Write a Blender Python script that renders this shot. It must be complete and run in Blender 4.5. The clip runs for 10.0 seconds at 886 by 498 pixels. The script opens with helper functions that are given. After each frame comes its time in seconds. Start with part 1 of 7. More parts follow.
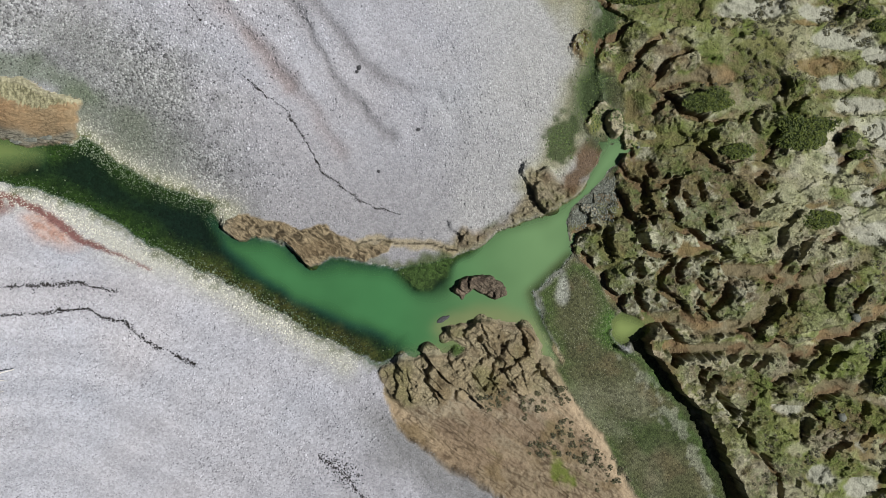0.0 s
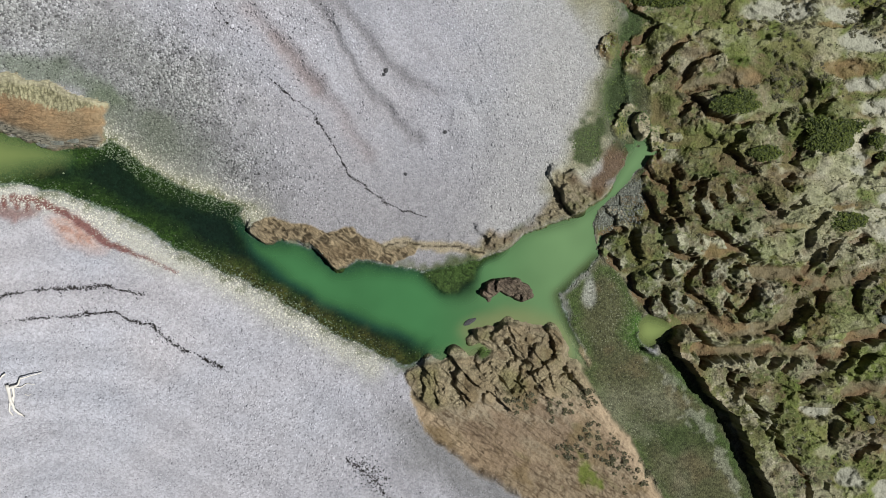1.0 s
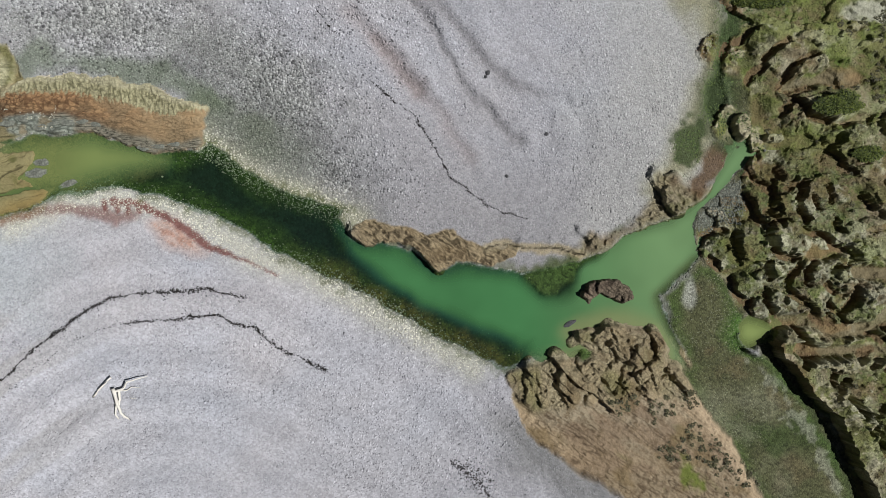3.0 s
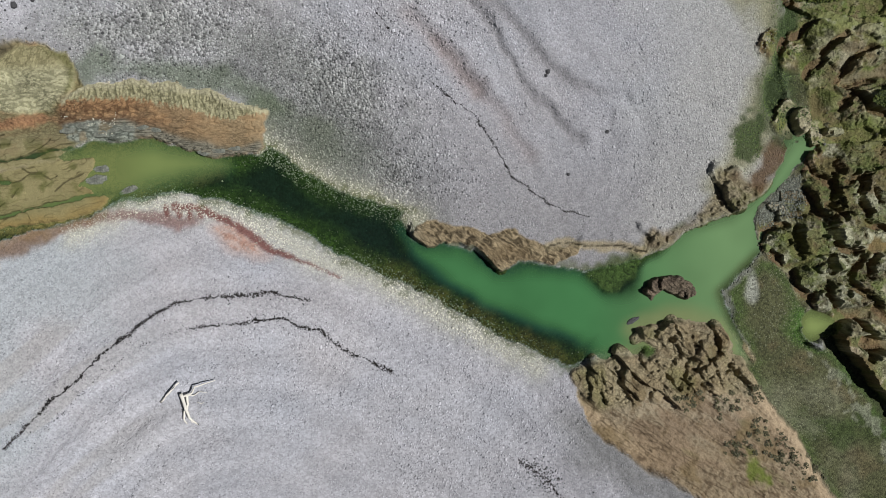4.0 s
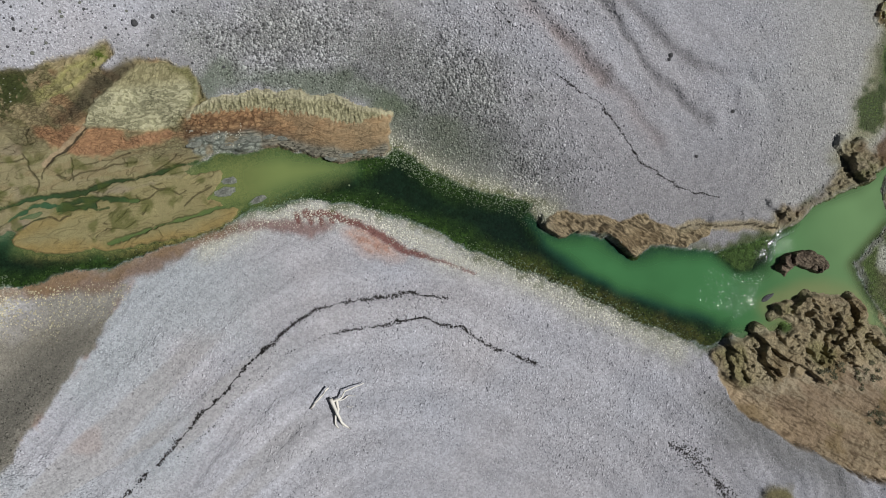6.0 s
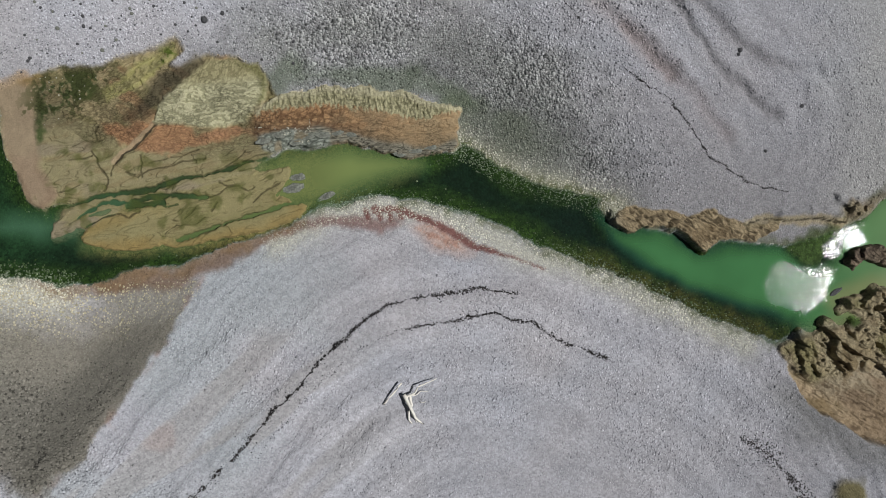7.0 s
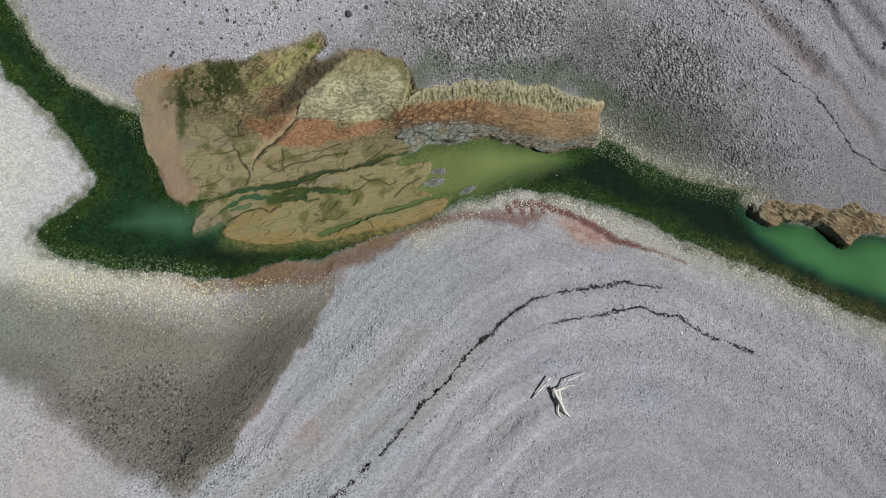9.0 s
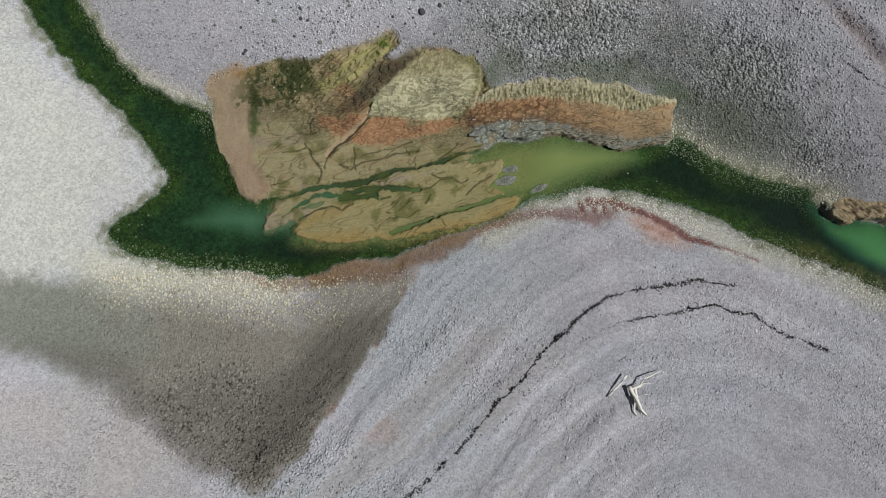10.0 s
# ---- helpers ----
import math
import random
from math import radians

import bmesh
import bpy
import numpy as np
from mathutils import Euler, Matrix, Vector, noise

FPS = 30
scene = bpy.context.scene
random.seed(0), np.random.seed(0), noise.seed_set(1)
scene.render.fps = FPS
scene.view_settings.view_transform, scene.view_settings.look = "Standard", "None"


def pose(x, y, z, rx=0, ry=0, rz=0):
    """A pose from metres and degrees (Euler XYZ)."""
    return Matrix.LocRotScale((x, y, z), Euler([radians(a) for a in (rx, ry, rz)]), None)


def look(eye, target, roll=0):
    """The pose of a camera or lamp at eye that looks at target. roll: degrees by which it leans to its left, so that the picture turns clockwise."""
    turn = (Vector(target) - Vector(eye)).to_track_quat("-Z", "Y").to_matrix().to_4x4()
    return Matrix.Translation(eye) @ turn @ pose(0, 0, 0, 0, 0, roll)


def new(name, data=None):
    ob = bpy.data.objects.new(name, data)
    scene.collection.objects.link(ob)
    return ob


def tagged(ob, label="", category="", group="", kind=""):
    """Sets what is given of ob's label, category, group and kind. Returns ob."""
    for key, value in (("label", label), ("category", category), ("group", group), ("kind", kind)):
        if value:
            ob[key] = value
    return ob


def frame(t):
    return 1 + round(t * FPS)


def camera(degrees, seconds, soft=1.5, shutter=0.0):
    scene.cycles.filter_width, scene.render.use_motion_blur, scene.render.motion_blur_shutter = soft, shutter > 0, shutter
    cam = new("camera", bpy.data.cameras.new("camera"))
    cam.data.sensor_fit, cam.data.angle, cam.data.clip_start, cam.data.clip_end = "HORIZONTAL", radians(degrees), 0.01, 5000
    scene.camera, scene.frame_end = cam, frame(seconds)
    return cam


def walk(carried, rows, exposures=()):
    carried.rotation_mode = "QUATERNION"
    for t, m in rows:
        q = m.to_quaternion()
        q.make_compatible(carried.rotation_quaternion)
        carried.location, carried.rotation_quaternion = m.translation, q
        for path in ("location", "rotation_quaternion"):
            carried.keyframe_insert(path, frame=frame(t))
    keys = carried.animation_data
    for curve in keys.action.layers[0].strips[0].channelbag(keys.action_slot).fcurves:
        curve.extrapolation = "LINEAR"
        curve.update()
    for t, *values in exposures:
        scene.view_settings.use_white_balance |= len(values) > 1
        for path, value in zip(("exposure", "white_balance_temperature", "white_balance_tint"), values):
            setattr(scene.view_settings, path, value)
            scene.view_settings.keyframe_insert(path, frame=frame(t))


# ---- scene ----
cam = camera(62.1, 10.0, soft=0.4)
METRES, EYE, TILT, LEAN, TURN = 32.5, 39.7, -90.0, 0.0, 0.0
ROWS = [
    (0.0, 0.0, 0.0, 0.0, -0.0, 0.0, 0.0),
    (0.5, -0.0169, 0.0005, -0.0013, 0.02, 0.16, 0.06),
    (1.0, -0.0428, 0.0006, -0.0017, 0.05, 0.28, 0.1),
    (1.5, -0.0764, 0.0005, -0.0022, 0.08, 0.37, 0.13),
    (2.0, -0.1159, 0.0006, -0.002, 0.09, 0.41, 0.16),
    (2.5, -0.1596, 0.0004, -0.0016, 0.12, 0.43, 0.17),
    (4.0, -0.3103, -0.0012, -0.003, 0.09, 0.59, 1.34),
    (4.5, -0.365, -0.0023, -0.0028, 0.06, 0.6, 2.18),
    (5.0, -0.4219, -0.0034, -0.0016, -0.04, 0.55, 3.3),
    (5.5, -0.4779, -0.0045, -0.0002, -0.07, 0.51, 4.54),
    (7.0, -0.6487, -0.007, 0.0043, -0.06, 0.48, 5.23),
    (7.5, -0.7068, -0.007, 0.0071, -0.04, 0.45, 5.24),
    (8.0, -0.7649, -0.0067, 0.0091, -0.03, 0.49, 5.24),
    (8.5, -0.8233, -0.0064, 0.0123, -0.01, 0.5, 5.24),
    (9.0, -0.8814, -0.0062, 0.0158, 0.05, 0.5, 5.25),
    (9.5, -0.9403, -0.0058, 0.019, 0.08, 0.53, 5.25),
    (10.0, -0.9993, -0.0055, 0.0227, 0.13, 0.54, 5.27),
]
walk(cam, [(t, pose(0, 0, EYE, TILT, LEAN, TURN) @ pose(METRES * x, METRES * y, METRES * z, 90 + pitch, roll, yaw)) for t, x, y, z, yaw, pitch, roll in ROWS],
     [(0.0, 0.04), (2.5, 0.0), (4.5, -0.12), (6.0, -0.2), (7.5, -0.24), (10.0, -0.23)])

# ---- world and sun ----
SUN_UP, SUN_TURN = 57.3, -8.0      # degrees: height above the horizon, turn from +x towards +y
SUN_WAY = Vector((math.cos(radians(SUN_UP)) * math.cos(radians(SUN_TURN)),
                  math.cos(radians(SUN_UP)) * math.sin(radians(SUN_TURN)), math.sin(radians(SUN_UP))))
world = bpy.data.worlds.new("sky")
scene.world = world
world.use_nodes = True
sky = world.node_tree.nodes.new("ShaderNodeTexSky")
sky.sky_type, sky.sun_disc = "NISHITA", False
sky.sun_elevation, sky.sun_rotation = radians(SUN_UP), radians(90 - SUN_TURN)
back = world.node_tree.nodes["Background"]
back.inputs["Strength"].default_value = 0.012
world.node_tree.links.new(sky.outputs[0], back.inputs["Color"])
sun = new("sun", bpy.data.lights.new("sun", "SUN"))
sun.data.energy, sun.data.angle, sun.data.color = 4.2, radians(0.5), (1.0, 0.99, 0.98)
sun.matrix_world = look(SUN_WAY * 60, (0, 0, 0))

# ---- plan: outlines in metres, seen from above ----
RIVER_SOUTH = [(-55, 18.7), (-54.1, 16.4), (-53.3, 14.8), (-52.2, 13.3), (-50.8, 11.8), (-49.4, 10.1), (-48.6, 8.8), (-47.8, 7.6), (-47, 6.2), (-48, 5.5), (-49.1, 4.7), (-50.7, 3.9), (-49.9, 2.7), (-48, 1.9), (-46.2, 1.3), (-43.7, 1), (-42, 0.3), (-40.1, 0.3), (-37.9, 0.7), (-35.4, 0.9), (-33.2, 1.5), (-31, 2.1), (-29.1, 2.5), (-27.9, 3.1), (-26.4, 3.5), (-24.7, 3.7), (-22.9, 3.4), (-21.1, 2.9), (-19.4, 2.1), (-17.6, 1.3), (-16.1, 0.5), (-14.7, -0.3), (-13.2, -1.1), (-11.9, -1.8), (-10.6, -2.5), (-9.4, -3.1), (-8.5, -3.7), (-7.1, -4.5), (-5.9, -5.1), (-4.8, -5.7), (-3.4, -6.2), (-1.9, -5.8), (-0.6, -5.5), (0.6, -5.4), (1.7, -5.4), (0.6, -4.9), (-0, -4.3), (1.3, -4.1)]
RIVER_EAST = [(2.5, -3.8), (4.3, -4), (5.2, -4.9), (5.4, -5.9), (5.8, -5.8), (6.6, -6.2), (6.1, -5.2), (5.7, -4.2), (5.1, -3.2), (4.8, -2.4), (5.4, -2), (6.1, -1.3), (6.7, -0.7), (7, -0.3), (7, 0), (6.6, 0.9), (6.5, 1.4), (6.9, 1.9), (7.5, 2.6), (8.1, 3.2), (8.9, 4), (9.5, 4.6), (9.9, 5.1), (10.5, 5.3), (10.5, 5.8), (9.9, 6.1), (9.2, 5.8), (8.6, 5.1), (8.1, 4.3), (7.7, 3.7), (7, 2.8), (6.3, 2.3), (5.5, 1.9), (4.6, 1.7), (3.7, 1.4), (2.9, 1.1), (2.3, 0.5)]
RIVER_NORTH = [(1.6, 0.2), (0.5, -0.3), (-0.1, -0.5), (-1.3, -0.8), (-2.6, -1), (-3.8, -0.7), (-5, -0.6), (-6.2, -0.5), (-7.3, -0.8), (-7.7, -0.4), (-8.4, 0.2), (-9.3, 0.5), (-10, 0.7), (-10.9, 0.6), (-11.6, 0.9), (-11.9, 1.4), (-12.3, 2), (-12, 2.4), (-13.2, 2.8), (-14.8, 3.2), (-16.6, 4.1), (-17.8, 4.9), (-18.9, 5.8), (-19.6, 6.2), (-19.9, 5.8), (-21.2, 5.6), (-22.2, 5.6), (-23.3, 5.9), (-24.5, 6.3), (-25.4, 6.6), (-26.3, 6.7), (-27.5, 6.6), (-28.8, 6.5), (-29.7, 6.3), (-31.6, 6), (-34.7, 5.8), (-37.8, 5.2), (-40.3, 4.8), (-42.4, 4.5), (-43.1, 5.2), (-43.8, 6.8), (-44.2, 8.4), (-44.4, 9.6), (-45.4, 10.2), (-46.6, 10.8), (-48, 11.5), (-49, 12.7), (-50, 14.3), (-51, 16.4), (-51.9, 18.4)]
SIDE_POOL = [(9, -3.8), (9.5, -3.5), (10.2, -3.7), (11, -4), (10.9, -4.4), (10.4, -4.8), (9.8, -5.1), (9.2, -4.9), (8.9, -4.5)]
CREEK = [(8.6, 14.1), (8.8, 12.5), (8.5, 11.3), (8.1, 10.1), (8, 8.9), (8, 7.8), (8.5, 6.9), (9, 6)]
SILT_BAR = [(-44.4, 10.7), (-43.4, 11.3), (-41.9, 11.7), (-41, 10.9), (-39.9, 9.2), (-38.7, 8.6), (-36.3, 8.4), (-32.6, 8.1), (-29.6, 7.5), (-28.4, 6.8), (-29.7, 6.4), (-31.6, 5.8), (-32.9, 5.5), (-34.7, 5.7), (-37.8, 5), (-40.3, 4.7), (-42.4, 4.5), (-43.1, 5.2), (-43.8, 6.8), (-44.2, 8.4)]
SHELF = [(-29.4, 9.2), (-28.2, 9.7), (-26.3, 9.6), (-24.8, 9.5), (-22.7, 9), (-20.9, 8.4), (-19.5, 7.8), (-19.7, 6.9), (-20, 5.8), (-21.2, 5.6), (-22.2, 5.6), (-23.3, 5.9), (-24.5, 6.3), (-25.4, 6.6), (-26.3, 6.7), (-28.4, 6.7), (-30, 7.1), (-30.8, 7.6), (-30.4, 8.7)]
SHELF_SCARP = [(-20, 5.8), (-21.2, 5.6), (-22.2, 5.6), (-23.3, 6), (-24.5, 6.4), (-25.7, 6.7), (-27.2, 7.1), (-29, 7.1), (-30.6, 7)]
FAN = [(-35.90, 8.73), (-35.42, 9.66), (-34.53, 10.43), (-33.70, 11.20), (-32.90, 11.59), (-31.38, 11.60), (-30.20, 11.25), (-29.73, 10.44), (-29.68, 9.68), (-30.08, 8.65), (-30.64, 8.18), (-32.01, 8.13), (-33.81, 8.33)]
PLATE = [(-44.43, 10.83), (-44.13, 11.48), (-43.33, 11.77), (-42.40, 11.87), (-42.12, 10.92), (-42.35, 9.72), (-42.22, 8.47), (-42.20, 6.63), (-41.47, 5.18), (-42.32, 4.28), (-43.01, 5.17), (-43.66, 6.46), (-43.95, 8.33)]
MOSS_DARK = [(-42.01, 10.56), (-41.49, 11.28), (-40.85, 11.52), (-39.62, 11.65), (-38.42, 11.45), (-38.95, 10.58), (-39.76, 10.11), (-40.41, 9.65), (-41.35, 9.43), (-42.06, 8.27), (-42.34, 9.22)]
MOSS_SPUR = [(-38.46, 10.55), (-37.18, 11.28), (-35.90, 12.02), (-35.09, 12.55), (-34.33, 12.60), (-34.43, 12.13), (-35.18, 11.62), (-35.99, 11.02), (-37.26, 10.38), (-38.06, 10.00)]
DARK_SPUR = [(-37.84, 9.06), (-37.04, 9.51), (-36.06, 10.27), (-35.55, 10.89), (-34.74, 11.42), (-33.49, 11.79), (-32.89, 11.74), (-33.70, 11.20), (-34.53, 10.43), (-35.35, 9.75), (-36.16, 9.12), (-37.10, 8.84)]
ORANGE_WEST = [(-38.65, 8.84), (-37.43, 8.82), (-35.85, 8.80), (-36.26, 8.32), (-37.24, 7.61), (-37.83, 7.79), (-38.65, 8.23)]
ORANGE_EAST = [(-35.70, 8.78), (-34.99, 8.81), (-34.41, 8.48), (-33.80, 7.84), (-32.64, 7.86), (-30.65, 7.98), (-30.48, 7.54), (-32.08, 7.32), (-33.91, 7.33), (-35.15, 7.08), (-36.37, 7.10), (-37.02, 7.35), (-36.29, 8.01)]
GULLY = [(-35.76, 8.76), (-36.26, 8.35), (-36.85, 7.88), (-37.41, 7.44), (-37.89, 7.18), (-38.29, 6.79)]
PALE_SAND = [(-67.5, 19.2), (-54.6, 17.4), (-53.3, 14.8), (-50.8, 11.8), (-48.6, 8.8), (-47, 6.2), (-49.1, 4.7), (-50.7, 3.9), (-49.9, 2.7), (-47.4, 1.6), (-50.5, 1.3), (-53.6, 0.6), (-56.8, -0.6), (-61.6, -2.3), (-69.4, -3.5)]
DARK_WEDGE = [(-59.89, 0.04), (-56.40, -1.49), (-53.49, -2.66), (-50.61, -4.19), (-47.84, -6.93), (-45.06, -9.50), (-43.51, -10.66), (-42.41, -10.13), (-40.77, -8.63), (-39.11, -6.89), (-37.38, -4.50), (-36.04, -3.00), (-34.93, -1.36), (-34.12, -0.08), (-36.67, 0.01), (-39.37, 0.20), (-42.08, 0.21), (-44.74, 0.75), (-47.11, 1.27), (-50.13, 1.25), (-53.15, 1.23), (-56.15, 1.50), (-59.69, 2.43)]
WEDGE_DEEP = [(-49.04, -5.17), (-46.68, -4.04), (-43.95, -3.84), (-40.94, -3.87), (-37.20, -4.10), (-39.11, -6.89), (-40.77, -8.63), (-42.41, -10.13), (-43.51, -10.66), (-45.06, -9.50), (-47.27, -7.29)]
WHITE_COBBLE = [(-29.9, 1.5), (-27.9, 2.4), (-26.3, 3), (-24.5, 3.1), (-22.7, 2.8), (-20.9, 2.2), (-19.1, 1.2), (-17.1, 0), (-14.5, -0.8), (-12.1, -2.1), (-9.7, -3.4), (-7.3, -4.9), (-5.2, -6)]
WHITE_NORTH = [(-19.6, 6.1), (-18.1, 5), (-16.4, 4), (-14.3, 3.2), (-12.6, 2.4), (-11.5, 1.9)]
WHITE_NORTHWEST = [(-44.3, 9.6), (-45.5, 10.6), (-46.8, 11.2), (-48.2, 11.9), (-49.2, 13.1), (-50.2, 14.7), (-51.2, 16.8), (-52, 18.6)]
WHITE_WEST = [(-51, 1.9), (-48.7, 1.1), (-46.2, 0.7), (-43.8, 0.3), (-42, -0.1)]
RED_STRIP = [(-39.5, 0.2), (-37, 0.3), (-35.2, 0.3), (-33, 0.9), (-31.1, 1.8), (-28.8, 2.4), (-27, 2.5), (-25.2, 2.2), (-23.3, 2.2), (-21.5, 1.7), (-20.1, 0.9), (-18.6, -0.1), (-16.6, -1)]
SALMON = [(-22.53, 1.83), (-21.91, 2.10), (-21.32, 1.85), (-20.47, 1.26), (-19.53, 0.24), (-20.44, 0.23), (-21.07, 0.36), (-21.79, 0.91), (-22.28, 1.46)]
RED_LINE = [(-24.52, 2.92), (-23.02, 2.80), (-22.58, 2.47), (-21.84, 2.16), (-21.11, 1.75), (-20.44, 1.29), (-19.83, 0.80), (-19.22, 0.37), (-18.57, 0.18), (-17.74, -0.17), (-17.06, -0.45), (-15.68, -1.10)]
RED_TEETH = [
    [(-24.40, 3.03), (-24.25, 2.42)],
    [(-23.77, 2.93), (-23.68, 2.38)],
    [(-23.23, 2.84), (-23.10, 2.35)],
    [(-24.98, 2.94), (-24.91, 2.52)],
]
TAN_SHELF = [(-11.7, 1.2), (-11.5, 1.6), (-11, 1.9), (-10.3, 1.8), (-9.5, 1.6), (-8.7, 1.4), (-8.1, 1.2), (-7.1, 1.1), (-6.2, 1.2), (-5.4, 0.8), (-4.8, 0.5), (-4.2, 0.3), (-3.7, 0.2), (-2.9, 0.5), (-2.7, 0.4), (-2.9, -0.1), (-3.3, -0.3), (-4.2, -0.6), (-5.3, -0.5), (-6.2, -0.4), (-6.8, -0.7), (-7.3, -0.9), (-7.6, -0.5), (-7.9, 0), (-8.4, 0.3), (-9.3, 0.7), (-10, 0.8), (-10.7, 0.5), (-11.3, 0.8)]
LEDGE_LINE = [(-4.46, 0.37), (-3.65, 0.43), (-2.71, 0.3), (-1.83, 0.24), (-1.08, 0.27), (0.19, -0.01), (0.74, 0.05)]
TAN_SHORE = [(-0.1, -0.3), (0.5, 0.5), (1.1, 1.4), (1.6, 1.1), (2.3, 1.1), (3.5, 1.7), (4.6, 3.1), (4.5, 4), (5.4, 4.3), (6.6, 3.4), (7.5, 3.4), (7, 2.8), (6.3, 2.3), (5.5, 1.9), (4.6, 1.7), (3.7, 1.4), (2.9, 1.1), (2.3, 0.5), (1.6, 0.2)]
MUD_BANK = [(-3.4, -6.5), (-2.6, -6.1), (-0.7, -5.7), (0.5, -5.8), (1.1, -5.2), (0.3, -4.6), (-0.1, -4.2), (0.5, -4), (2, -3.8), (3.5, -4), (4.6, -4.2), (5.1, -4.8), (5.2, -5.8), (6.1, -6.4), (6.9, -7.6), (7.8, -9.1), (8.9, -10.9), (9.9, -12.8), (10.9, -14.3), (5.4, -14.3), (3.5, -13.4), (2, -12.5), (0.5, -11.6), (-1.2, -10.6), (-2.3, -9.7), (-2.9, -8.5), (-3.2, -7.6)]
RIDGED_BANK = [(-3.4, -6.5), (-2.6, -6.1), (-0.7, -5.7), (0.5, -5.8), (1.1, -5.2), (0.3, -4.6), (-0.1, -4.2), (0.5, -4), (2, -3.8), (3.5, -4), (4.6, -4.2), (5.1, -4.8), (5.2, -5.8), (6.1, -6.4), (6.7, -7.4), (6, -7.9), (4.1, -7.6), (2.3, -7.9), (0.5, -7.6), (-0.7, -8.5), (-2, -8.4), (-2.9, -8)]
ISLAND = [(0.5, -2.3), (0.9, -1.8), (1.6, -1.5), (2.6, -1.4), (3.2, -1.8), (3.5, -2.3), (2.9, -2.6), (2.2, -2.3), (1.6, -2), (0.9, -2.5)]
ALGAE_FLAT = [(5.1, -2.4), (6.1, -1.5), (6.9, -0.7), (7.8, -0.8), (8.7, -2.4), (9.2, -3.5), (8.9, -4.5), (9.6, -5.2), (10.5, -5.6), (11.6, -6.8), (12.8, -8.5), (13.9, -10.2), (14.7, -11.9), (15.3, -14), (11.2, -14.3), (9.9, -12.6), (8.7, -10.6), (7.7, -8.8), (6.7, -7.3), (6.1, -6.4), (6.6, -6.1), (6.1, -5.2), (5.5, -3.9)]
MARSH = [(10.2, 15.3), (9.2, 12.2), (9, 10.4), (9.6, 8.3), (9.9, 6.4), (10.9, 5.7), (10.2, 4.9), (9.3, 3.4), (8.4, 2), (6.7, 1.2), (7, 0), (8.4, -1.5), (8.9, -2.7), (9.9, -3.6), (11, -4.2), (10.9, -4.8), (11.6, -6.1), (12.7, -7.6), (13.9, -9.4), (14.7, -10.9), (15.1, -12.2), (15.7, -14.6), (46.2, -15.2), (46.2, 15.3)]
GREEN_FRINGE = [(5.7, 13.4), (6.7, 12.8), (7.2, 11.6), (7.1, 9.5), (6.9, 8), (6.3, 6.4), (5.4, 4.6), (4.6, 3.4), (6.3, 4.3), (7.5, 6.1), (8.1, 7.7), (8.1, 9.5), (8.3, 11.6), (7.8, 13.4)]
RED_MUD = [(7.2, 5.2), (8, 6), (9, 5.8), (8.9, 5.1), (8.3, 4.3), (7.7, 3.6), (7, 2.9), (6.1, 3.2), (6.4, 4)]
WET_COBBLE = [(8.4, 3.4), (9.2, 3.8), (9.3, 2.9), (8.9, 1.6), (8.1, 1.7), (7.2, 1.2), (6.7, 1.5), (7.5, 2.5)]
WRACK_INNER = [(-23.3, -3.4), (-22.1, -3.4), (-20.3, -3.3), (-19.2, -3.2), (-18.3, -3.3), (-17.7, -3.6), (-16.6, -3.9), (-15.7, -4.6), (-14.9, -5.1), (-14.1, -5.5), (-12.9, -6.1)]
WRACK_FAINT = [(-31.6, -9.4), (-29.6, -7.4), (-27.6, -5.6), (-25.6, -4.2), (-23.3, -3.4)]
WRACK_OUTER = [(-36.5, -11.9), (-35.1, -11.2), (-33.9, -10.3), (-32.7, -9.2), (-31.4, -8), (-30.1, -6.8), (-28.8, -5.7), (-27.5, -4.5), (-26.4, -3.6), (-25.3, -2.8), (-24.4, -2.4), (-23.1, -2), (-21.9, -1.9), (-20.4, -1.9), (-19.4, -1.8), (-18.7, -2), (-17.2, -2.2)]
WRACK_NORTH = [(-13.4, 13), (-12.9, 12.2), (-12.2, 11.6)]
WRACK_CRACK = [(-10.5, 9.2), (-9.9, 8.6), (-9.3, 8), (-8.4, 7.5), (-8.1, 6.8), (-7.4, 6), (-6.8, 4.9), (-6.1, 3.9), (-5.2, 3.2), (-4.3, 2.6), (-3.4, 2.1), (-2.3, 1.9)]
WRACK_SOUTH = [(-6.6, -10.7), (-5.7, -11.3), (-5.1, -11.7), (-4.7, -12.3), (-4.1, -13), (-3.6, -13.9), (-3.2, -14.9)]
GROOVE_A = [(-10.5, 11.3), (-9.6, 10.3), (-8.7, 9.1), (-7.8, 8.2), (-6.7, 7.2), (-6.1, 6), (-5.5, 5.1)]
GROOVE_B = [(-8.4, 13.4), (-7.1, 11.6), (-6.2, 9.8), (-5.3, 8.4), (-4.3, 7.2), (-2.8, 6)]
GROOVE_C = [(-7.5, 13.4), (-6.1, 12.1), (-5, 10.7), (-3.7, 9.4), (-1.6, 8.2), (1.4, 7.8), (4.3, 7.8)]
GROOVE_D = [(-11.7, 12.8), (-10.8, 11.9), (-9.3, 10.4), (-8.1, 8.6)]
BERM_B = [(-31.5, -12.2), (-29.3, -10.6), (-26.9, -9.6), (-24.7, -8.4)]
BERM_C = [(-40.3, -10.7), (-38.3, -8.5), (-36.3, -6.3), (-33.7, -4.1), (-30.9, -2.4), (-27.8, -1.4), (-24.5, -0.8)]
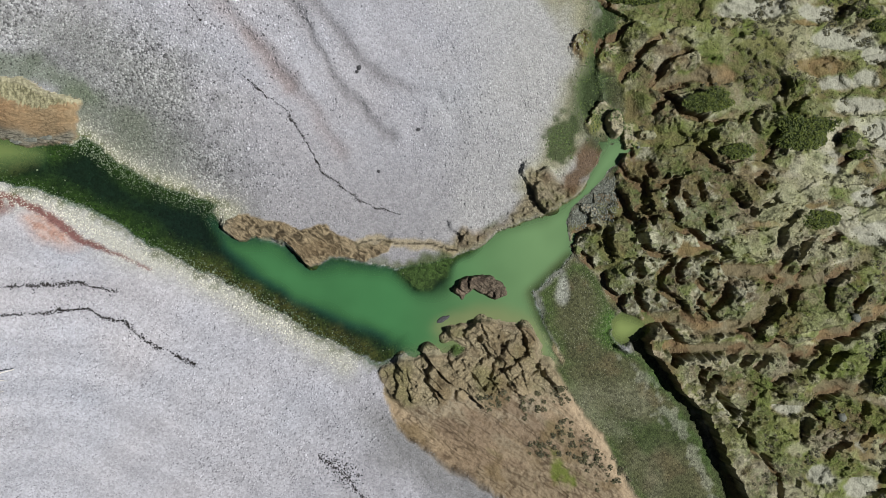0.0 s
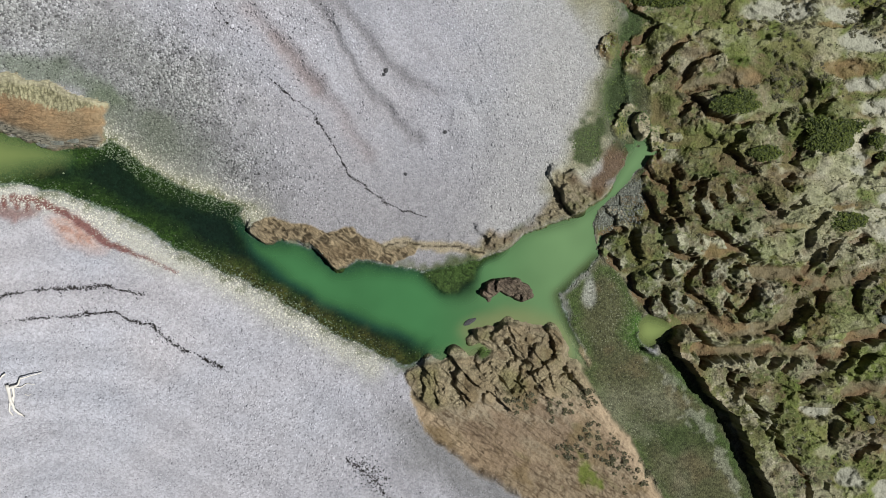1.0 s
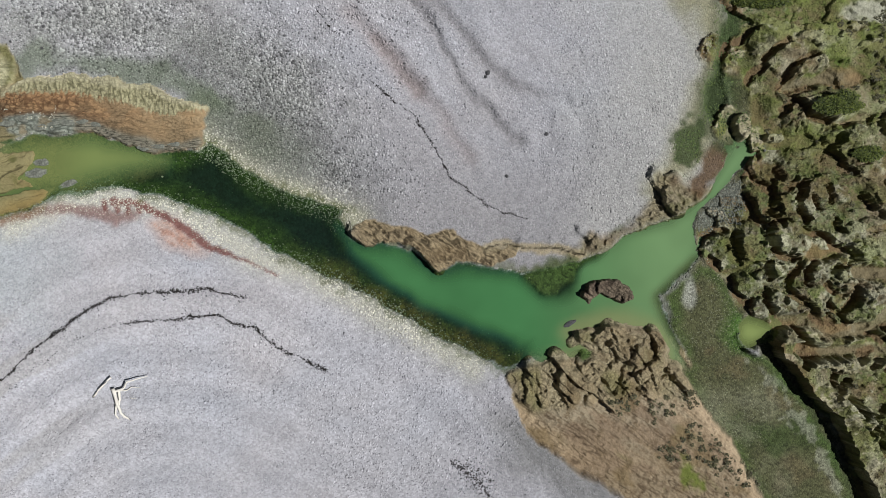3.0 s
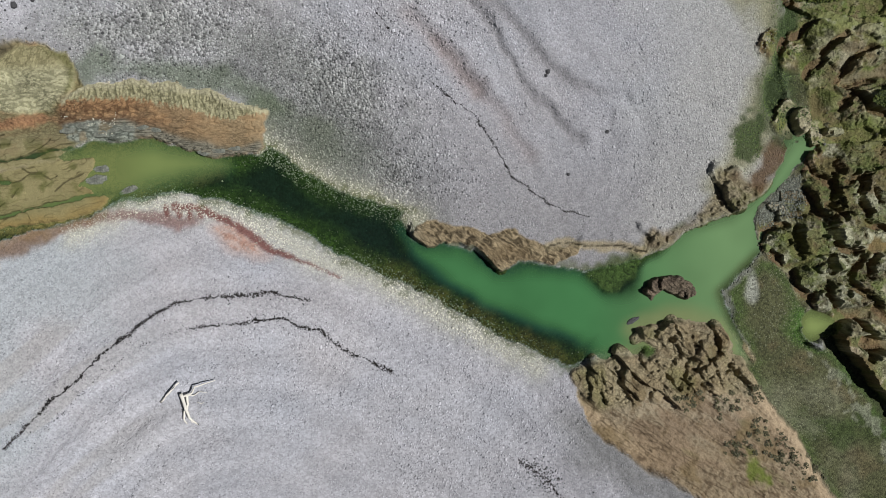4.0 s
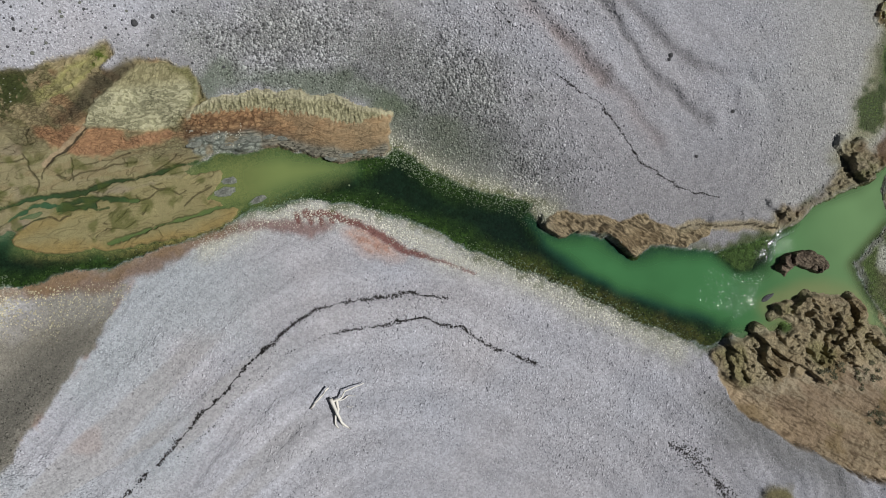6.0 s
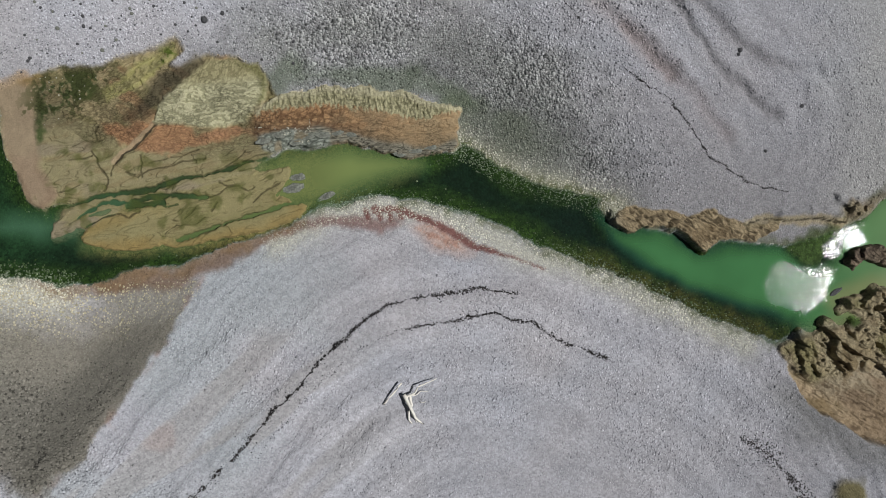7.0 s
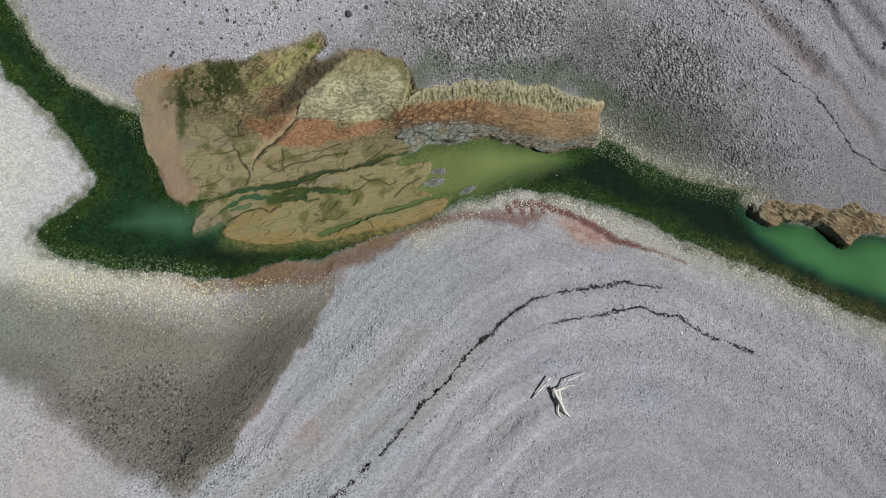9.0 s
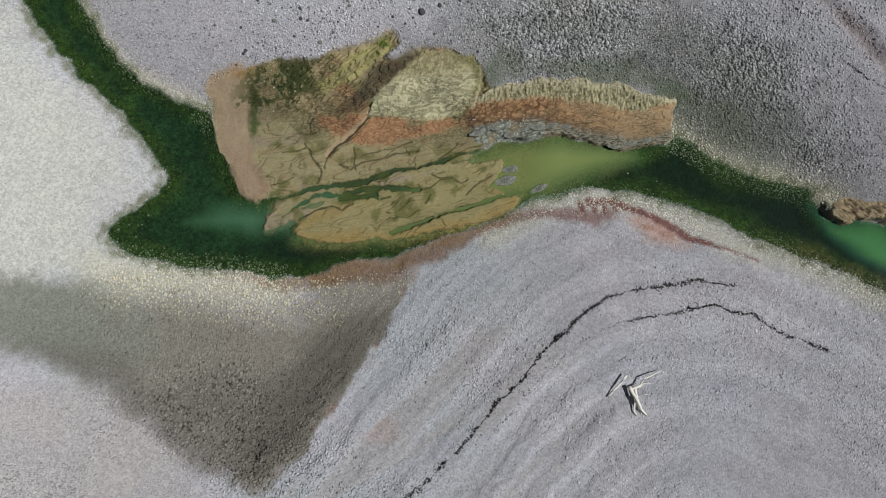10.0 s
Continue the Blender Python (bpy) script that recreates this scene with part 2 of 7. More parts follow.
MILK = [(-12.5, 1.6), (-11.9, 0), (-10.2, -1.5), (-8, -2.9), (-5.6, -3.9), (-3.2, -4.8), (-2.6, -5.6), (-0.7, -6.1), (1.4, -5.5), (5.4, -6.4), (6.9, -6.4), (6.6, -4.8), (5.4, -2.4), (7.5, -0.3), (7.5, 1.9), (9, 3.7), (10.9, 5.4), (10.2, 6.3), (8.7, 6), (7.2, 3.4), (5.4, 2.2), (2.6, 1.2), (0.2, -0.3), (-0.1, -1.8), (-1.3, -2.1), (-2.9, -1.2), (-5.6, -0.6), (-7.4, -0.9), (-9.3, 0.5), (-11.1, 0.5)]
MILK_BAR = [(-29.4, 6.3), (-27.8, 6.6), (-25.4, 6.6), (-23.9, 6), (-22.4, 5.6), (-21.8, 5.1), (-23.7, 4.6), (-25.3, 4.1), (-26.9, 3.7), (-28.8, 3.4), (-31.9, 2.6), (-35.1, 1.8), (-38.1, 1.9), (-40.5, 2.3), (-40.5, 3.1), (-34.8, 4.3), (-31, 5.3)]
MILK_WEST = [(-46.6, 3.8), (-44.7, 4.3), (-42.8, 4.4), (-41.6, 4.1), (-39.7, 4.6), (-37.9, 4.9), (-37.9, 4.4), (-39.8, 3.7), (-40.8, 2.8), (-43, 3), (-44.8, 3.3)]
BAR_TONGUE = [(-40.6, 3), (-39.8, 3.5), (-38.5, 4), (-36.7, 4.4), (-34.8, 4.9), (-32.9, 5.3), (-31, 5.6), (-29.5, 5.8), (-28.6, 5.5), (-28.9, 5.1), (-29.6, 4.3), (-28.7, 3.6), (-27.8, 3.6), (-28.6, 2.9), (-30.4, 2.4), (-31.9, 2.2), (-34.4, 1.9), (-36.9, 1.9), (-39.3, 2.1), (-40.4, 2.5)]
SLOPE = [(-44.4, 10.7), (-43.1, 11.4), (-41.9, 11.7), (-40.3, 11.9), (-38.4, 11.9), (-37.2, 12.1), (-35.9, 12.4), (-34.2, 12.9), (-33.9, 12.4), (-34.8, 11.7), (-34.5, 11.4), (-32.9, 11.9), (-31.1, 11.7), (-29.9, 10.9), (-29.3, 9.5), (-28.7, 8.8), (-29.2, 7.3), (-32.1, 7.3), (-34.5, 7.7), (-38.8, 8.3), (-41.1, 9.6), (-43.6, 9.6)]
CHANNELS = [
    [(-42.37, 4.30), (-41.57, 4.56), (-40.32, 4.79), (-39.38, 5.01), (-38.14, 5.11), (-37.22, 5.05), (-36.29, 5.12), (-35.34, 5.44), (-34.70, 5.62), (-33.48, 5.57), (-32.79, 5.72), (-31.90, 5.95), (-30.96, 6.17), (-30.04, 6.15), (-29.10, 6.31)],
    [(-41.04, 3.62), (-40.06, 4.24), (-39.10, 4.64), (-37.88, 4.53), (-37.26, 4.60), (-36.63, 4.75), (-35.40, 4.70), (-34.19, 4.53), (-33.43, 4.40)],
    [(-37.89, 4.41), (-36.67, 4.36), (-35.90, 4.38)],
    [(-35.32, 2.26), (-34.38, 2.48), (-33.43, 2.70), (-32.48, 2.98), (-31.86, 3.11), (-30.92, 3.27), (-30.29, 3.40), (-29.35, 3.62), (-27.94, 3.92)],
]
PLATE_EDGES = [
    [(-40.45, 3.10), (-40.12, 3.44), (-39.16, 3.84), (-38.23, 3.97), (-37.79, 3.71), (-37.24, 3.97)],
    [(-37.89, 4.25), (-37.26, 4.46), (-36.34, 4.41), (-35.76, 4.11), (-35.14, 4.15)],
    [(-34.74, 3.43), (-34.42, 3.62), (-34.18, 3.90)],
    [(-33.28, 3.67), (-33.07, 3.89), (-32.93, 4.10)],
    [(-32.74, 5.15), (-32.31, 4.87), (-31.69, 4.90), (-31.26, 4.56), (-30.85, 4.70)],
    [(-31.02, 3.92), (-30.52, 4.33), (-30.19, 4.55), (-29.49, 4.85)],
    [(-36.11, 5.28), (-35.79, 5.44), (-35.19, 5.32), (-35.67, 5.06), (-36.12, 5.16)],
    [(-33.43, 4.42), (-32.96, 4.50), (-32.38, 4.81)],
    [(-29.70, 4.20), (-29.33, 4.59), (-28.79, 4.73)],
    [(-37.72, 6.17), (-37.13, 5.87), (-36.49, 6.18), (-35.25, 6.28), (-34.62, 6.50), (-33.39, 6.50)],
    [(-39.45, 7.47), (-39.18, 7.04), (-39.07, 6.51), (-38.72, 5.95), (-38.72, 5.64), (-39.03, 5.27)],
    [(-36.84, 7.01), (-36.82, 6.61), (-36.95, 6.22), (-36.89, 5.84)],
]
PLATE_CRACKS = [
    [(-31.89, 6.12), (-31.27, 6.19), (-30.63, 6.43), (-30.01, 6.50), (-29.38, 6.63), (-28.77, 6.63)],
    [(-31.62, 5.66), (-30.69, 5.82), (-30.06, 5.98), (-28.52, 5.99)],
    [(-43.03, 5.18), (-42.49, 4.33), (-41.55, 4.52), (-40.31, 4.72)],
    [(-40.71, 7.12), (-39.94, 7.11), (-39.31, 7.30)],
    [(-37.94, 7.11), (-38.30, 6.59), (-38.50, 6.05)],
    [(-38.70, 8.94), (-38.99, 8.44), (-39.09, 7.96)],
    [(-41.79, 5.37), (-40.86, 5.44), (-40.22, 5.69)],
    [(-35.41, 6.23), (-34.59, 6.80), (-33.65, 7.02)],
    [(-36.45, 6.57), (-35.52, 6.70), (-34.59, 6.80)],
    [(-33.48, 5.53), (-32.52, 5.90), (-31.71, 6.35), (-31.22, 6.70)],
    [(-35.89, 2.68), (-35.24, 3.08), (-34.32, 3.00), (-33.68, 3.33)],
    [(-38.78, 8.02), (-39.25, 7.91), (-39.70, 8.07), (-40.49, 7.84)],
]
STREAMS = [
    [(11.07, -3.66), (12.59, -3.60), (14.40, -4.27), (15.91, -4.08), (16.97, -3.15), (17.73, -2.15), (18.64, -1.66), (19.85, -1.60), (21.36, -0.88), (22.57, -0.42)],
    [(15.16, -1.06), (16.82, -1.18), (17.73, -1.03), (18.49, -1.54)],
    [(11.98, -5.17), (13.49, -5.36), (15.31, -5.17), (16.82, -5.36), (17.58, -5.26), (18.64, -5.57), (19.70, -5.17)],
    [(19.39, -7.65), (20.45, -7.35), (21.36, -7.29), (21.97, -7.59), (22.57, -7.87), (23.72, -8.32)],
    [(20.15, -4.51), (21.66, -4.33), (22.57, -3.60), (23.93, -3.15)],
    [(11.53, 8.80), (12.59, 9.11), (13.80, 9.41), (15.31, 9.26)],
]
MOSS_PATCH = [(-2.2, -14.1), (-1.8, -13.5), (-1.2, -13.3), (-0.4, -13.5), (-0.1, -14.2), (-0.8, -15.1), (-1.7, -15.1)]
DARK_NORTH = [(-30.2, 11), (-28.2, 9.9), (-24.9, 9.6), (-22.2, 9.1), (-19.6, 7.9), (-18.5, 6.2), (-16.6, 4.4), (-14.2, 3.3), (-12.2, 2.1), (-10.4, 1.8), (-10.8, 4), (-12.1, 6.5), (-12.5, 8.7), (-13.8, 11), (-16.4, 12.4), (-20.2, 14), (-24.7, 15), (-28.4, 14.2), (-31.6, 12.9), (-32.3, 11.9)]
DARK_CORE = [(-22.7, 10.3), (-20.4, 9.1), (-19, 7.8), (-16.5, 5.1), (-14.2, 4), (-12.6, 4.5), (-13.3, 7), (-15.2, 9), (-18.4, 10.2), (-21.1, 11)]
SLATE_PATCH = [(-30.6, 6.9), (-30.4, 7.4), (-29.3, 7.6), (-27.8, 7.4), (-26.6, 7.2), (-26.4, 6.7), (-27.5, 6.5), (-29.1, 6.5), (-30.2, 6.5)]
ALGAE_PATCH = [(-2.2, -1.2), (-1.3, -0.7), (-0.3, -0.3), (0.3, -0.4), (0.2, -1.5), (-0.6, -2.2), (-1.5, -2.1)]
BERM_A = [(-39.5, -15.1), (-35.6, -11.9), (-33.1, -9.8), (-30.8, -7.8), (-28.6, -6), (-26.3, -4.5), (-24.2, -3.6), (-21.8, -3.4), (-18.9, -3.6), (-18.1, -3.4), (-15.5, -4.8), (-13.3, -6.1), (-10.4, -7.7), (-7.7, -9.7), (-5.2, -12.3), (-3.7, -14.8), (-2.8, -17.9)]
# scarps: height, and the line of the broken edge; the high ground lies on its +x side
SCARPS_CREEK = [
    (0.9, [(8.2, 13.2), (8.8, 13), (9, 13.3)]),
    (0.5, [(6.8, 10.9), (7, 11.2), (7.2, 11.4)]),
    (0.8, [(8.4, 10.5), (8.6, 10.8), (8.7, 11.2)]),
    (0.7, [(9.1, 11.2), (9.4, 11.3), (9.9, 11.8)]),
    (0.5, [(10.5, 10.3), (10.8, 10.6), (11.1, 10.9), (11.5, 11.1)]),
    (0.4, [(9.7, 9.2), (9.9, 9.4), (10.3, 9.7)]),
    (0.9, [(11.3, 8.8), (11.7, 9.4), (12, 9.8), (12.4, 10.2), (13, 10.4)]),
    (0.5, [(11.9, 8.4), (12.3, 8.5), (12.7, 8.6)]),
    (1, [(12, 8.4), (12.2, 8), (12.5, 7.6), (12.8, 7.3), (13.6, 7.1)]),
    (0.8, [(11.4, 7.4), (11.6, 7.7), (11.9, 7.9)]),
    (0.6, [(7.8, 7), (8, 7.4), (8.3, 7.7)]),
    (0.6, [(14.6, 6.7), (15, 6.9), (15.5, 7.1)]),
    (0.9, [(13.5, 5.6), (13.8, 5.3), (14.3, 4.9), (14.5, 4.4), (14.9, 4.3)]),
    (0.5, [(13.8, 5.5), (14.2, 5.9)]),
    (1, [(9.4, 4.3), (9.5, 4.7), (9.7, 5.2), (9.9, 5.2)]),
]
SCARPS_MIDDLE = [
    (0.8, [(9.7, 4.3), (9.9, 4), (10.3, 3.7), (10.7, 3.3)]),
    (0.6, [(11, 4.3), (11.1, 4.1)]),
    (0.7, [(11.7, 3.5), (11.9, 3.7), (12.3, 3.7)]),
    (0.9, [(12.3, 3.6), (12.3, 3.2), (12, 2.8), (12.1, 2.1), (12.5, 1.7), (12.4, 1.3)]),
    (0.9, [(12.4, 1.3), (12.9, 1.1), (13.4, 0.9), (13.9, 0.5), (14.5, 0.2), (15, -0.2), (14.9, -0.6)]),
    (1, [(9.5, 2.9), (9.7, 2.5), (9.9, 1.9), (10.2, 1.5)]),
    (0.8, [(10.8, 3.6), (10.9, 2.9), (10.7, 2.6), (10.9, 2.3), (10.4, 2)]),
    (0.7, [(10.7, 2), (11, 1.8)]),
    (1, [(10.5, 1.4), (10.4, 0.9), (10.6, 0.5), (10.9, 0), (11.2, -0.2), (11.8, -0.3)]),
    (0.9, [(8.8, 0.8), (8.8, 0.3), (9, -0.1)]),
    (0.6, [(7.1, 0), (7.1, 0.6), (7.3, 0.9), (7.9, 1.2), (8.1, 1.2)]),
    (0.7, [(7.6, -0.4), (7.9, -0.7)]),
]
SCARPS_KNOLL = [
    (0.5, [(8.7, 1.8), (9, 1.8)]),
    (0.5, [(12.8, 2.9), (13.1, 2.5)]),
    (0.5, [(13.7, 3.4), (13.8, 2.9)]),
    (0.6, [(14.1, 1.6), (14.2, 1.3)]),
    (0.9, [(10.5, -1.3), (10.3, -1), (10.4, -0.7)]),
    (0.8, [(11.6, -1.5), (11.8, -1.2), (12.1, -0.9)]),
    (0.8, [(12.7, -1.5), (12.6, -1), (12.9, -0.6)]),
    (0.6, [(13.9, -1), (14.3, -0.8), (14.9, -0.6)]),
    (1, [(8.7, -1.5), (8.7, -1.9), (9, -2.3), (9.3, -2.5)]),
    (0.9, [(9.6, -2.7), (9.5, -3.1), (9.7, -3.4), (10.1, -3.8)]),
    (0.9, [(10.5, -2.4), (10.7, -2.8), (10.9, -3.4)]),
    (0.9, [(11.5, -1.5), (11.6, -1.9), (11.8, -2.3), (12.4, -2.5), (12.7, -2.8), (13, -3.4), (13.3, -3.7)]),
    (0.6, [(13.6, -1.8), (13.9, -2.1)]),
    (0.8, [(15, -2.1), (15.2, -2.5), (14.9, -2.9), (14.6, -3.1)]),
]
SCARPS_SOUTH_KNOLL = [
    (0.9, [(13.7, -2.8), (13.9, -3.1), (14.3, -3.3), (14.6, -3.8)]),
    (0.7, [(13.6, -3.4), (13.9, -3.8)]),
    (0.8, [(12, -4.1), (12.3, -4.5), (12.5, -5)]),
    (0.6, [(12.3, -5.9), (12.5, -5.7), (13, -5.6)]),
    (0.7, [(13.7, -6.9), (13.8, -6.5)]),
    (0.7, [(13.9, -7.5), (14.1, -7.2), (14.4, -7)]),
    (0.6, [(14.5, -7.7), (14.9, -8.1), (15.3, -8.3)]),
    (0.8, [(15.6, -9.3), (15.8, -8.7), (16.2, -8.3)]),
    (0.6, [(16, -9.4), (16.2, -9.8), (16.3, -10.1)]),
    (0.6, [(17, -10.9), (17.3, -11.3), (17.7, -11.8), (17.9, -12.4), (18, -13)]),
    (0.5, [(16.5, -10.6), (17, -10.9)]),
]
SCARPS_UPPER = [
    (0.6, [(21.2, 12.5), (21.4, 12.8), (21.8, 13)]),
    (0.6, [(18.1, 8.4), (18.2, 8.7)]),
    (0.8, [(16.6, 6.4), (16.5, 6.8), (16.7, 7.1)]),
    (0.8, [(17.5, 5.9), (17.7, 6.1)]),
    (0.8, [(18.6, 7.3), (18.7, 7.7), (19, 7.9)]),
    (0.7, [(21, 5.7), (21.2, 6), (21.5, 6.2)]),
    (0.6, [(21.1, 4.6), (21.5, 4.8), (22, 5)]),
    (0.6, [(15.7, 6.9), (15.9, 7.1)]),
    (0.6, [(16.9, 3.4), (16.7, 3.8), (17, 3.9)]),
    (0.5, [(17.4, 5), (17.6, 5.3)]),
    (0.5, [(15.2, 4.6), (15.6, 4.7)]),
    (0.9, [(15.6, 2.9), (15.9, 2.6), (16.1, 2.1), (16.2, 2)]),
    (0.6, [(17.1, 2.3), (17.4, 2.4)]),
    (0.9, [(17.8, 0.5), (17.9, 0.9), (18, 1.2), (18.3, 1.5), (18.6, 1.8)]),
]
SCARPS_EASTERN = [
    (0.8, [(18.7, -0.3), (18.9, 0), (19.2, 0.3)]),
    (0.5, [(20.2, 0.3), (20.6, 0.4), (21, 0.6)]),
    (0.9, [(18, -1), (18.2, -0.6), (18.3, -0.2)]),
    (0.7, [(18.9, -1.5), (19.1, -1.1)]),
    (0.6, [(20.6, -1.6), (20.9, -1.3), (21.4, -1.2)]),
    (0.7, [(23.1, 3.1), (23.5, 3.4)]),
    (0.8, [(17.3, -1.8), (17.5, -1.6), (18, -1.6)]),
    (1, [(18.5, -3), (18.6, -2.5), (18.6, -2.2), (18.9, -2.1)]),
    (0.9, [(20.5, -3), (20.7, -2.4), (20.6, -1.9), (20.9, -1.5), (21.4, -1.3)]),
    (0.7, [(21.9, -3.1), (22.2, -2.7), (22.4, -2.2)]),
    (0.9, [(17.4, -3.5), (17.8, -3.2)]),
    (0.8, [(16.7, -4.5), (16.8, -4.1), (17.2, -3.8)]),
    (0.7, [(16, -4.4), (16.4, -4.6)]),
    (0.7, [(18, -4.8), (18.3, -5.1)]),
]
SCARPS_LOWER = [
    (0.8, [(20.2, -5.3), (20.3, -4.9), (20.9, -4.8), (21.7, -4.7), (22.3, -4.4), (22.6, -3.9), (23, -3.8)]),
    (0.6, [(17.3, -5), (17.5, -4.8)]),
    (0.6, [(15.3, -5.7), (15.5, -5.5), (15.9, -5.3)]),
    (0.6, [(16, -6), (16.2, -5.8)]),
    (0.6, [(16.8, -6.2), (17.1, -5.9)]),
    (0.6, [(18.5, -6), (18.9, -5.7)]),
    (0.6, [(19.5, -5.7), (19.8, -5.4)]),
    (0.7, [(19.4, -6.3), (19.6, -6), (20.2, -5.7)]),
    (0.7, [(20.5, -6.2), (20.8, -5.8), (21.1, -5.6)]),
    (0.9, [(22.7, -6.9), (22.6, -6.3), (22.7, -5.9)]),
    (0.6, [(22.4, -7.5), (22.7, -6.6)]),
    (0.6, [(19.5, -6.6), (19.5, -6.2)]),
]
SCARPS_TUSSOCK = [
    (0.9, [(19.2, -10), (19.2, -9.3), (19.3, -8.9)]),
    (0.9, [(19.8, -8.9), (19.5, -8.5), (20, -8.1), (20.5, -7.8), (21.2, -7.6)]),
    (0.6, [(20.5, -10.9), (20.8, -10.5), (21.2, -10.3)]),
    (0.6, [(22.3, -8.7), (22.4, -8.4)]),
    (0.6, [(22.3, -10), (22.6, -9.6)]),
    (0.6, [(23.4, -12.1), (23.6, -11.6)]),
    (0.5, [(23.4, -10.6), (23.6, -10.3)]),
    (0.5, [(17.7, -7.1), (18.2, -6.9)]),
    (0.5, [(17.5, -7.5), (17.8, -7.6)]),
    (0.5, [(23.4, -12.8), (23.7, -12.6)]),
]
BANK_RIDGES_WEST = [
    (0.4, [(-2.4, -6.2), (-2.1, -6.6), (-1.9, -7.1), (-1.9, -7.5), (-1.7, -8)]),
    (0.55, [(-1, -5.6), (-0.7, -6), (-0.4, -6.4), (0, -6.8), (0.5, -7.2), (1.1, -7.5), (1.7, -8), (2.1, -8.4)]),
    (0.4, [(-0.8, -6.6), (-0.8, -7.1), (-0.4, -7.5), (-0.1, -7.8)]),
    (0.35, [(0.6, -5.8), (0.9, -6), (1.1, -6.2)]),
    (0.3, [(0.9, -7.5), (1.2, -7.3)]),
    (0.3, [(-2.5, -6.9), (-2.4, -7.2), (-2.5, -7.7)]),
    (0.3, [(0.3, -6), (0.5, -6.4), (0.8, -6.7)]),
]
BANK_RIDGES_EAST = [
    (0.35, [(3.1, -6.5), (3.4, -6.3), (3.8, -6.1), (4.1, -5.8), (4.6, -5.6)]),
    (0.3, [(3.7, -6.9), (4, -6.6), (4.3, -6.3)]),
    (0.3, [(4.7, -6.7), (5.2, -6.5), (5.6, -6.5)]),
    (0.3, [(5.6, -6.9), (5.9, -7.2), (6.1, -7.6)]),
    (0.3, [(3.7, -7.4), (3.9, -7.7), (4.1, -7.8)]),
    (0.3, [(1.7, -6.5), (2, -6)]),
    (0.3, [(2.1, -5.1), (2.5, -5.6)]),
    (0.3, [(3.1, -5.6), (3.4, -5.1)]),
    (0.4, [(4.2, -4.4), (4.4, -4.8), (4.5, -5.1)]),
    (0.35, [(1.4, -4.2), (1.7, -4), (2.3, -3.8)]),
    (0.35, [(-0.1, -4.5), (0.2, -4.3)]),
    (0.35, [(1.8, -4.1), (2.1, -4.5), (2.6, -4.8)]),
    (0.3, [(1.4, -6.5), (1.7, -6.7), (2.3, -6.9), (2.9, -7.1)]),
    (0.3, [(2.3, -7.4), (2.1, -7.8)]),
]
MARSH_CLIFF = [
    (1.3, [(10.4, -4.8), (10.9, -5.3), (11.4, -5.8), (11.8, -6.3), (12.3, -7), (12.7, -7.7), (13.2, -8.2), (13.8, -8.7), (14.3, -9.4), (14.6, -10.1), (14.9, -10.9), (15.2, -11.6), (15.6, -12.4), (16, -13.5)]),
]
SHORE_SCARPS = [
    (0.3, [(-1, 0.3), (-0.4, 0.1), (0.3, -0)]),
    (0.22, [(-2.5, 0.3), (-1.3, 0.3)]),
    (0.7, [(4.9, 3.2), (5, 2.6), (5.5, 2)]),
    (0.4, [(4.3, 3.9), (4.7, 3.4)]),
    (0.4, [(5.2, 4.2), (5.5, 4.3)]),
    (0.3, [(0.5, 1), (0.9, 0.8)]),
    (0.3, [(1.1, 0.7), (1.3, 1)]),
    (0.35, [(-11.8, 1.2), (-11.6, 0.9), (-11.2, 0.6), (-10.9, 0.5)]),
    (0.45, [(-8.7, 0.3), (-8.1, -0), (-7.7, -0.5), (-7.4, -0.9)]),
    (0.3, [(-10.1, 0.7), (-9.3, 0.6), (-8.7, 0.3)]),
    (0.35, [(0.5, -2.4), (0.8, -1.8), (1.5, -1.5)]),
    (0.25, [(2.1, -2.4), (2.6, -2.6)]),
]
# centres, half widths and heights of single features
STACKS = [(9.2, 6.75, 0.46, 0.7, 0.75), (10.85, 6.1, 0.38, 0.3, 0.6), (21.9, -3.7, 0.35, 0.3, 0.5)]
BUSHES = [(19.1, 6.1, 1.52, 1.15, 0.5), (13.9, 7.7, 1.21, 0.61, 0.35), (23.5, -5.4, 0.79, 1.36, 0.5), (19.9, 1.6, 1.06, 0.55, 0.4), (22.3, 12.4, 0.67, 0.3, 0.4), (23.2, 11.9, 0.76, 0.36, 0.4), (10.3, 13.4, 1.52, 0.36, 0.5), (21.3, 5.8, 0.45, 0.45, 0.35), (22, 4.9, 0.61, 0.3, 0.35), (15.4, 5.1, 0.91, 0.42, 0.3), (23.4, -7, 0.61, 0.67, 0.5)]
BOULDERS = [(-32.5, 13.7, 0.2, 0), (-4.4, 9.5, 0.14, 1), (-4.5, 9.3, 0.1, 0), (-1.3, 6.3, 0.12, 1), (-3.4, 4.1, 0.1, 0), (20.9, -8.8, 0.25, 2), (21.6, -3.6, 0.25, 2)]
SLABS = [(-28.55, 5.07, 1.0, 0.38, 3), (-28.88, 4.49, 1.35, 0.55, 8), (-27.09, 3.89, 1.05, 0.4, 20)]
SHELF_SLABS = [(-30.1, 7.17, 0.9, 0.4, 12), (-29.26, 7.34, 0.7, 0.35, -8), (-28.38, 6.89, 0.8, 0.4, 4), (-27.66, 7.13, 0.75, 0.3, 10), (-26.89, 7.15, 0.85, 0.35, -4), (-26.11, 7.2, 0.6, 0.3, 8), (-25.4, 7.05, 0.6, 0.25, -12), (-22.89, 5.75, 0.7, 0.25, -14), (-22.05, 5.85, 0.8, 0.25, -3), (-21.19, 5.95, 0.65, 0.25, 5)]
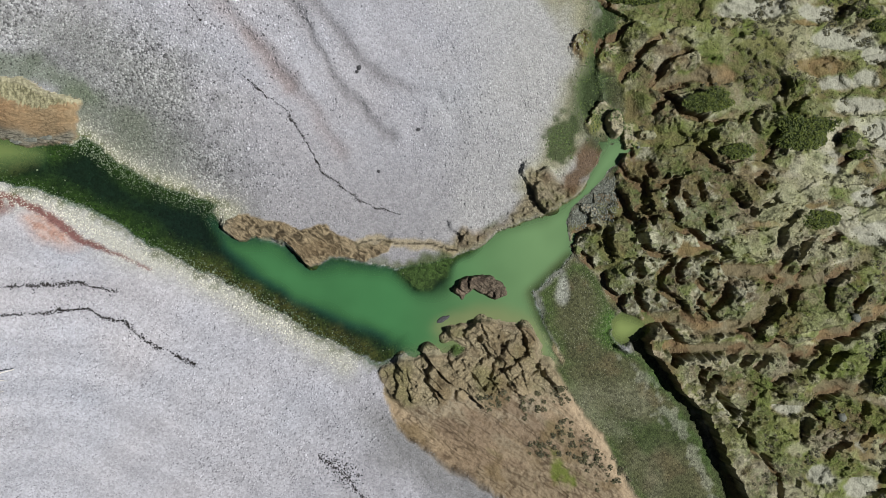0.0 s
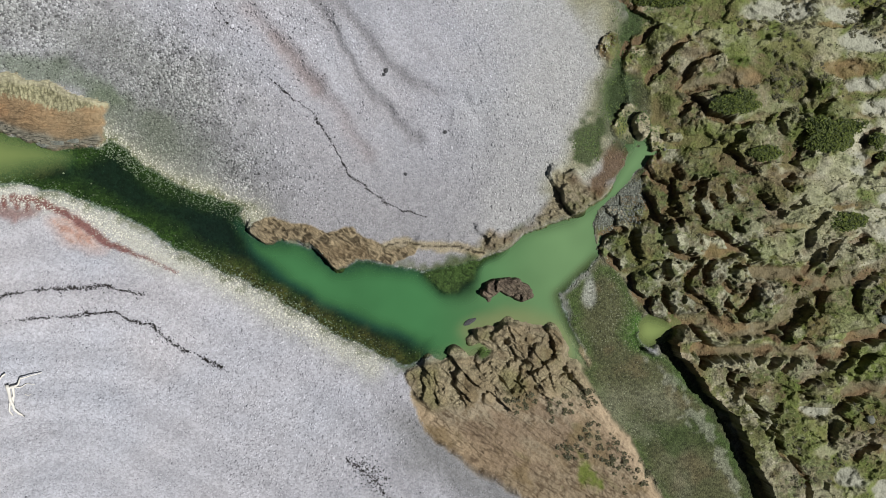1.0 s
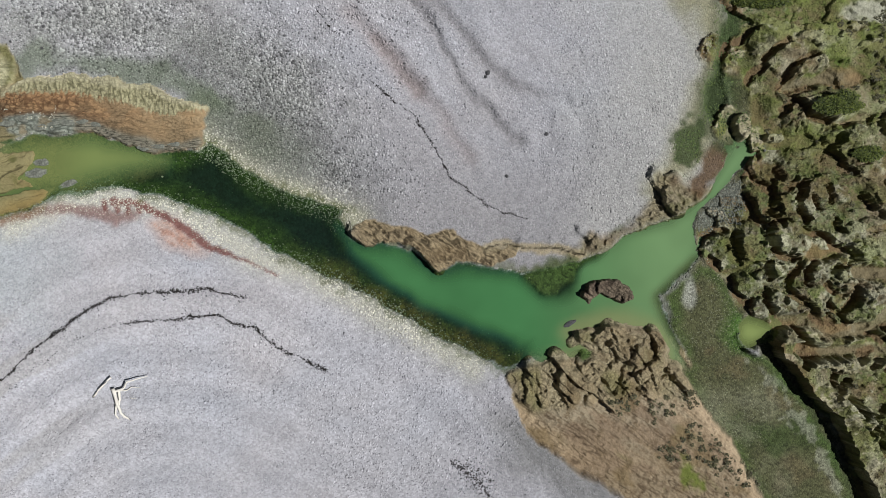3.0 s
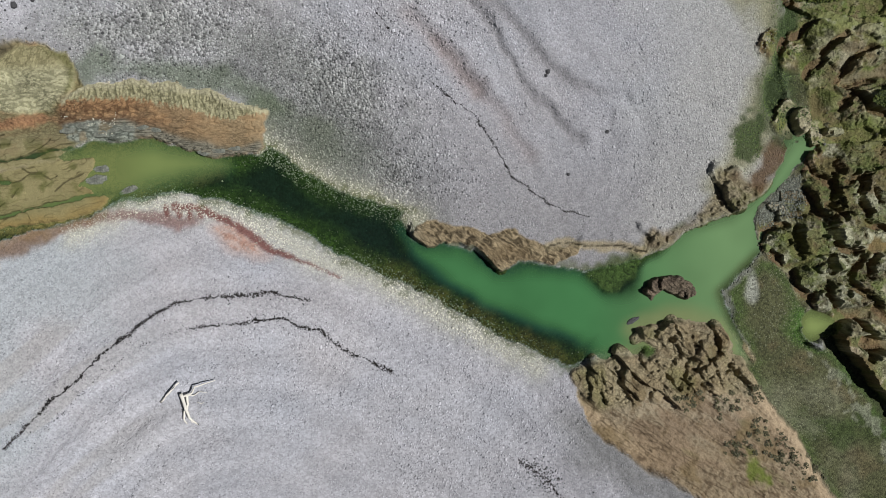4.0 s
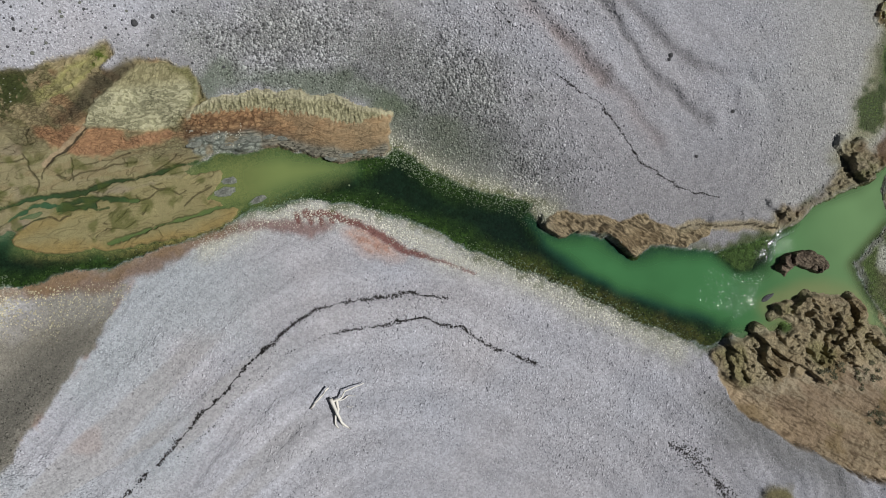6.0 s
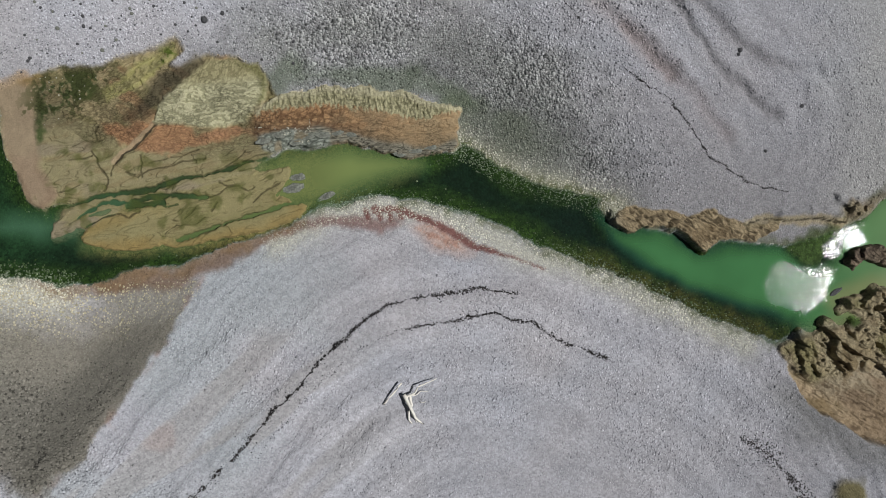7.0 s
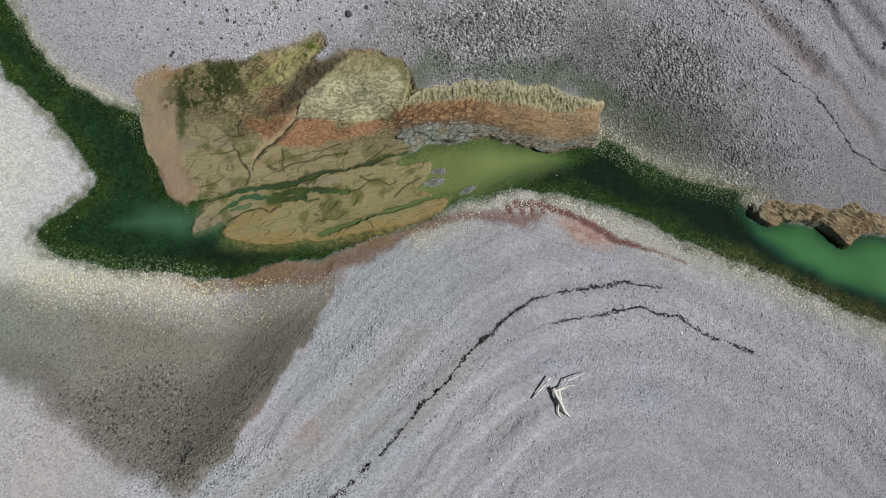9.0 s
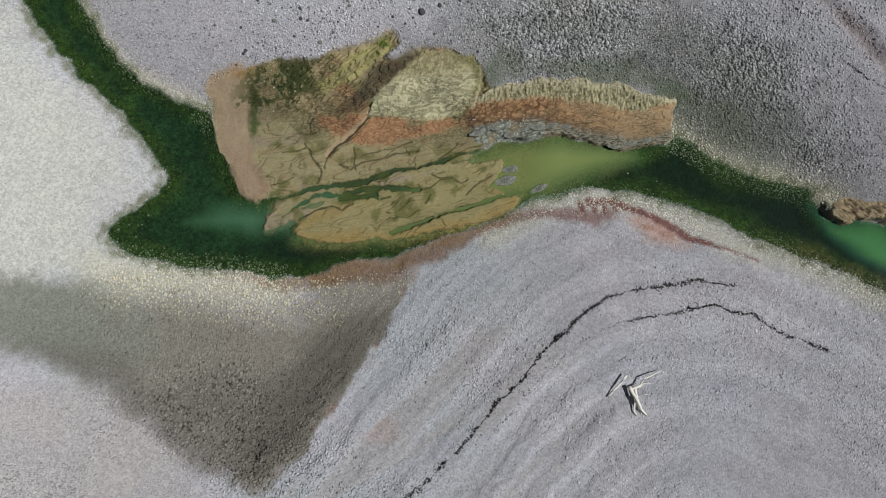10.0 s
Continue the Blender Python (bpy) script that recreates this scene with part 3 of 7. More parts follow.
BARE = [(16.5, 12.8, 2.1, 0.7), (19.8, 12.6, 1.2, 0.5), (21.3, 11.2, 1.8, 0.7), (23, 10.3, 0.9, 0.5), (21, 8.8, 1.1, 0.4), (22.5, 9.1, 0.6, 0.5), (22.2, 7.6, 1.5, 0.5), (23, 6.1, 1.1, 0.9), (21.6, 4.3, 1.8, 0.4), (22.8, 2.7, 1.2, 0.5), (23, 0.9, 1.2, 0.7), (21, 5, 0.9, 0.4), (22.8, -10.5, 1.2, 0.9), (22.2, -12.6, 1.1, 0.8), (20.1, -12, 0.8, 0.6), (18.4, -8.4, 0.9, 0.5)]
GREENS = [(13.2, 10, 1.8, 0.5), (9.5, 9.4, 0.8, 1.2), (12.1, 5, 0.9, 0.7), (13.6, 3.7, 1.4, 0.5), (16.5, 11.5, 1.2, 0.4), (19.8, 2.7, 1.5, 0.5), (16.5, 0.5, 1.2, 0.6), (22.8, -2.4, 0.8, 0.5), (19.8, -2.8, 0.9, 0.5), (16.5, 9.4, 1.2, 0.9)]
FLATS = [(20.1, 9.7, 1.5, 0.5), (14.4, 9.3, 1.2, 0.6), (13.2, 0.3, 1.3, 0.8), (16.2, -1.2, 1.8, 0.4), (13.8, -2.5, 0.8, 0.4), (13.6, -4.2, 2.7, 0.4), (20.7, -4.5, 2.1, 0.3), (20.9, -7.4, 1.5, 0.3), (22.8, -3.1, 1.2, 0.2), (18, -1.5, 1.2, 0.2), (19.8, 2.3, 0.8, 0.2), (16.6, 1.2, 1.2, 0.2), (22.5, -11, 0.8, 0.3), (13.5, -5.3, 1.5, 0.2), (19.2, 12, 0.8, 0.2)]
# ---- number tools ----
rng = np.random.RandomState(7)


def linear(r, g, b):
    v = np.array((r, g, b)) / 255.0
    return np.where(v <= 0.04045, v / 12.92, ((v + 0.055) / 1.055) ** 2.4)


def ramp(e0, e1, v):
    k = np.clip((v - e0) / (e1 - e0), 0, 1)
    return k * k * (3 - 2 * k)


TABLES = [np.random.RandomState(40 + i).rand(256, 256).astype(np.float32) for i in range(8)]


def value_noise(x, y, seed=0):
    """Smooth noise between 0 and 1 with cells of one metre."""
    tab = TABLES[seed % 8]
    xi, yi = np.floor(x), np.floor(y)
    u, v = x - xi, y - yi
    u, v = u * u * (3 - 2 * u), v * v * (3 - 2 * v)
    i0, j0 = xi.astype(np.int64) & 255, yi.astype(np.int64) & 255
    i1, j1 = (i0 + 1) & 255, (j0 + 1) & 255
    a = tab[i0, j0] * (1 - u) + tab[i1, j0] * u
    b = tab[i0, j1] * (1 - u) + tab[i1, j1] * u
    return a * (1 - v) + b * v


def fbm(x, y, size, octaves=3, seed=0):
    """Sum of noises, between -1 and 1, the largest cell size metres wide."""
    out, amp, total = 0.0, 1.0, 0.0
    for k in range(octaves):
        f = 2.03 ** k / size
        c, s = math.cos(0.6 * k), math.sin(0.6 * k)
        out = out + amp * (value_noise((x * c - y * s) * f + 17.3 * k, (x * s + y * c) * f + 9.1 * k, seed + k) * 2 - 1)
        total += amp
        amp *= 0.5
    return out / total


def ridges(x, y, size, octaves=3, seed=0):
    """Noise with sharp crests, between 0 and 1."""
    out, amp, total = 0.0, 1.0, 0.0
    for k in range(octaves):
        f = 2.07 ** k / size
        c, s = math.cos(0.9 * k), math.sin(0.9 * k)
        n = 1 - np.abs(2 * value_noise((x * c - y * s) * f + 5.7 * k, (x * s + y * c) * f + 13.9 * k, seed + k) - 1)
        out = out + amp * n * n
        total += amp
        amp *= 0.55
    return out / total


def terraces(v, n, edge=0.8):
    """Steps of equal height with steep fronts."""
    s = v * n
    return (np.floor(s) + ramp(edge, 1.0, s - np.floor(s))) / n


def cuesta(x, y, period, seed=0, bend=0.8):
    """Small tilted blocks in rows: steep and winding on their -x side, sinking slowly towards +x; between 0 and 1."""
    s = (x + bend * fbm(x, y, 1.5 * period, 3, seed)) / period + 0.35 * y / period * fbm(x, y, 9.0, 1, seed + 1)
    s = s - np.floor(s)
    return np.minimum(s / 0.05, 1) * (1 - s) * ramp(-0.1, 0.25, fbm(x, y, 1.1 * period, 2, seed + 3))


def line_distance(px, py, pts, closed=False):
    """Distance to a broken line; negative inside a closed one."""
    best = np.full(px.shape, 1e9)
    inside = np.zeros(px.shape, bool)
    ring = list(zip(pts, pts[1:] + pts[:1])) if closed else list(zip(pts, pts[1:]))
    for (ax, ay), (bx, by) in ring:
        ex, ey = bx - ax, by - ay
        k = np.clip(((px - ax) * ex + (py - ay) * ey) / max(ex * ex + ey * ey, 1e-9), 0, 1)
        best = np.minimum(best, (px - ax - k * ex) ** 2 + (py - ay - k * ey) ** 2)
        if closed and ay != by:
            cross = (ay > py) != (by > py)
            inside ^= cross & (px < (bx - ax) * (py - ay) / (by - ay) + ax)
    d = np.sqrt(best)
    return np.where(inside, -d, d) if closed else d


def near_lines(x, y, lines, reach=0.7):
    """Distance to the nearest of several broken lines, as far as reach."""
    best = np.full(x.shape, reach)
    for pts in lines:
        px, py = [p[0] for p in pts], [p[1] for p in pts]
        zone = (x > min(px) - reach) & (x < max(px) + reach) & (y > min(py) - reach) & (y < max(py) + reach)
        if zone.any():
            best[zone] = np.minimum(best[zone], line_distance(x[zone], y[zone], pts))
    return best


def creases(x, y, size, turn, stretch, seed, width=0.2):
    """Thin winding lines, longer along the given direction; between 0 and 1."""
    c, s = math.cos(radians(turn)), math.sin(radians(turn))
    return ramp(width, 0.35 * width, np.abs(fbm((x * c + y * s) / stretch, y * c - x * s, size, 2, seed)))


# plan fields live on a half-coarse lattice and are read off by interpolation
X0, X1, Y0, Y1, CELL = -60.0, 28.0, -17.0, 20.0, 0.2
NX, NY = int((X1 - X0) / CELL) + 1, int((Y1 - Y0) / CELL) + 1
CX, CY = np.meshgrid(X0 + CELL * np.arange(NX), Y0 + CELL * np.arange(NY), indexing="ij")


def field(pts, closed=True):
    return line_distance(CX, CY, pts, closed)


def read(f, x, y):
    u = np.clip((x - X0) / CELL, 0, NX - 1.001)
    v = np.clip((y - Y0) / CELL, 0, NY - 1.001)
    i, j = u.astype(np.int64), v.astype(np.int64)
    u, v = u - i, v - j
    return (f[i, j] * (1 - u) + f[i + 1, j] * u) * (1 - v) + (f[i, j + 1] * (1 - u) + f[i + 1, j + 1] * u) * v


RIVER = RIVER_SOUTH + RIVER_EAST + RIVER_NORTH
F = {
    "river": field(RIVER), "south": field(RIVER_SOUTH, False), "north": field(RIVER_NORTH, False),
    "pool": field(SIDE_POOL), "creek": field(CREEK, False), "tongue": field(BAR_TONGUE), "bar": field(SILT_BAR),
    "shelf": field(SHELF), "shelf_scarp": field(SHELF_SCARP, False), "fan": field(FAN), "plate": field(PLATE), "moss": field(MOSS_DARK), "spur": field(MOSS_SPUR), "dark_spur": field(DARK_SPUR), "orange": np.minimum(field(ORANGE_WEST), field(ORANGE_EAST)),
    "sand": field(PALE_SAND), "wedge": field(DARK_WEDGE), "wedge_deep": field(WEDGE_DEEP), "white": field(WHITE_COBBLE, False),
    "white_north": field(WHITE_NORTH, False), "white_west": field(WHITE_WEST, False), "white_northwest": field(WHITE_NORTHWEST, False), "red": field(RED_STRIP, False), "salmon": field(SALMON),
    "tan_shelf": field(TAN_SHELF), "tan_shore": field(TAN_SHORE), "bank": field(MUD_BANK), "ridged": field(RIDGED_BANK), "island": field(ISLAND),
    "flat": field(ALGAE_FLAT), "marsh": field(MARSH), "fringe": field(GREEN_FRINGE), "red_mud": field(RED_MUD), "wet_cobble": field(WET_COBBLE),
    "groove_a": field(GROOVE_A, False), "groove_b": field(GROOVE_B, False), "groove_c": field(GROOVE_C, False), "groove_d": field(GROOVE_D, False),
    "berm_a": field(BERM_A, False), "berm_b": field(BERM_B, False), "berm_c": field(BERM_C, False), "cliff": field(MARSH_CLIFF[0][1], False),
    "dark_north": field(DARK_NORTH), "milk": field(MILK), "milk_bar": field(MILK_BAR), "milk_west": field(MILK_WEST),
    "slope": field(SLOPE), "slate": field(SLATE_PATCH), "patch": field(ALGAE_PATCH), "dark_core": field(DARK_CORE),
    "moss_patch": field(MOSS_PATCH),
}


def scarp_lift(x, y, scarp, reach, table=False):
    """Height added by a broken edge: full at the edge, fading over reach metres on its +x side, none on the other."""
    h, pts = scarp
    best = np.full(x.shape, 1e9)
    side = np.zeros(x.shape)
    for (ax, ay), (bx, by) in zip(pts, pts[1:]):
        ex, ey = bx - ax, by - ay
        if ey < 0 or (ey == 0 and ex > 0):
            ax, ay, ex, ey = bx, by, -ex, -ey
        k = np.clip(((x - ax) * ex + (y - ay) * ey) / max(ex * ex + ey * ey, 1e-9), 0, 1)
        d = (x - ax - k * ex) ** 2 + (y - ay - k * ey) ** 2
        s = (x - ax) * ey - (y - ay) * ex
        near = d < best
        best = np.where(near, d, best)
        side = np.where(near, s / math.hypot(ex, ey), side)
    d = np.sqrt(best)
    across = np.where(side > 0, d, 0)
    beside = np.clip(d - np.abs(side), 0, None)
    up = ramp(0.0, 0.06, np.where(side > 0, d, -d))
    wide = reach * (1 + 0.35 * fbm(x, y, 0.9, 2, 7))
    if table:                    # a tilted block: highest at its broken edge, sinking slowly away from it
        return h * up * np.clip(1 - across / wide, 0, 1) ** 0.8 * (1 - ramp(0.0, 0.55, beside))
    return h * up * (1 - ramp(0.7, 1.1, across / wide)) * (1 - ramp(0.05, 0.35, beside))


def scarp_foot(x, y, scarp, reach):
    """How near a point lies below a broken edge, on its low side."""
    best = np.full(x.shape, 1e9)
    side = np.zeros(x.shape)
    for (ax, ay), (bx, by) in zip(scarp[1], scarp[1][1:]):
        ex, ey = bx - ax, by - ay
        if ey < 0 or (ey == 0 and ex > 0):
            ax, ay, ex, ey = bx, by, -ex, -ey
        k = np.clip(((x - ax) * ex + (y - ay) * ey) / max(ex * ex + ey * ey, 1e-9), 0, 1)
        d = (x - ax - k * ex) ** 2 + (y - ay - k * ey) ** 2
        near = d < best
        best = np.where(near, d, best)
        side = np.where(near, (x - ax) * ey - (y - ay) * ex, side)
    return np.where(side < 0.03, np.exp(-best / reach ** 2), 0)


MARSH_SCARPS = (SCARPS_CREEK + SCARPS_MIDDLE + SCARPS_KNOLL + SCARPS_SOUTH_KNOLL + SCARPS_UPPER + SCARPS_EASTERN + SCARPS_LOWER + SCARPS_TUSSOCK)


def sandy(x, y):
    """Long lenses of fine sand between the ridges of the south bar; between 0 and 1."""
    d = read(F["berm_a"], x, y) * np.where(y > -3.0 - 0.45 * np.abs(x + 21), 1.0, -1.0)
    lens = fbm(0.16 * (0.72 * x + 0.7 * y), d, 1.7, 3, 4)
    return ramp(0.12, 0.3, lens) * ramp(-22.0, -30.0, x) * ramp(-2.0, -4.0, y) * ramp(0.3, 1.0, read(F["wedge"], x, y))


def ground_at(x, y, full=True):
    """Height, colour and region of the ground, from the plan."""
    wx = x + 0.28 * fbm(x, y, 1.1, 3, 1) + 0.06 * fbm(x, y, 0.25, 2, 5)
    wy = y + 0.28 * fbm(x, y, 1.1, 3, 2) + 0.06 * fbm(x, y, 0.25, 2, 6)
    g = {k: read(f, wx, wy) for k, f in F.items()}
    big = fbm(x, y, 7.0, 3, 0)
    mid = fbm(x, y, 1.4, 3, 3)
    fine = fbm(x, y, 0.35, 2, 4)
    d = g["river"]
    out = np.clip(d, 0, None)
    north = ramp(-1.5, 1.5, g["south"] - g["north"])
    rise = 2.4 - 0.9 * north
    z = rise * (1 - np.exp(-out / 7.0)) + 0.05 * big + 0.012 * mid
    # beach ridges and grooves of the gravel bars
    for key, h in (("berm_a", 0.14), ("berm_b", 0.16), ("berm_c", 0.1)):
        z += h * np.exp(-(g[key] / 0.55) ** 2)
    for key, h in (("groove_a", 0.16), ("groove_b", 0.2), ("groove_c", 0.14), ("groove_d", 0.15)):
        z -= h * np.exp(-(g[key] / 0.3) ** 2)
    ridge = np.sin(g["berm_a"] * 3.1 + 0.8 * big) * ramp(16, 2, g["berm_a"]) * (1 - north)
    z += (0.07 + 0.05 * big) * ridge + 0.02 * np.sin(g["berm_a"] * 9.5 + 3.0 * big + mid) * ramp(18, 8, g["berm_a"]) * (1 - north)
    z += (0.04 * np.sin(g["groove_b"] * 3.4 + 2.5 * big + mid) + 0.012 * np.sin(g["groove_a"] * 8.0 + 3.0 * big + 2.0 * mid)) * ramp(7.0, 2.0, g["groove_b"]) * north
    z -= 0.55 * ramp(0.3, -2.6, g["wedge"])
    # colours, the driest first
    col = np.empty(x.shape + (3,))
    col[:] = linear(167, 167, 172)
    col *= (1 + 0.07 * big + 0.05 * mid + 0.05 * ridge + 0.06 * fbm(g["berm_a"] * 1.0, 0.08 * x, 1.3, 3, 7) * (1 - north))[..., None]

    hue = fbm(x, y * 1.5, 4.0, 3, 5)[..., None]
    col *= 1 + hue * np.array((0.025, -0.003, -0.03))

    def paint(mask, rgb, amount=1.0):
        m = np.clip(mask * amount, 0, 1)[..., None]
        col[:] = col * (1 - m) + linear(*rgb) * m

    paint(north * ramp(10, 0, out), (138, 137, 138), 0.7)
    paint(north * ramp(-3.0, 6.0, x + 1.5 * mid) * ramp(-14.0, -2.0, x), (176, 176, 172), 0.7)
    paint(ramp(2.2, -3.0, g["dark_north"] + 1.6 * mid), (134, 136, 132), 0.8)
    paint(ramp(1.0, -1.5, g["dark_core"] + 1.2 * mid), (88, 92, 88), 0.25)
    # darker clumps put the shade between the cobbles into the colour
    cobble_shade = ramp(3.0, -0.5, g["dark_north"] + 0.8 * mid) * ramp(-0.05, 0.4, fbm(x, y, 0.5, 3, 1))
    paint(cobble_shade, (84, 84, 86), 0.3)
    paint(north * ramp(1.6, 0.3, np.abs(out - 1.6) + 0.8 * mid) * ramp(-13.0, -16.0, x) * ramp(-36.0, -30.0, x), (92, 100, 80), 0.6)
    paint(north * ramp(1.3, 0.2, np.abs(g["shelf"] - 0.7) + 0.7 * mid) * ramp(7.0, 8.5, y), (92, 104, 82), 0.6)
    paint(np.exp(-(g["groove_a"] / 0.45) ** 2) + np.exp(-(g["groove_d"] / 0.45) ** 2), (146, 138, 138), 0.55)
    paint(np.exp(-(g["groove_b"] / 0.4) ** 2) + np.exp(-(g["groove_c"] / 0.4) ** 2) * ramp(0.0, -3.0, x), (132, 130, 132), 0.7)
    paint((1 - north) * ramp(-24.0, -31.0, x + 2 * mid) * ramp(0.2, -0.4, big), (155, 162, 165), 0.6)
    paint(sandy(x, y), (155, 153, 152), 0.6)
    paint(sandy(x, y) * ramp(0.9, 0.4, np.hypot((x + 36.3) / 1.2, y + 8.0) + 0.7 * mid), (158, 142, 136), 0.4)
    paint((1 - north) * ramp(-44.0, -48.0, x) * ramp(-3.0, -5.0, y), (165, 161, 160), 0.7)
    paint(ramp(1.0, -2.5, g["sand"] + 0.8 * mid), (181, 182, 176), 0.95)
    rim_w = 0.16 + 0.64 * ramp(-40.0, -45.0, x)
    shade = ramp(0, 1, 0.5 - 0.5 * (g["wedge"] + 0.5 * rim_w * (mid + fine)) / rim_w)
    west = ramp(-44.0, -54.0, x + 2 * mid)
    paint(shade * np.maximum(0.35 + 0.65 * ramp(0.5, 3.2, d + 0.8 * mid), 0.85 * ramp(-42.0, -38.5, x)), (124, 120, 109), 0.95)
    paint(shade * west, (120, 126, 117), 0.85)
    paint(shade * ramp(0.5, -2.0, g["wedge_deep"] + 0.7 * mid), (103, 101, 94), 0.85)
    flank = -((x + 34.1) * 10.1 - (y + 0.08) * 9.3) / 13.7
    paint(shade * ramp(2.4, 0.3, np.abs(flank - 0.9) + 0.6 * mid) * ramp(-0.5, -3.5, y), (93, 91, 84), 0.75)
    paint(ramp(1.5, 0.2, np.abs(g["wedge"] + 0.5) + 0.5 * mid) * ramp(-43.0, -46.0, x) * ramp(-1.0, -3.0, y), (105, 102, 97), 0.6)
    paint(ramp(0.5, 0.1, np.abs(g["wedge"]) + 0.3 * mid + 0.2 * fine) * ramp(0.0, 0.4, mid) * ramp(-44, -42, x), (134, 112, 102), 0.6)
    paint(np.exp(-(g["white"] / 0.75) ** 2) * ramp(-0.2, 0.3, d), (172, 172, 162), 0.85)
    paint(np.exp(-(g["white_north"] / 0.7) ** 2), (158, 158, 132), 0.7)
    paint(np.exp(-(g["white_northwest"] / 0.35) ** 2) * (d > -0.2), (176, 174, 160), 0.7)
    paint(np.exp(-(g["white_west"] / 1.1) ** 2), (178, 177, 164), 0.8)
    paint(ramp(0.5, 0.1, g["red"] + 0.25 * mid) * ramp(-32.0, -30.5, x) * ramp(-22.6, -23.6, x), (122, 94, 88), 0.8)
    paint(ramp(0.8, 0.1, g["red"] + 0.3 * mid) * ramp(-30.5, -32.0, x), (112, 90, 72), 0.85)
    red_x, red_y = x + 0.08 * fine, y + 0.08 * fbm(x, y, 0.3, 2, 2)
    paint(ramp(0.25, -0.25, g["salmon"] - 0.35 + 0.15 * mid), (168, 156, 154), 0.7)
    paint(ramp(0.15, -0.2, g["salmon"] + 0.1 * mid), (172, 152, 143), 0.8)
    paint(ramp(0.1, -0.3, g["salmon"]) * creases(x, y, 0.4, -40, 3.0, 3, 0.16), (158, 116, 96), 0.6)
    red_line = np.minimum(near_lines(red_x, red_y, [RED_LINE]) - 0.13 * ramp(-16.5, -20.0, x), near_lines(red_x, red_y, RED_TEETH) - 0.07)
    paint(ramp(0.13, 0.0, red_line), (112, 72, 66), 0.9)
    paint(ramp(1.2, -0.3, g["fringe"] + 0.5 * mid), (142, 140, 108), 0.8)
    # bed of the river, with algae in its shallows
    wet = ramp(0.05, -0.12, d)
    z = np.where(d < 0, -0.75 * (1 - np.exp(d / 1.6)), z)
    bed = np.zeros(x.shape + (3,))
    bed[:] = linear(14, 26, 19)
    bed += (linear(28, 50, 30) - linear(14, 26, 19)) * ramp(-40.0, -45.0, x)[..., None]
    shallow = ramp(-1.4, -0.1, d + 0.5 * mid)[..., None]
    bed = bed * (1 - shallow) + linear(44, 60, 22) * shallow
    brown = (ramp(1.2, 0.3, g["south"] + 0.5 * mid) * ramp(-16.0, -12.0, x) * ramp(-2.0, -4.0, x))[..., None]
    bed = bed * (1 - 0.8 * brown) + linear(70, 64, 30) * 0.8 * brown
    bed *= (1 + 0.35 * fine + 0.25 * mid)[..., None]
    silted = np.maximum(ramp(0.8, -0.8, g["milk_bar"] + 0.4 * mid), ramp(0.6, 0.0, g["tongue"] + 0.4 * mid) * ramp(-27.5, -30.0, x) * ramp(-43.0, -39.5, x + 0.8 * mid))[..., None]
    bed = bed * (1 - 0.9 * silted) + linear(130, 111, 70) * (1 + 0.3 * mid[..., None]) * 0.9 * silted
    z = np.where((d < 0) & (silted[..., 0] > 0.5), np.maximum(z, -0.2 + 0.03 * mid), z)
    col = col * (1 - wet[..., None]) + bed * wet[..., None]
    # algae climbing on to the stones
    muddy = (1 - north) * ramp(-45.0, -42.0, x) * ramp(-27.5, -29.5, x)
    paint(ramp(0.55, 0.0, out + 0.35 * fine) * (d > 0) * (1 - muddy), (84, 92, 52), 0.7)
    paint(ramp(0.9, 0.1, out + 0.35 * fine) * (d > 0) * muddy, (122, 100, 72), 0.7)
    region = np.where(d < 0.0, 1, 0)
    crackle = np.zeros(x.shape)
    z_gravel = z.copy()

    def blend(mask, height):
        nonlocal z
        z = z * (1 - mask) + height * mask

    # silt bar, shelf and fan of the left bank
    lx, ly = x + 0.06 * fbm(x, y, 0.4, 2, 1), y + 0.06 * fbm(x, y, 0.4, 2, 2)
    wrinkle = fbm(x * 0.5 + y * 0.2, y * 1.7 - 0.3 * x, 0.55, 3, 5)
    fold = creases(lx, ly, 0.17, 32, 2.4, 5, 0.34)
    fold_low = creases(lx, ly, 0.15, -14, 2.0, 3, 0.3) * ramp(-0.25, 0.2, fbm(x, y, 1.6, 2, 2))
    slope = ramp(0.15, -0.15, g["slope"] + 0.15 * mid)
    plate = ramp(0.25, -0.25, g["plate"] + 0.15 * mid)
    blend(slope, 0.8 * z_gravel - 0.03 + 0.05 * mid + (1 - plate) * (0.07 * wrinkle - 0.12 * fold))
    paint(slope, (164, 150, 114))
    paint(slope * ramp(0.0, 0.4, fbm(x - 1.3 * y, 2 * x + 2 * y, 1.6, 3, 6)), (126, 121, 82), 0.7)
    paint(slope * ramp(0.1, 0.45, fbm(x - 1.3 * y, 2 * x + 2 * y, 2.0, 3, 2)), (166, 130, 96), 0.7)
    # folds take painted shade as well as depth, here and on the spur
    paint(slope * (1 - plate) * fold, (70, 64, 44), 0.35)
    link = ramp(0.25, -0.25, np.maximum(g["bar"], g["tongue"]) - 1.6 + 0.3 * mid) * ramp(-29.6, -31.2, x + 0.5 * mid) * ramp(-45.0, -43.0, x)
    bar = np.maximum(ramp(0.1, -0.1, g["bar"]), link)
    tongue = ramp(0.12, -0.12, g["tongue"] + 0.1 * mid)
    low = ramp(-0.1, 1.6, g["slope"] + 0.3 * mid)
    upper = 1 - low
    inlet_line = near_lines(lx, ly, CHANNELS)
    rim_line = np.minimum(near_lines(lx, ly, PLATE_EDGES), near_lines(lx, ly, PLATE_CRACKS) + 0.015)
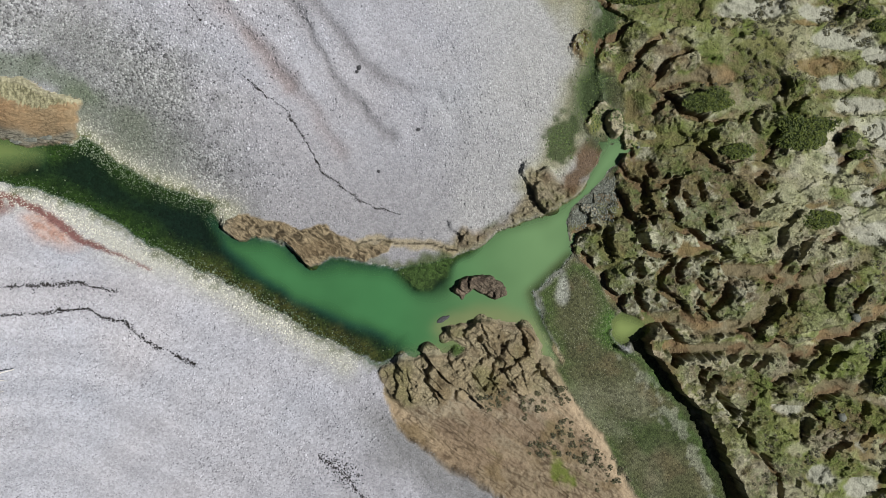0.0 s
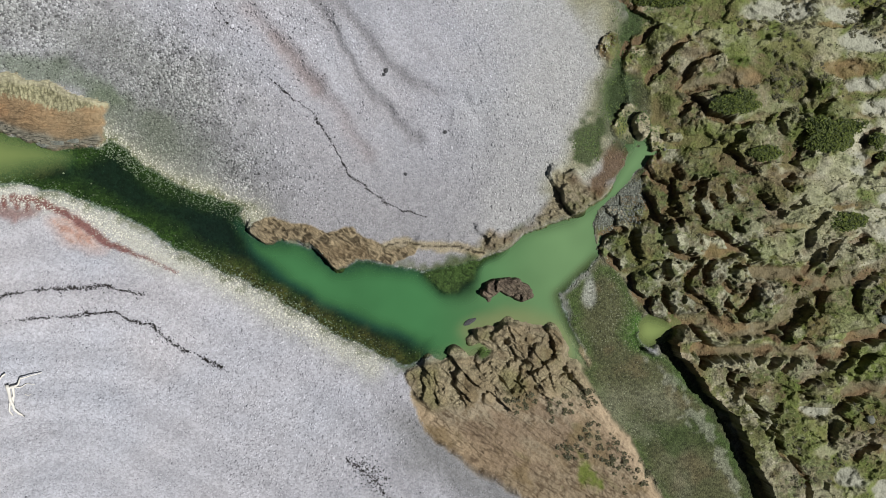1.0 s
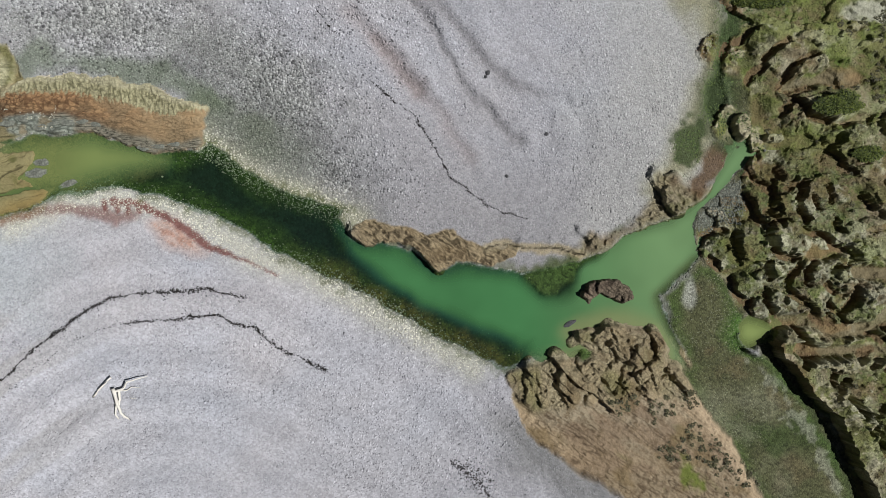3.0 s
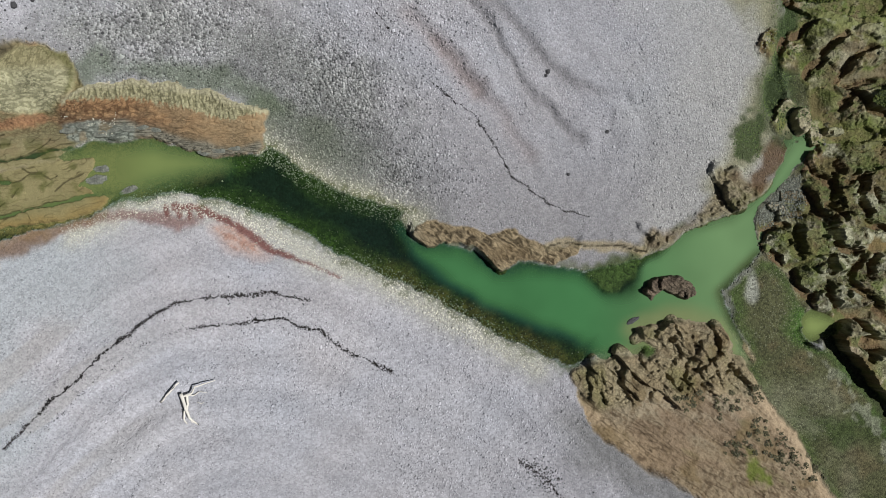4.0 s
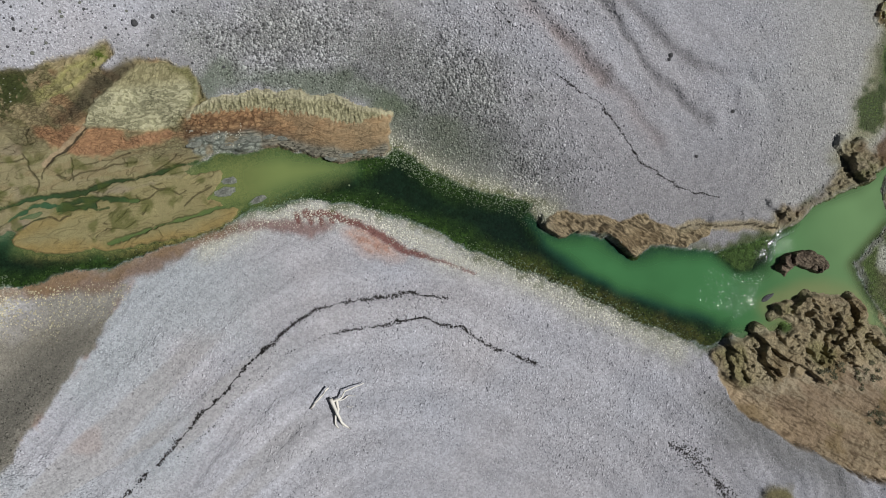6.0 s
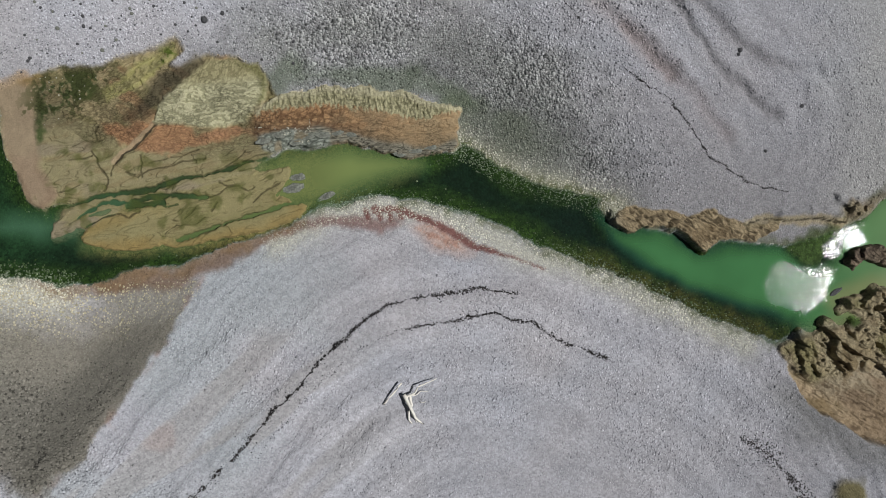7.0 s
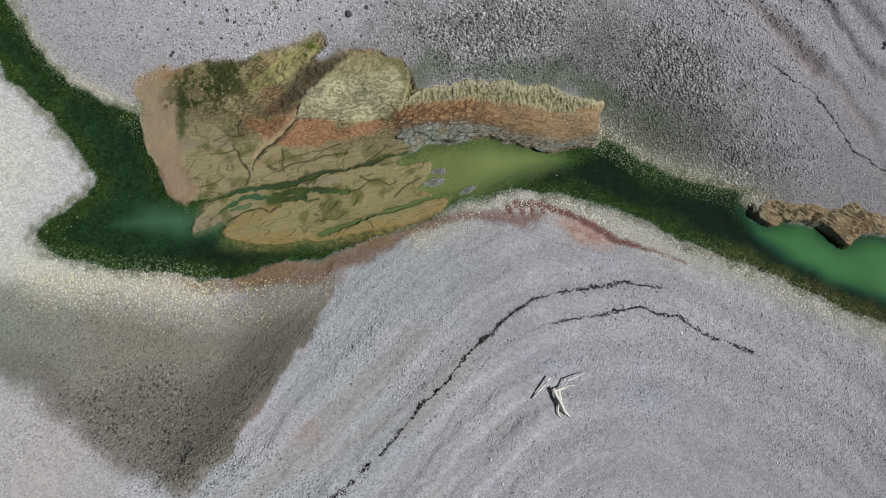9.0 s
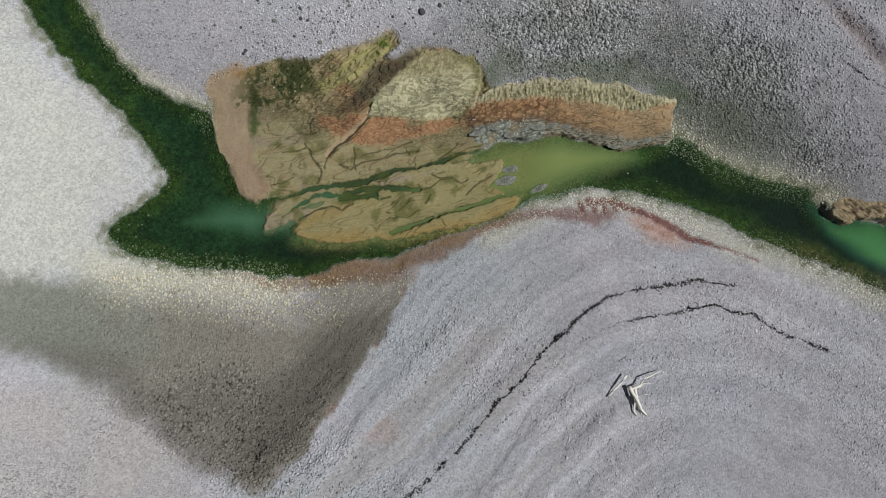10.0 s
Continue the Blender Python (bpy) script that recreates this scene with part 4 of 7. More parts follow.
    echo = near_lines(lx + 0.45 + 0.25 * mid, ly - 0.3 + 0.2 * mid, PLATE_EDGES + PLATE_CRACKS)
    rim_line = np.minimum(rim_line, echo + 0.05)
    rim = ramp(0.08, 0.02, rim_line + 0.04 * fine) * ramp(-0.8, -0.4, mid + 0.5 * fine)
    gut = ramp(0.17, 0.06, inlet_line + 0.1 * fine + 0.1 * mid)
    gut_side = ramp(0.5, 0.12, inlet_line + 0.15 * mid)
    sheets = terraces(fbm(0.30 * x + 0.14 * y, 0.9 * y - 0.2 * x, 0.6, 3, 3) * 0.5 + 0.5, 7, 0.86)
    blend(bar, (0.8 * z_gravel + 0.02) * (1 - low) + (0.10 + 0.06 * np.clip(-g["bar"], -0.4, 2)) * low + 0.02 * mid
          + (1 - plate) * (0.4 * sheets - 0.16 - 0.05 * fold_low * upper))
    paint(bar, (144, 136, 102))
    paint(bar * ramp(0.05, 0.4, fbm(x, y * 1.6, 1.8, 3, 1)), (138, 129, 98), 0.7)
    paint(bar * (1 - plate) * ramp(0.0, 0.35, wrinkle + 0.3 * mid), (134, 120, 88), 0.6)
    # the low folds are darkened to match: shade in the colour
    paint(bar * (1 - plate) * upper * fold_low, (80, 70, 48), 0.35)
    paint(bar * low * ramp(0.2, 0.5, fbm(x * 0.5, y, 1.1, 2, 4)), (132, 120, 108), 0.5)
    paint(plate, (148, 131, 108), 0.95)
    paint(plate * ramp(0.0, 0.5, mid + 0.4 * big), (146, 124, 104), 0.5)
    paint(plate * ramp(-0.45, -0.05, g["plate"] + 0.2 * fine) * ramp(9.0, 5.5, y), (120, 100, 80), 0.6)
    paint(np.maximum(bar, slope) * ramp(11.0, 11.9, y + 0.4 * mid) * ramp(-40.8, -42.2, x), (144, 118, 70), 0.85)
    blend(tongue, 0.0 + 0.02 * mid + 0.36 * sheets - 0.05 * ramp(0.8, 0.1, -g["tongue"]))
    paint(tongue, (140, 132, 94))
    paint(tongue * ramp(0.0, 0.45, fbm(x * 0.6, y, 1.5, 3, 6)), (134, 125, 88), 0.7)
    paint(tongue * ramp(0.9, 0.1, -g["tongue"] + 0.4 * mid) * ramp(4.6, 3.2, y), (142, 120, 70), 0.7)
    paint(tongue * creases(lx, ly, 0.3, 12, 2.6, 7, 0.14) * ramp(0.0, 0.4, mid + big), (96, 86, 56), 0.3)
    flats = np.maximum(bar, tongue) * (1 - plate)
    step_line = ramp(0.04, 0.12, np.abs(sheets * 7 - np.round(sheets * 7)))
    paint(flats * step_line * low, (92, 82, 54), 0.3)
    paint(flats * gut_side * low, (116, 112, 72), 0.45)
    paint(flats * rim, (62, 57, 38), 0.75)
    z = z - 0.05 * rim * flats
    paint(flats * gut, (58, 70, 44), 0.95)
    z = z * (1 - gut * flats) + -0.08 * gut * flats
    paint(np.maximum(flats, plate) * ramp(0.6, 0.2, fbm(x, y, 0.6, 2, 6) * -1 + 0.55) * low * ramp(0.45, 0.2, rim_line), (84, 88, 44), 0.7)
    # the orange silt, and the gully that cuts it
    orange = ramp(0.15, -0.2, g["orange"] + 0.2 * mid + 0.1 * fine)
    paint(orange, (178, 134, 98), 0.85)
    paint(orange * ramp(0.0, 0.4, fbm(x, y, 0.9, 3, 4)), (156, 120, 90), 0.7)
    paint(orange * creases(lx, ly, 0.13, -25, 2.0, 1, 0.3), (92, 66, 48), 0.35)
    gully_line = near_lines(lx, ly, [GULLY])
    # shade along the gully's lower right edge, painted as a near-black line
    gully_shade = near_lines(lx, ly, [[(px + 0.08, py - 0.1) for px, py in GULLY]])
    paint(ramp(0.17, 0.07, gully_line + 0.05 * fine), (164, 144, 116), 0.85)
    paint(ramp(0.09, 0.03, gully_shade + 0.04 * fine), (50, 44, 34), 0.9)
    z = z - 0.12 * ramp(0.2, 0.04, gully_shade)
    # the veined fan
    fan = ramp(0.15, -0.15, g["fan"] + 0.12 * mid)
    veined = ramp(10.9, 10.0, y + 0.3 * mid)
    pits = ramp(-0.12, 0.1, fbm(lx / 1.9, ly, 0.1, 2, 6) + 0.15 * fbm(x, y, 0.9, 2, 3))
    blend(fan, 0.8 * z_gravel + 0.06 + 0.05 * mid + 0.07 * (1 - pits) * veined)
    paint(fan, (176, 168, 128))
    paint(fan * veined, (196, 192, 158), 0.9)
    paint(fan * pits * veined, (84, 86, 56), 0.45)
    paint(fan * (1 - veined) * ramp(0.0, 0.4, mid), (138, 132, 104), 0.7)
    paint(fan * (1 - veined) * creases(lx, ly, 0.14, 60, 2.5, 2, 0.3), (118, 112, 80), 0.6)
    paint(fan * ramp(-0.6, -0.1, g["fan"] + 0.2 * mid) * ramp(-31.6, -30.4, x), (110, 110, 64), 0.75)
    # moss, the yellow-green spur and the dark stones below it
    tuft = fbm(x, y, 0.7, 3, 1) + 0.5 * fbm(x, y, 0.18, 2, 5)
    paint(ramp(0.25, -0.25, g["moss"] + 0.5 * mid + 0.3 * fine) * ramp(-0.3, 0.05, tuft), (62, 78, 40), 0.9)
    paint(ramp(1.3, 0.4, np.abs(g["moss"]) + 0.5 * mid) * slope * ramp(0.05, 0.2, tuft), (70, 76, 40), 0.75)
    spur = ramp(0.2, -0.15, g["spur"] + 0.15 * mid)
    paint(spur, (150, 144, 100), 0.8)
    paint(spur * fold, (80, 78, 48), 0.4)
    paint(spur * ramp(-0.35, -0.05, g["spur"] + 0.2 * mid), (176, 172, 108), 0.5)
    paint(spur * ramp(-35.6, -35.0, x + 0.3 * mid) * ramp(-0.25, 0.1, tuft), (84, 104, 32), 0.9)
    dusky = ramp(0.25, -0.25, g["dark_spur"] + 0.3 * mid)
    paint(dusky, (82, 76, 60), 0.85)
    paint(dusky * ramp(-36.2, -37.2, x), (118, 92, 66), 0.7)
    # the stratified shelf with its pale, dripping top
    soft = 0.07 + 0.5 * ramp(-29.0, -31.5, x)
    shelf = ramp(0, 1, 0.5 - 0.5 * (g["shelf"] + 0.1 * fine) / soft)
    strata = fbm(x * 0.16 + y * 0.05, y * 2.3 - x * 0.1, 1.0, 3, 4)
    edge = np.clip(near_lines(x, y, [SHELF_SCARP], 3.0), 0, 3)
    drip = fbm(lx, ly * 0.45, 0.1, 2, 2)
    top = ramp(1.75, 2.0, edge + 0.28 * drip + 0.12 * mid + 0.25 * ramp(-25.0, -28.0, x))
    ledges = creases(lx, ly, 0.15, -2, 3.2, 6, 0.34)
    blend(shelf, 0.2 + 0.2 * edge + 0.5 * terraces(strata * 0.5 + 0.5, 9) * (1 - top) - 0.08 - 0.07 * ledges * (1 - top) + top * (0.12 + 0.12 * drip))
    paint(shelf, (184, 148, 108))
    paint(shelf * ramp(-0.1, 0.3, strata), (166, 128, 92), 0.6)
    paint(shelf * ramp(0.1, 0.4, fbm(x, y * 1.5, 1.1, 3, 5)), (138, 118, 92), 0.6)
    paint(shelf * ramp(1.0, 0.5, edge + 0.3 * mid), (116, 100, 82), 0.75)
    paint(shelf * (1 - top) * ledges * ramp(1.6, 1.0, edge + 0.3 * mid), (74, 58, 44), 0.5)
    paint(shelf * (1 - top) * creases(lx, ly, 0.2, 50, 2.2, 4, 0.22) * ramp(-24.0, -27.0, x), (102, 74, 54), 0.6)
    paint(shelf * (1 - top) * ramp(-27.0, -21.0, x + mid), (164, 146, 114), 0.6)
    paint(shelf * top, (176, 172, 138), 0.95)
    paint(shelf * top * ramp(0.0, 0.28, -drip + 0.6 * fbm(x, y, 0.11, 2, 3)), (88, 88, 60), 0.55)
    paint(shelf * ramp(-0.38, -0.16, g["shelf"] + 0.1 * mid) * top, (188, 182, 152), 0.85)
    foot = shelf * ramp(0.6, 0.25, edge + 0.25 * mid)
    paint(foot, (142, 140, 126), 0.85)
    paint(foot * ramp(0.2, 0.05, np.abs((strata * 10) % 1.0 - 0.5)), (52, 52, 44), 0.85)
    slaty = ramp(0.1, -0.2, g["slate"] + 0.25 * mid)
    z += slaty * (0.12 * ridges(x * 0.7, y * 1.8, 0.3, 2, 2))
    paint(slaty, (146, 152, 143), 0.9)
    paint(slaty * creases(lx, ly, 0.16, 8, 2.2, 5, 0.32), (60, 66, 56), 0.6)
    paint(slaty * ramp(0.2, 0.45, fbm(x, y, 0.7, 2, 1)), (138, 124, 98), 0.7)
    crackle = np.maximum(crackle, np.maximum.reduce([0.08 * flats, slope * np.clip(0.6 + 1.6 * mid, 0.1, 1), bar * upper * np.clip(0.5 + 1.6 * mid, 0.05, 1), 0.6 * shelf * np.clip(0.7 + mid, 0.2, 1), fan * veined * np.clip(0.7 + 1.4 * mid, 0.2, 1), orange * np.clip(0.6 + 1.2 * mid, 0.1, 1)]) * (1 - plate) * (1 - gut))
    left = np.maximum.reduce([bar, fan, slope, shelf])
    region = np.where((left > 0.5) | (tongue > 0.5), 2, region)
    # tan shelf and tan shore of the north bank
    between = ramp(1.6, 0.8, np.maximum(g["bank"], g["flat"])) * ramp(-4.5, -6.0, y)
    blend(between, 0.12)
    paint(between, (150, 134, 108), 0.9)
    tan = ramp(0.04, -0.06, g["tan_shelf"])
    crackle = np.maximum(crackle, 0.8 * tan)
    bed_u, bed_v = 0.77 * x - 0.64 * y + 0.12 * mid, 0.64 * x + 0.77 * y + 0.12 * fine
    flakes = 0.6 * ridges(0.4 * bed_u, 1.1 * bed_v, 0.26, 1, 5) + 0.4 * ridges(0.5 * bed_u, 1.3 * bed_v, 0.17, 1, 8)
    blend(tan, 0.19 + 0.16 * terraces(fbm(0.4 * bed_u, 1.3 * bed_v, 0.6, 2, 5) * 0.5 + 0.5, 6, 0.85) + 0.12 * flakes + 0.03 * cuesta(x - 0.5 * y, y, 0.5, 6, 0.4) + 0.05 * mid + 0.04 * fine)
    paint(tan, (160, 144, 114))
    # shade between the flakes is painted in, as their relief stays faint
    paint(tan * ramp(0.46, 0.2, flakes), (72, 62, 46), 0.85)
    paint(tan * ramp(-11.0, -12.0, x + 0.4 * mid), (128, 124, 108), 0.7)
    paint(tan * ramp(0.1, 0.6, mid), (128, 110, 82), 0.6)
    crackle = np.maximum(crackle, 0.6 * ramp(0.2, -0.2, g["tan_shore"]))
    shore = ramp(0.3, -0.3, g["tan_shore"] + 0.25 * mid)
    blend(shore, 0.24 + 0.16 * np.clip(mid, -0.3, 1) + 0.28 * ridges(x, y, 0.3, 2, 4) - 0.05)
    paint(shore, (140, 130, 102), 0.9)
    paint(shore * ramp(0.0, 0.5, mid), (112, 92, 72), 0.7)
    paint(shore * ramp(0.1, 0.5, -mid + 0.4 * fine), (96, 98, 58), 0.6)
    ledge_gap = near_lines(wx, wy, [LEDGE_LINE], 0.9)
    paint(ramp(0.3, 0.05, ledge_gap + 0.3 * mid), (158, 146, 116), 0.8)
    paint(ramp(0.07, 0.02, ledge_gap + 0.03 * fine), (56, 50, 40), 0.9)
    z = z - 0.1 * ramp(0.1, 0.03, ledge_gap)
    region = np.where((tan > 0.5) | (shore > 0.5), 3, region)
    # mud bank with its eroded ridges, and the rock islet
    beside = ramp(0.75, 0.3, g["bank"] + 0.15 * mid) * ramp(-3.0, -1.0, x) * ramp(-8.0, -7.0, y)
    z = np.where(beside > 0.5, np.minimum(z, 0.0 - 0.12 * ramp(0.1, 0.5, g["bank"])), z)
    paint(beside, (140, 132, 106), 0.9)
    paint(ramp(2.6, 0.6, g["bank"] + 0.6 * mid) * ramp(0.0, 0.3, d) * (1 - north) * ramp(-7.5, -9.5, y) * ramp(4.0, 2.0, x), (124, 124, 122), 0.7)
    bank = ramp(0.06, -0.15, g["bank"])
    u, w = 0.82 * x - 0.57 * y, 0.57 * x + 0.82 * y
    lift = np.zeros(x.shape)
    for sc in BANK_RIDGES_WEST + BANK_RIDGES_EAST + SHORE_SCARPS:
        px, py = [p[0] for p in sc[1]], [p[1] for p in sc[1]]
        zone = (x > min(px) - 1) & (x < max(px) + 2) & (y > min(py) - 1) & (y < max(py) + 1)
        lift[zone] = np.maximum(lift[zone], scarp_lift(x[zone] * 0.6 + wx[zone] * 0.4, y[zone] * 0.6 + wy[zone] * 0.4, sc, 0.65))
    ridged = ramp(0.3, -0.5, g["ridged"])
    blend(bank, 0.22 + 0.10 * np.clip(-g["bank"], 0, 2) + 0.05 * mid + ridged * (0.95 * terraces(fbm(u * 0.5, w * 1.15, 0.75, 3, 6) * 0.5 + 0.5, 6, 0.93) + 0.04 * ridges(x, y * 1.3, 0.24, 2, 3) + 0.03 * ridges(x, y, 0.12, 1, 5) + 0.26 * cuesta(x + 0.35 * y, y, 0.8, 1, 0.6) + 0.08 * cuesta(x - 0.4 * y, y, 0.45, 4, 0.4) - 0.3) + 0.05 * fine + (1 - ridged) * (0.34 * terraces(fbm(u * 0.35, w * 1.6, 0.9, 3, 2) * 0.5 + 0.5, 6) + 0.06 * ridges(u * 0.9, w * 1.8, 0.22, 2, 1) + 0.03 * cuesta(x + 0.7 * y, y, 0.6, 5, 0.5) - 0.12))
    crackle = np.maximum(crackle, bank * (0.25 + 0.5 * ridged))
    z += lift
    paint(bank, (147, 136, 114))
    paint(bank * ramp(-7.6, -10.5, y + 1.2 * mid + 0.25 * x), (132, 117, 94), 0.8)
    paint(bank * (1 - ridged) * ramp(0.05, 0.35, fbm(u * 0.6, w * 1.4, 2.0, 3, 3)), (126, 108, 88), 0.75)
    paint(bank * (1 - ridged) * ramp(0.1, 0.4, fbm(u * 0.6, w * 1.4, 1.6, 3, 6)), (112, 106, 74), 0.7)
    paint(bank * ridged, (152, 142, 114), 0.85)
    paint(bank * ridged * ramp(0.05, 0.3, fbm(u * 0.6, w, 0.9, 3, 2)), (126, 112, 88), 0.7)
    # hollows between the ridges darkened in the colour, standing in for shade
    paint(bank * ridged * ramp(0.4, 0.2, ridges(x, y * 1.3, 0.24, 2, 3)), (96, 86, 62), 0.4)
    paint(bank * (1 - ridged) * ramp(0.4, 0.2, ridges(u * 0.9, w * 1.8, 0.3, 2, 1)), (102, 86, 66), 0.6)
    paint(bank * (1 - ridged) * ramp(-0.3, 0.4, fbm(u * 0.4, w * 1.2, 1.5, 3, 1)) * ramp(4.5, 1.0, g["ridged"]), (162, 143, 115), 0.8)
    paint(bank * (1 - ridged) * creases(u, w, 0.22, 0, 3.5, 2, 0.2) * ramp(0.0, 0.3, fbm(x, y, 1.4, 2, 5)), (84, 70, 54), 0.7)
    paint(bank * ramp(0.9, 0.2, np.hypot((x - 6.1), (y + 11.6) * 0.7) + 0.8 * mid + 0.5 * fine), (92, 104, 40), 0.9)
    paint(bank * ridged * ramp(0.1, 0.5, fbm(x, y, 1.1, 3, 1)), (132, 130, 92), 0.6)
    paint(ramp(0.05, 0.2, lift) * ramp(0.1, -0.2, g["bank"]), (150, 136, 106), 0.5)
    paint(bank * ramp(0.15, 0.55, mid), (112, 96, 68), 0.7)
    paint(bank * ramp(0.25, 0.6, fbm(x, y, 2.2, 2, 7)) * ridged, (110, 108, 66), 0.6)
    paint(bank * ramp(0.8, 0.3, np.abs(g["bank"]) + 0.3 * mid) * ramp(-6.5, -8.5, y) * ramp(4, 6, x + 0), (178, 158, 130), 0.8)
    region = np.where(bank > 0.5, 4, region)
    isle = ramp(0.22, -0.02, g["island"])
    blend(isle, 0.2 + 0.2 * ridges(x, y, 0.6, 3, 3) + 0.12 * ridges(x, y, 0.2, 2, 6) + 0.3 * cuesta(x, y, 0.6, 3, 0.4))
    paint(isle, (126, 112, 96))
    crackle = np.maximum(crackle, isle)
    paint(isle * ramp(0.0, 0.3, fbm(x, y, 0.25, 2, 3)), (88, 78, 68), 0.7)
    paint(isle * ramp(0.1, 0.4, mid), (120, 110, 94), 0.5)
    region = np.where(isle > 0.5, 5, region)
    # algae flat, creek and marsh floor
    skirt = ramp(1.5, 0.7, g["marsh"] + 0.3 * mid) * ramp(-0.1, 0.2, d) * ramp(-0.2, 0.3, g["bank"]) * ramp(-0.2, 0.3, g["tan_shore"])
    blend(skirt, 0.05 + 0.05 * mid + 0.04 * fine)
    paint(skirt, (78, 78, 56))
    paint(skirt * ramp(0.0, 0.5, mid), (54, 66, 38), 0.8)
    paint(skirt * ramp(0.1, 0.5, -mid + 0.3 * fine), (116, 112, 98), 0.7)
    region = np.where(skirt > 0.5, 6, region)
    flat = ramp(0.15, -0.2, g["flat"])
    blend(flat, 0.05 + 0.05 * np.clip(-g["flat"], 0, 2) + 0.02 * mid)
    paint(flat, (76, 78, 54))
    paint(flat * ramp(0.1, 0.45, fbm(x, y, 2.4, 3, 7)), (52, 66, 34), 0.8)
    paint(flat * ramp(0.15, 0.5, fbm(x + 3, y, 1.6, 3, 2)), (90, 82, 60), 0.6)
    paint(flat * ramp(0.9, 0.0, np.abs(g["flat"]) + 0.5 * mid), (66, 82, 44), 0.8)
    paint(flat * ramp(0.15, 0.7, big + 0.5 * mid) * ramp(-6.5, -8.5, y), (116, 116, 96), 0.6)
    paint(flat * ramp(1.2, 0.5, np.hypot((x - 6.5) / 0.4, (y + 2.1) / 0.9) + 0.8 * mid), (146, 148, 138), 0.8)
    paint(flat * ramp(0.3, 0.1, np.abs(g["cliff"] - 1.3) + 0.5 * fbm(x, y, 0.7, 2, 3) + 0.4 * fine), (136, 138, 122), 0.45)
    paint(flat * ramp(1.3, 0.2, g["cliff"] + 0.4 * mid), (62, 84, 42), 0.7)
    region = np.where(flat > 0.5, 6, region)
    marsh = ramp(0.15, -0.25, g["marsh"])
    gully = np.abs(fbm(x + 0.6 * y, y * 1.3, 2.0, 3, 1))
    step = fbm(x * 0.8, y * 1.2, 1.5, 3, 6) * 2.4
    step = np.floor(step) + ramp(0.86, 1.0, step - np.floor(step))
    inner = ramp(0.2, 2.5, -g["marsh"])
    blend(ramp(0.3, -1.2, g["marsh"]), 0.12 + inner * (0.24 + 0.16 * ramp(0.05, 0.4, gully) + 0.15 * step) + 0.05 * mid + 0.035 * fine + 0.03 * np.clip(-g["marsh"], 0, 9))
    paint(marsh, (114, 115, 74))
    paint(marsh * ramp(0.0, 0.5, mid + 0.5 * fine), (98, 104, 56), 0.8)
    paint(marsh * ramp(0.15, 0.5, -mid + 0.6 * fine), (158, 150, 124), 0.85)
    paint(marsh * ramp(0.2, 0.05, gully + 0.08 * fine), (108, 94, 68), 0.8)
    paint(marsh * ramp(0.3, 0.6, fbm(x, y, 3.0, 3, 2)) * ramp(19, 14, x), (106, 94, 74), 0.6)
    paint(marsh * ramp(0.25, 0.6, fbm(x, y, 5.0, 2, 5) + 0.04 * (x - 20) + 0.4 * mid + 0.3 * fine), (176, 170, 154), 0.75)
    for spots, rgb, amount in ((BARE, (152, 148, 138), 0.9), (GREENS, (82, 94, 44), 0.8), (FLATS, (112, 92, 66), 0.8)):
        for cx, cy, rx, ry in spots:
            paint(marsh * ramp(1.25, 0.75, np.sqrt(((wx - cx) / rx) ** 2 + ((wy - cy) / ry) ** 2) + 0.35 * mid + 0.25 * fine), rgb, amount)
    stream = ramp(0.5, 0.2, near_lines(wx, wy, STREAMS) + 0.12 * fine + 0.3 * fbm(x, y, 1.6, 2, 6))
    z -= 0.12 * stream * marsh
    paint(stream * marsh, (106, 96, 78), 0.8)
    paint(stream * marsh * ramp(0.15, 0.5, fbm(x, y, 1.3, 2, 3)), (128, 103, 74), 0.6)
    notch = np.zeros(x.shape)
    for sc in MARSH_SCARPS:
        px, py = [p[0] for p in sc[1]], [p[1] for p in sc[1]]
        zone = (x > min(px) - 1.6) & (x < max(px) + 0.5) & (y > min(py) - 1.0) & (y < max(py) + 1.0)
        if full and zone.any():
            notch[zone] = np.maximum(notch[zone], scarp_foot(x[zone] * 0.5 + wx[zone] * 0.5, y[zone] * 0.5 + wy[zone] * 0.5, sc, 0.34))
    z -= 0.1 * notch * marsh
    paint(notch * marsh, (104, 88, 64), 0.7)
    paint(ramp(0.2, -0.4, g["wet_cobble"] + 0.3 * mid), (104, 106, 98), 0.9)
    paint(ramp(1.2, 0.6, np.hypot((x - 6.35) / 0.8, (y - 5.5) / 1.3) + 0.8 * mid + 0.4 * fine) * (1 - marsh), (60, 76, 40), 0.85)
    paint(ramp(0.2, -0.4, g["red_mud"] + 0.4 * mid + 0.2 * fine), (98, 77, 54), 0.9)
    creek = ramp(0.9, 0.2, g["creek"] + 0.4 * mid)
    blend(creek * ramp(-0.3, 0.4, d), -0.06 + 0.08 * fine)
    paint(creek, (62, 72, 48), 0.9)
    paint(ramp(1.5, 0.5, g["creek"] + 0.6 * mid) * ramp(-0.1, 0.2, d) * (1 - marsh), (60, 74, 44), 0.85)
    paint(ramp(0.9, 0.1, g["pool"] + 0.4 * mid) * flat, (66, 94, 42), 0.85)
    pool = ramp(0.1, -0.2, g["pool"])
    blend(pool, -0.3)
    paint(pool, (70, 80, 46))
    region = np.where(marsh > 0.5, 7, region)
    region = np.where(pool > 0.5, 1, region)
    mossy = ramp(0.2, -0.3, g["moss_patch"] + 0.3 * mid)
    z += 0.2 * mossy
    paint(mossy, (112, 104, 62), 0.9)
    z += 0.012 * fine
    patch = ramp(0.3, -0.2, g["patch"] + 0.4 * mid)
    z = np.where(patch > 0.5, np.maximum(z, -0.08 + 0.05 * fine), z)
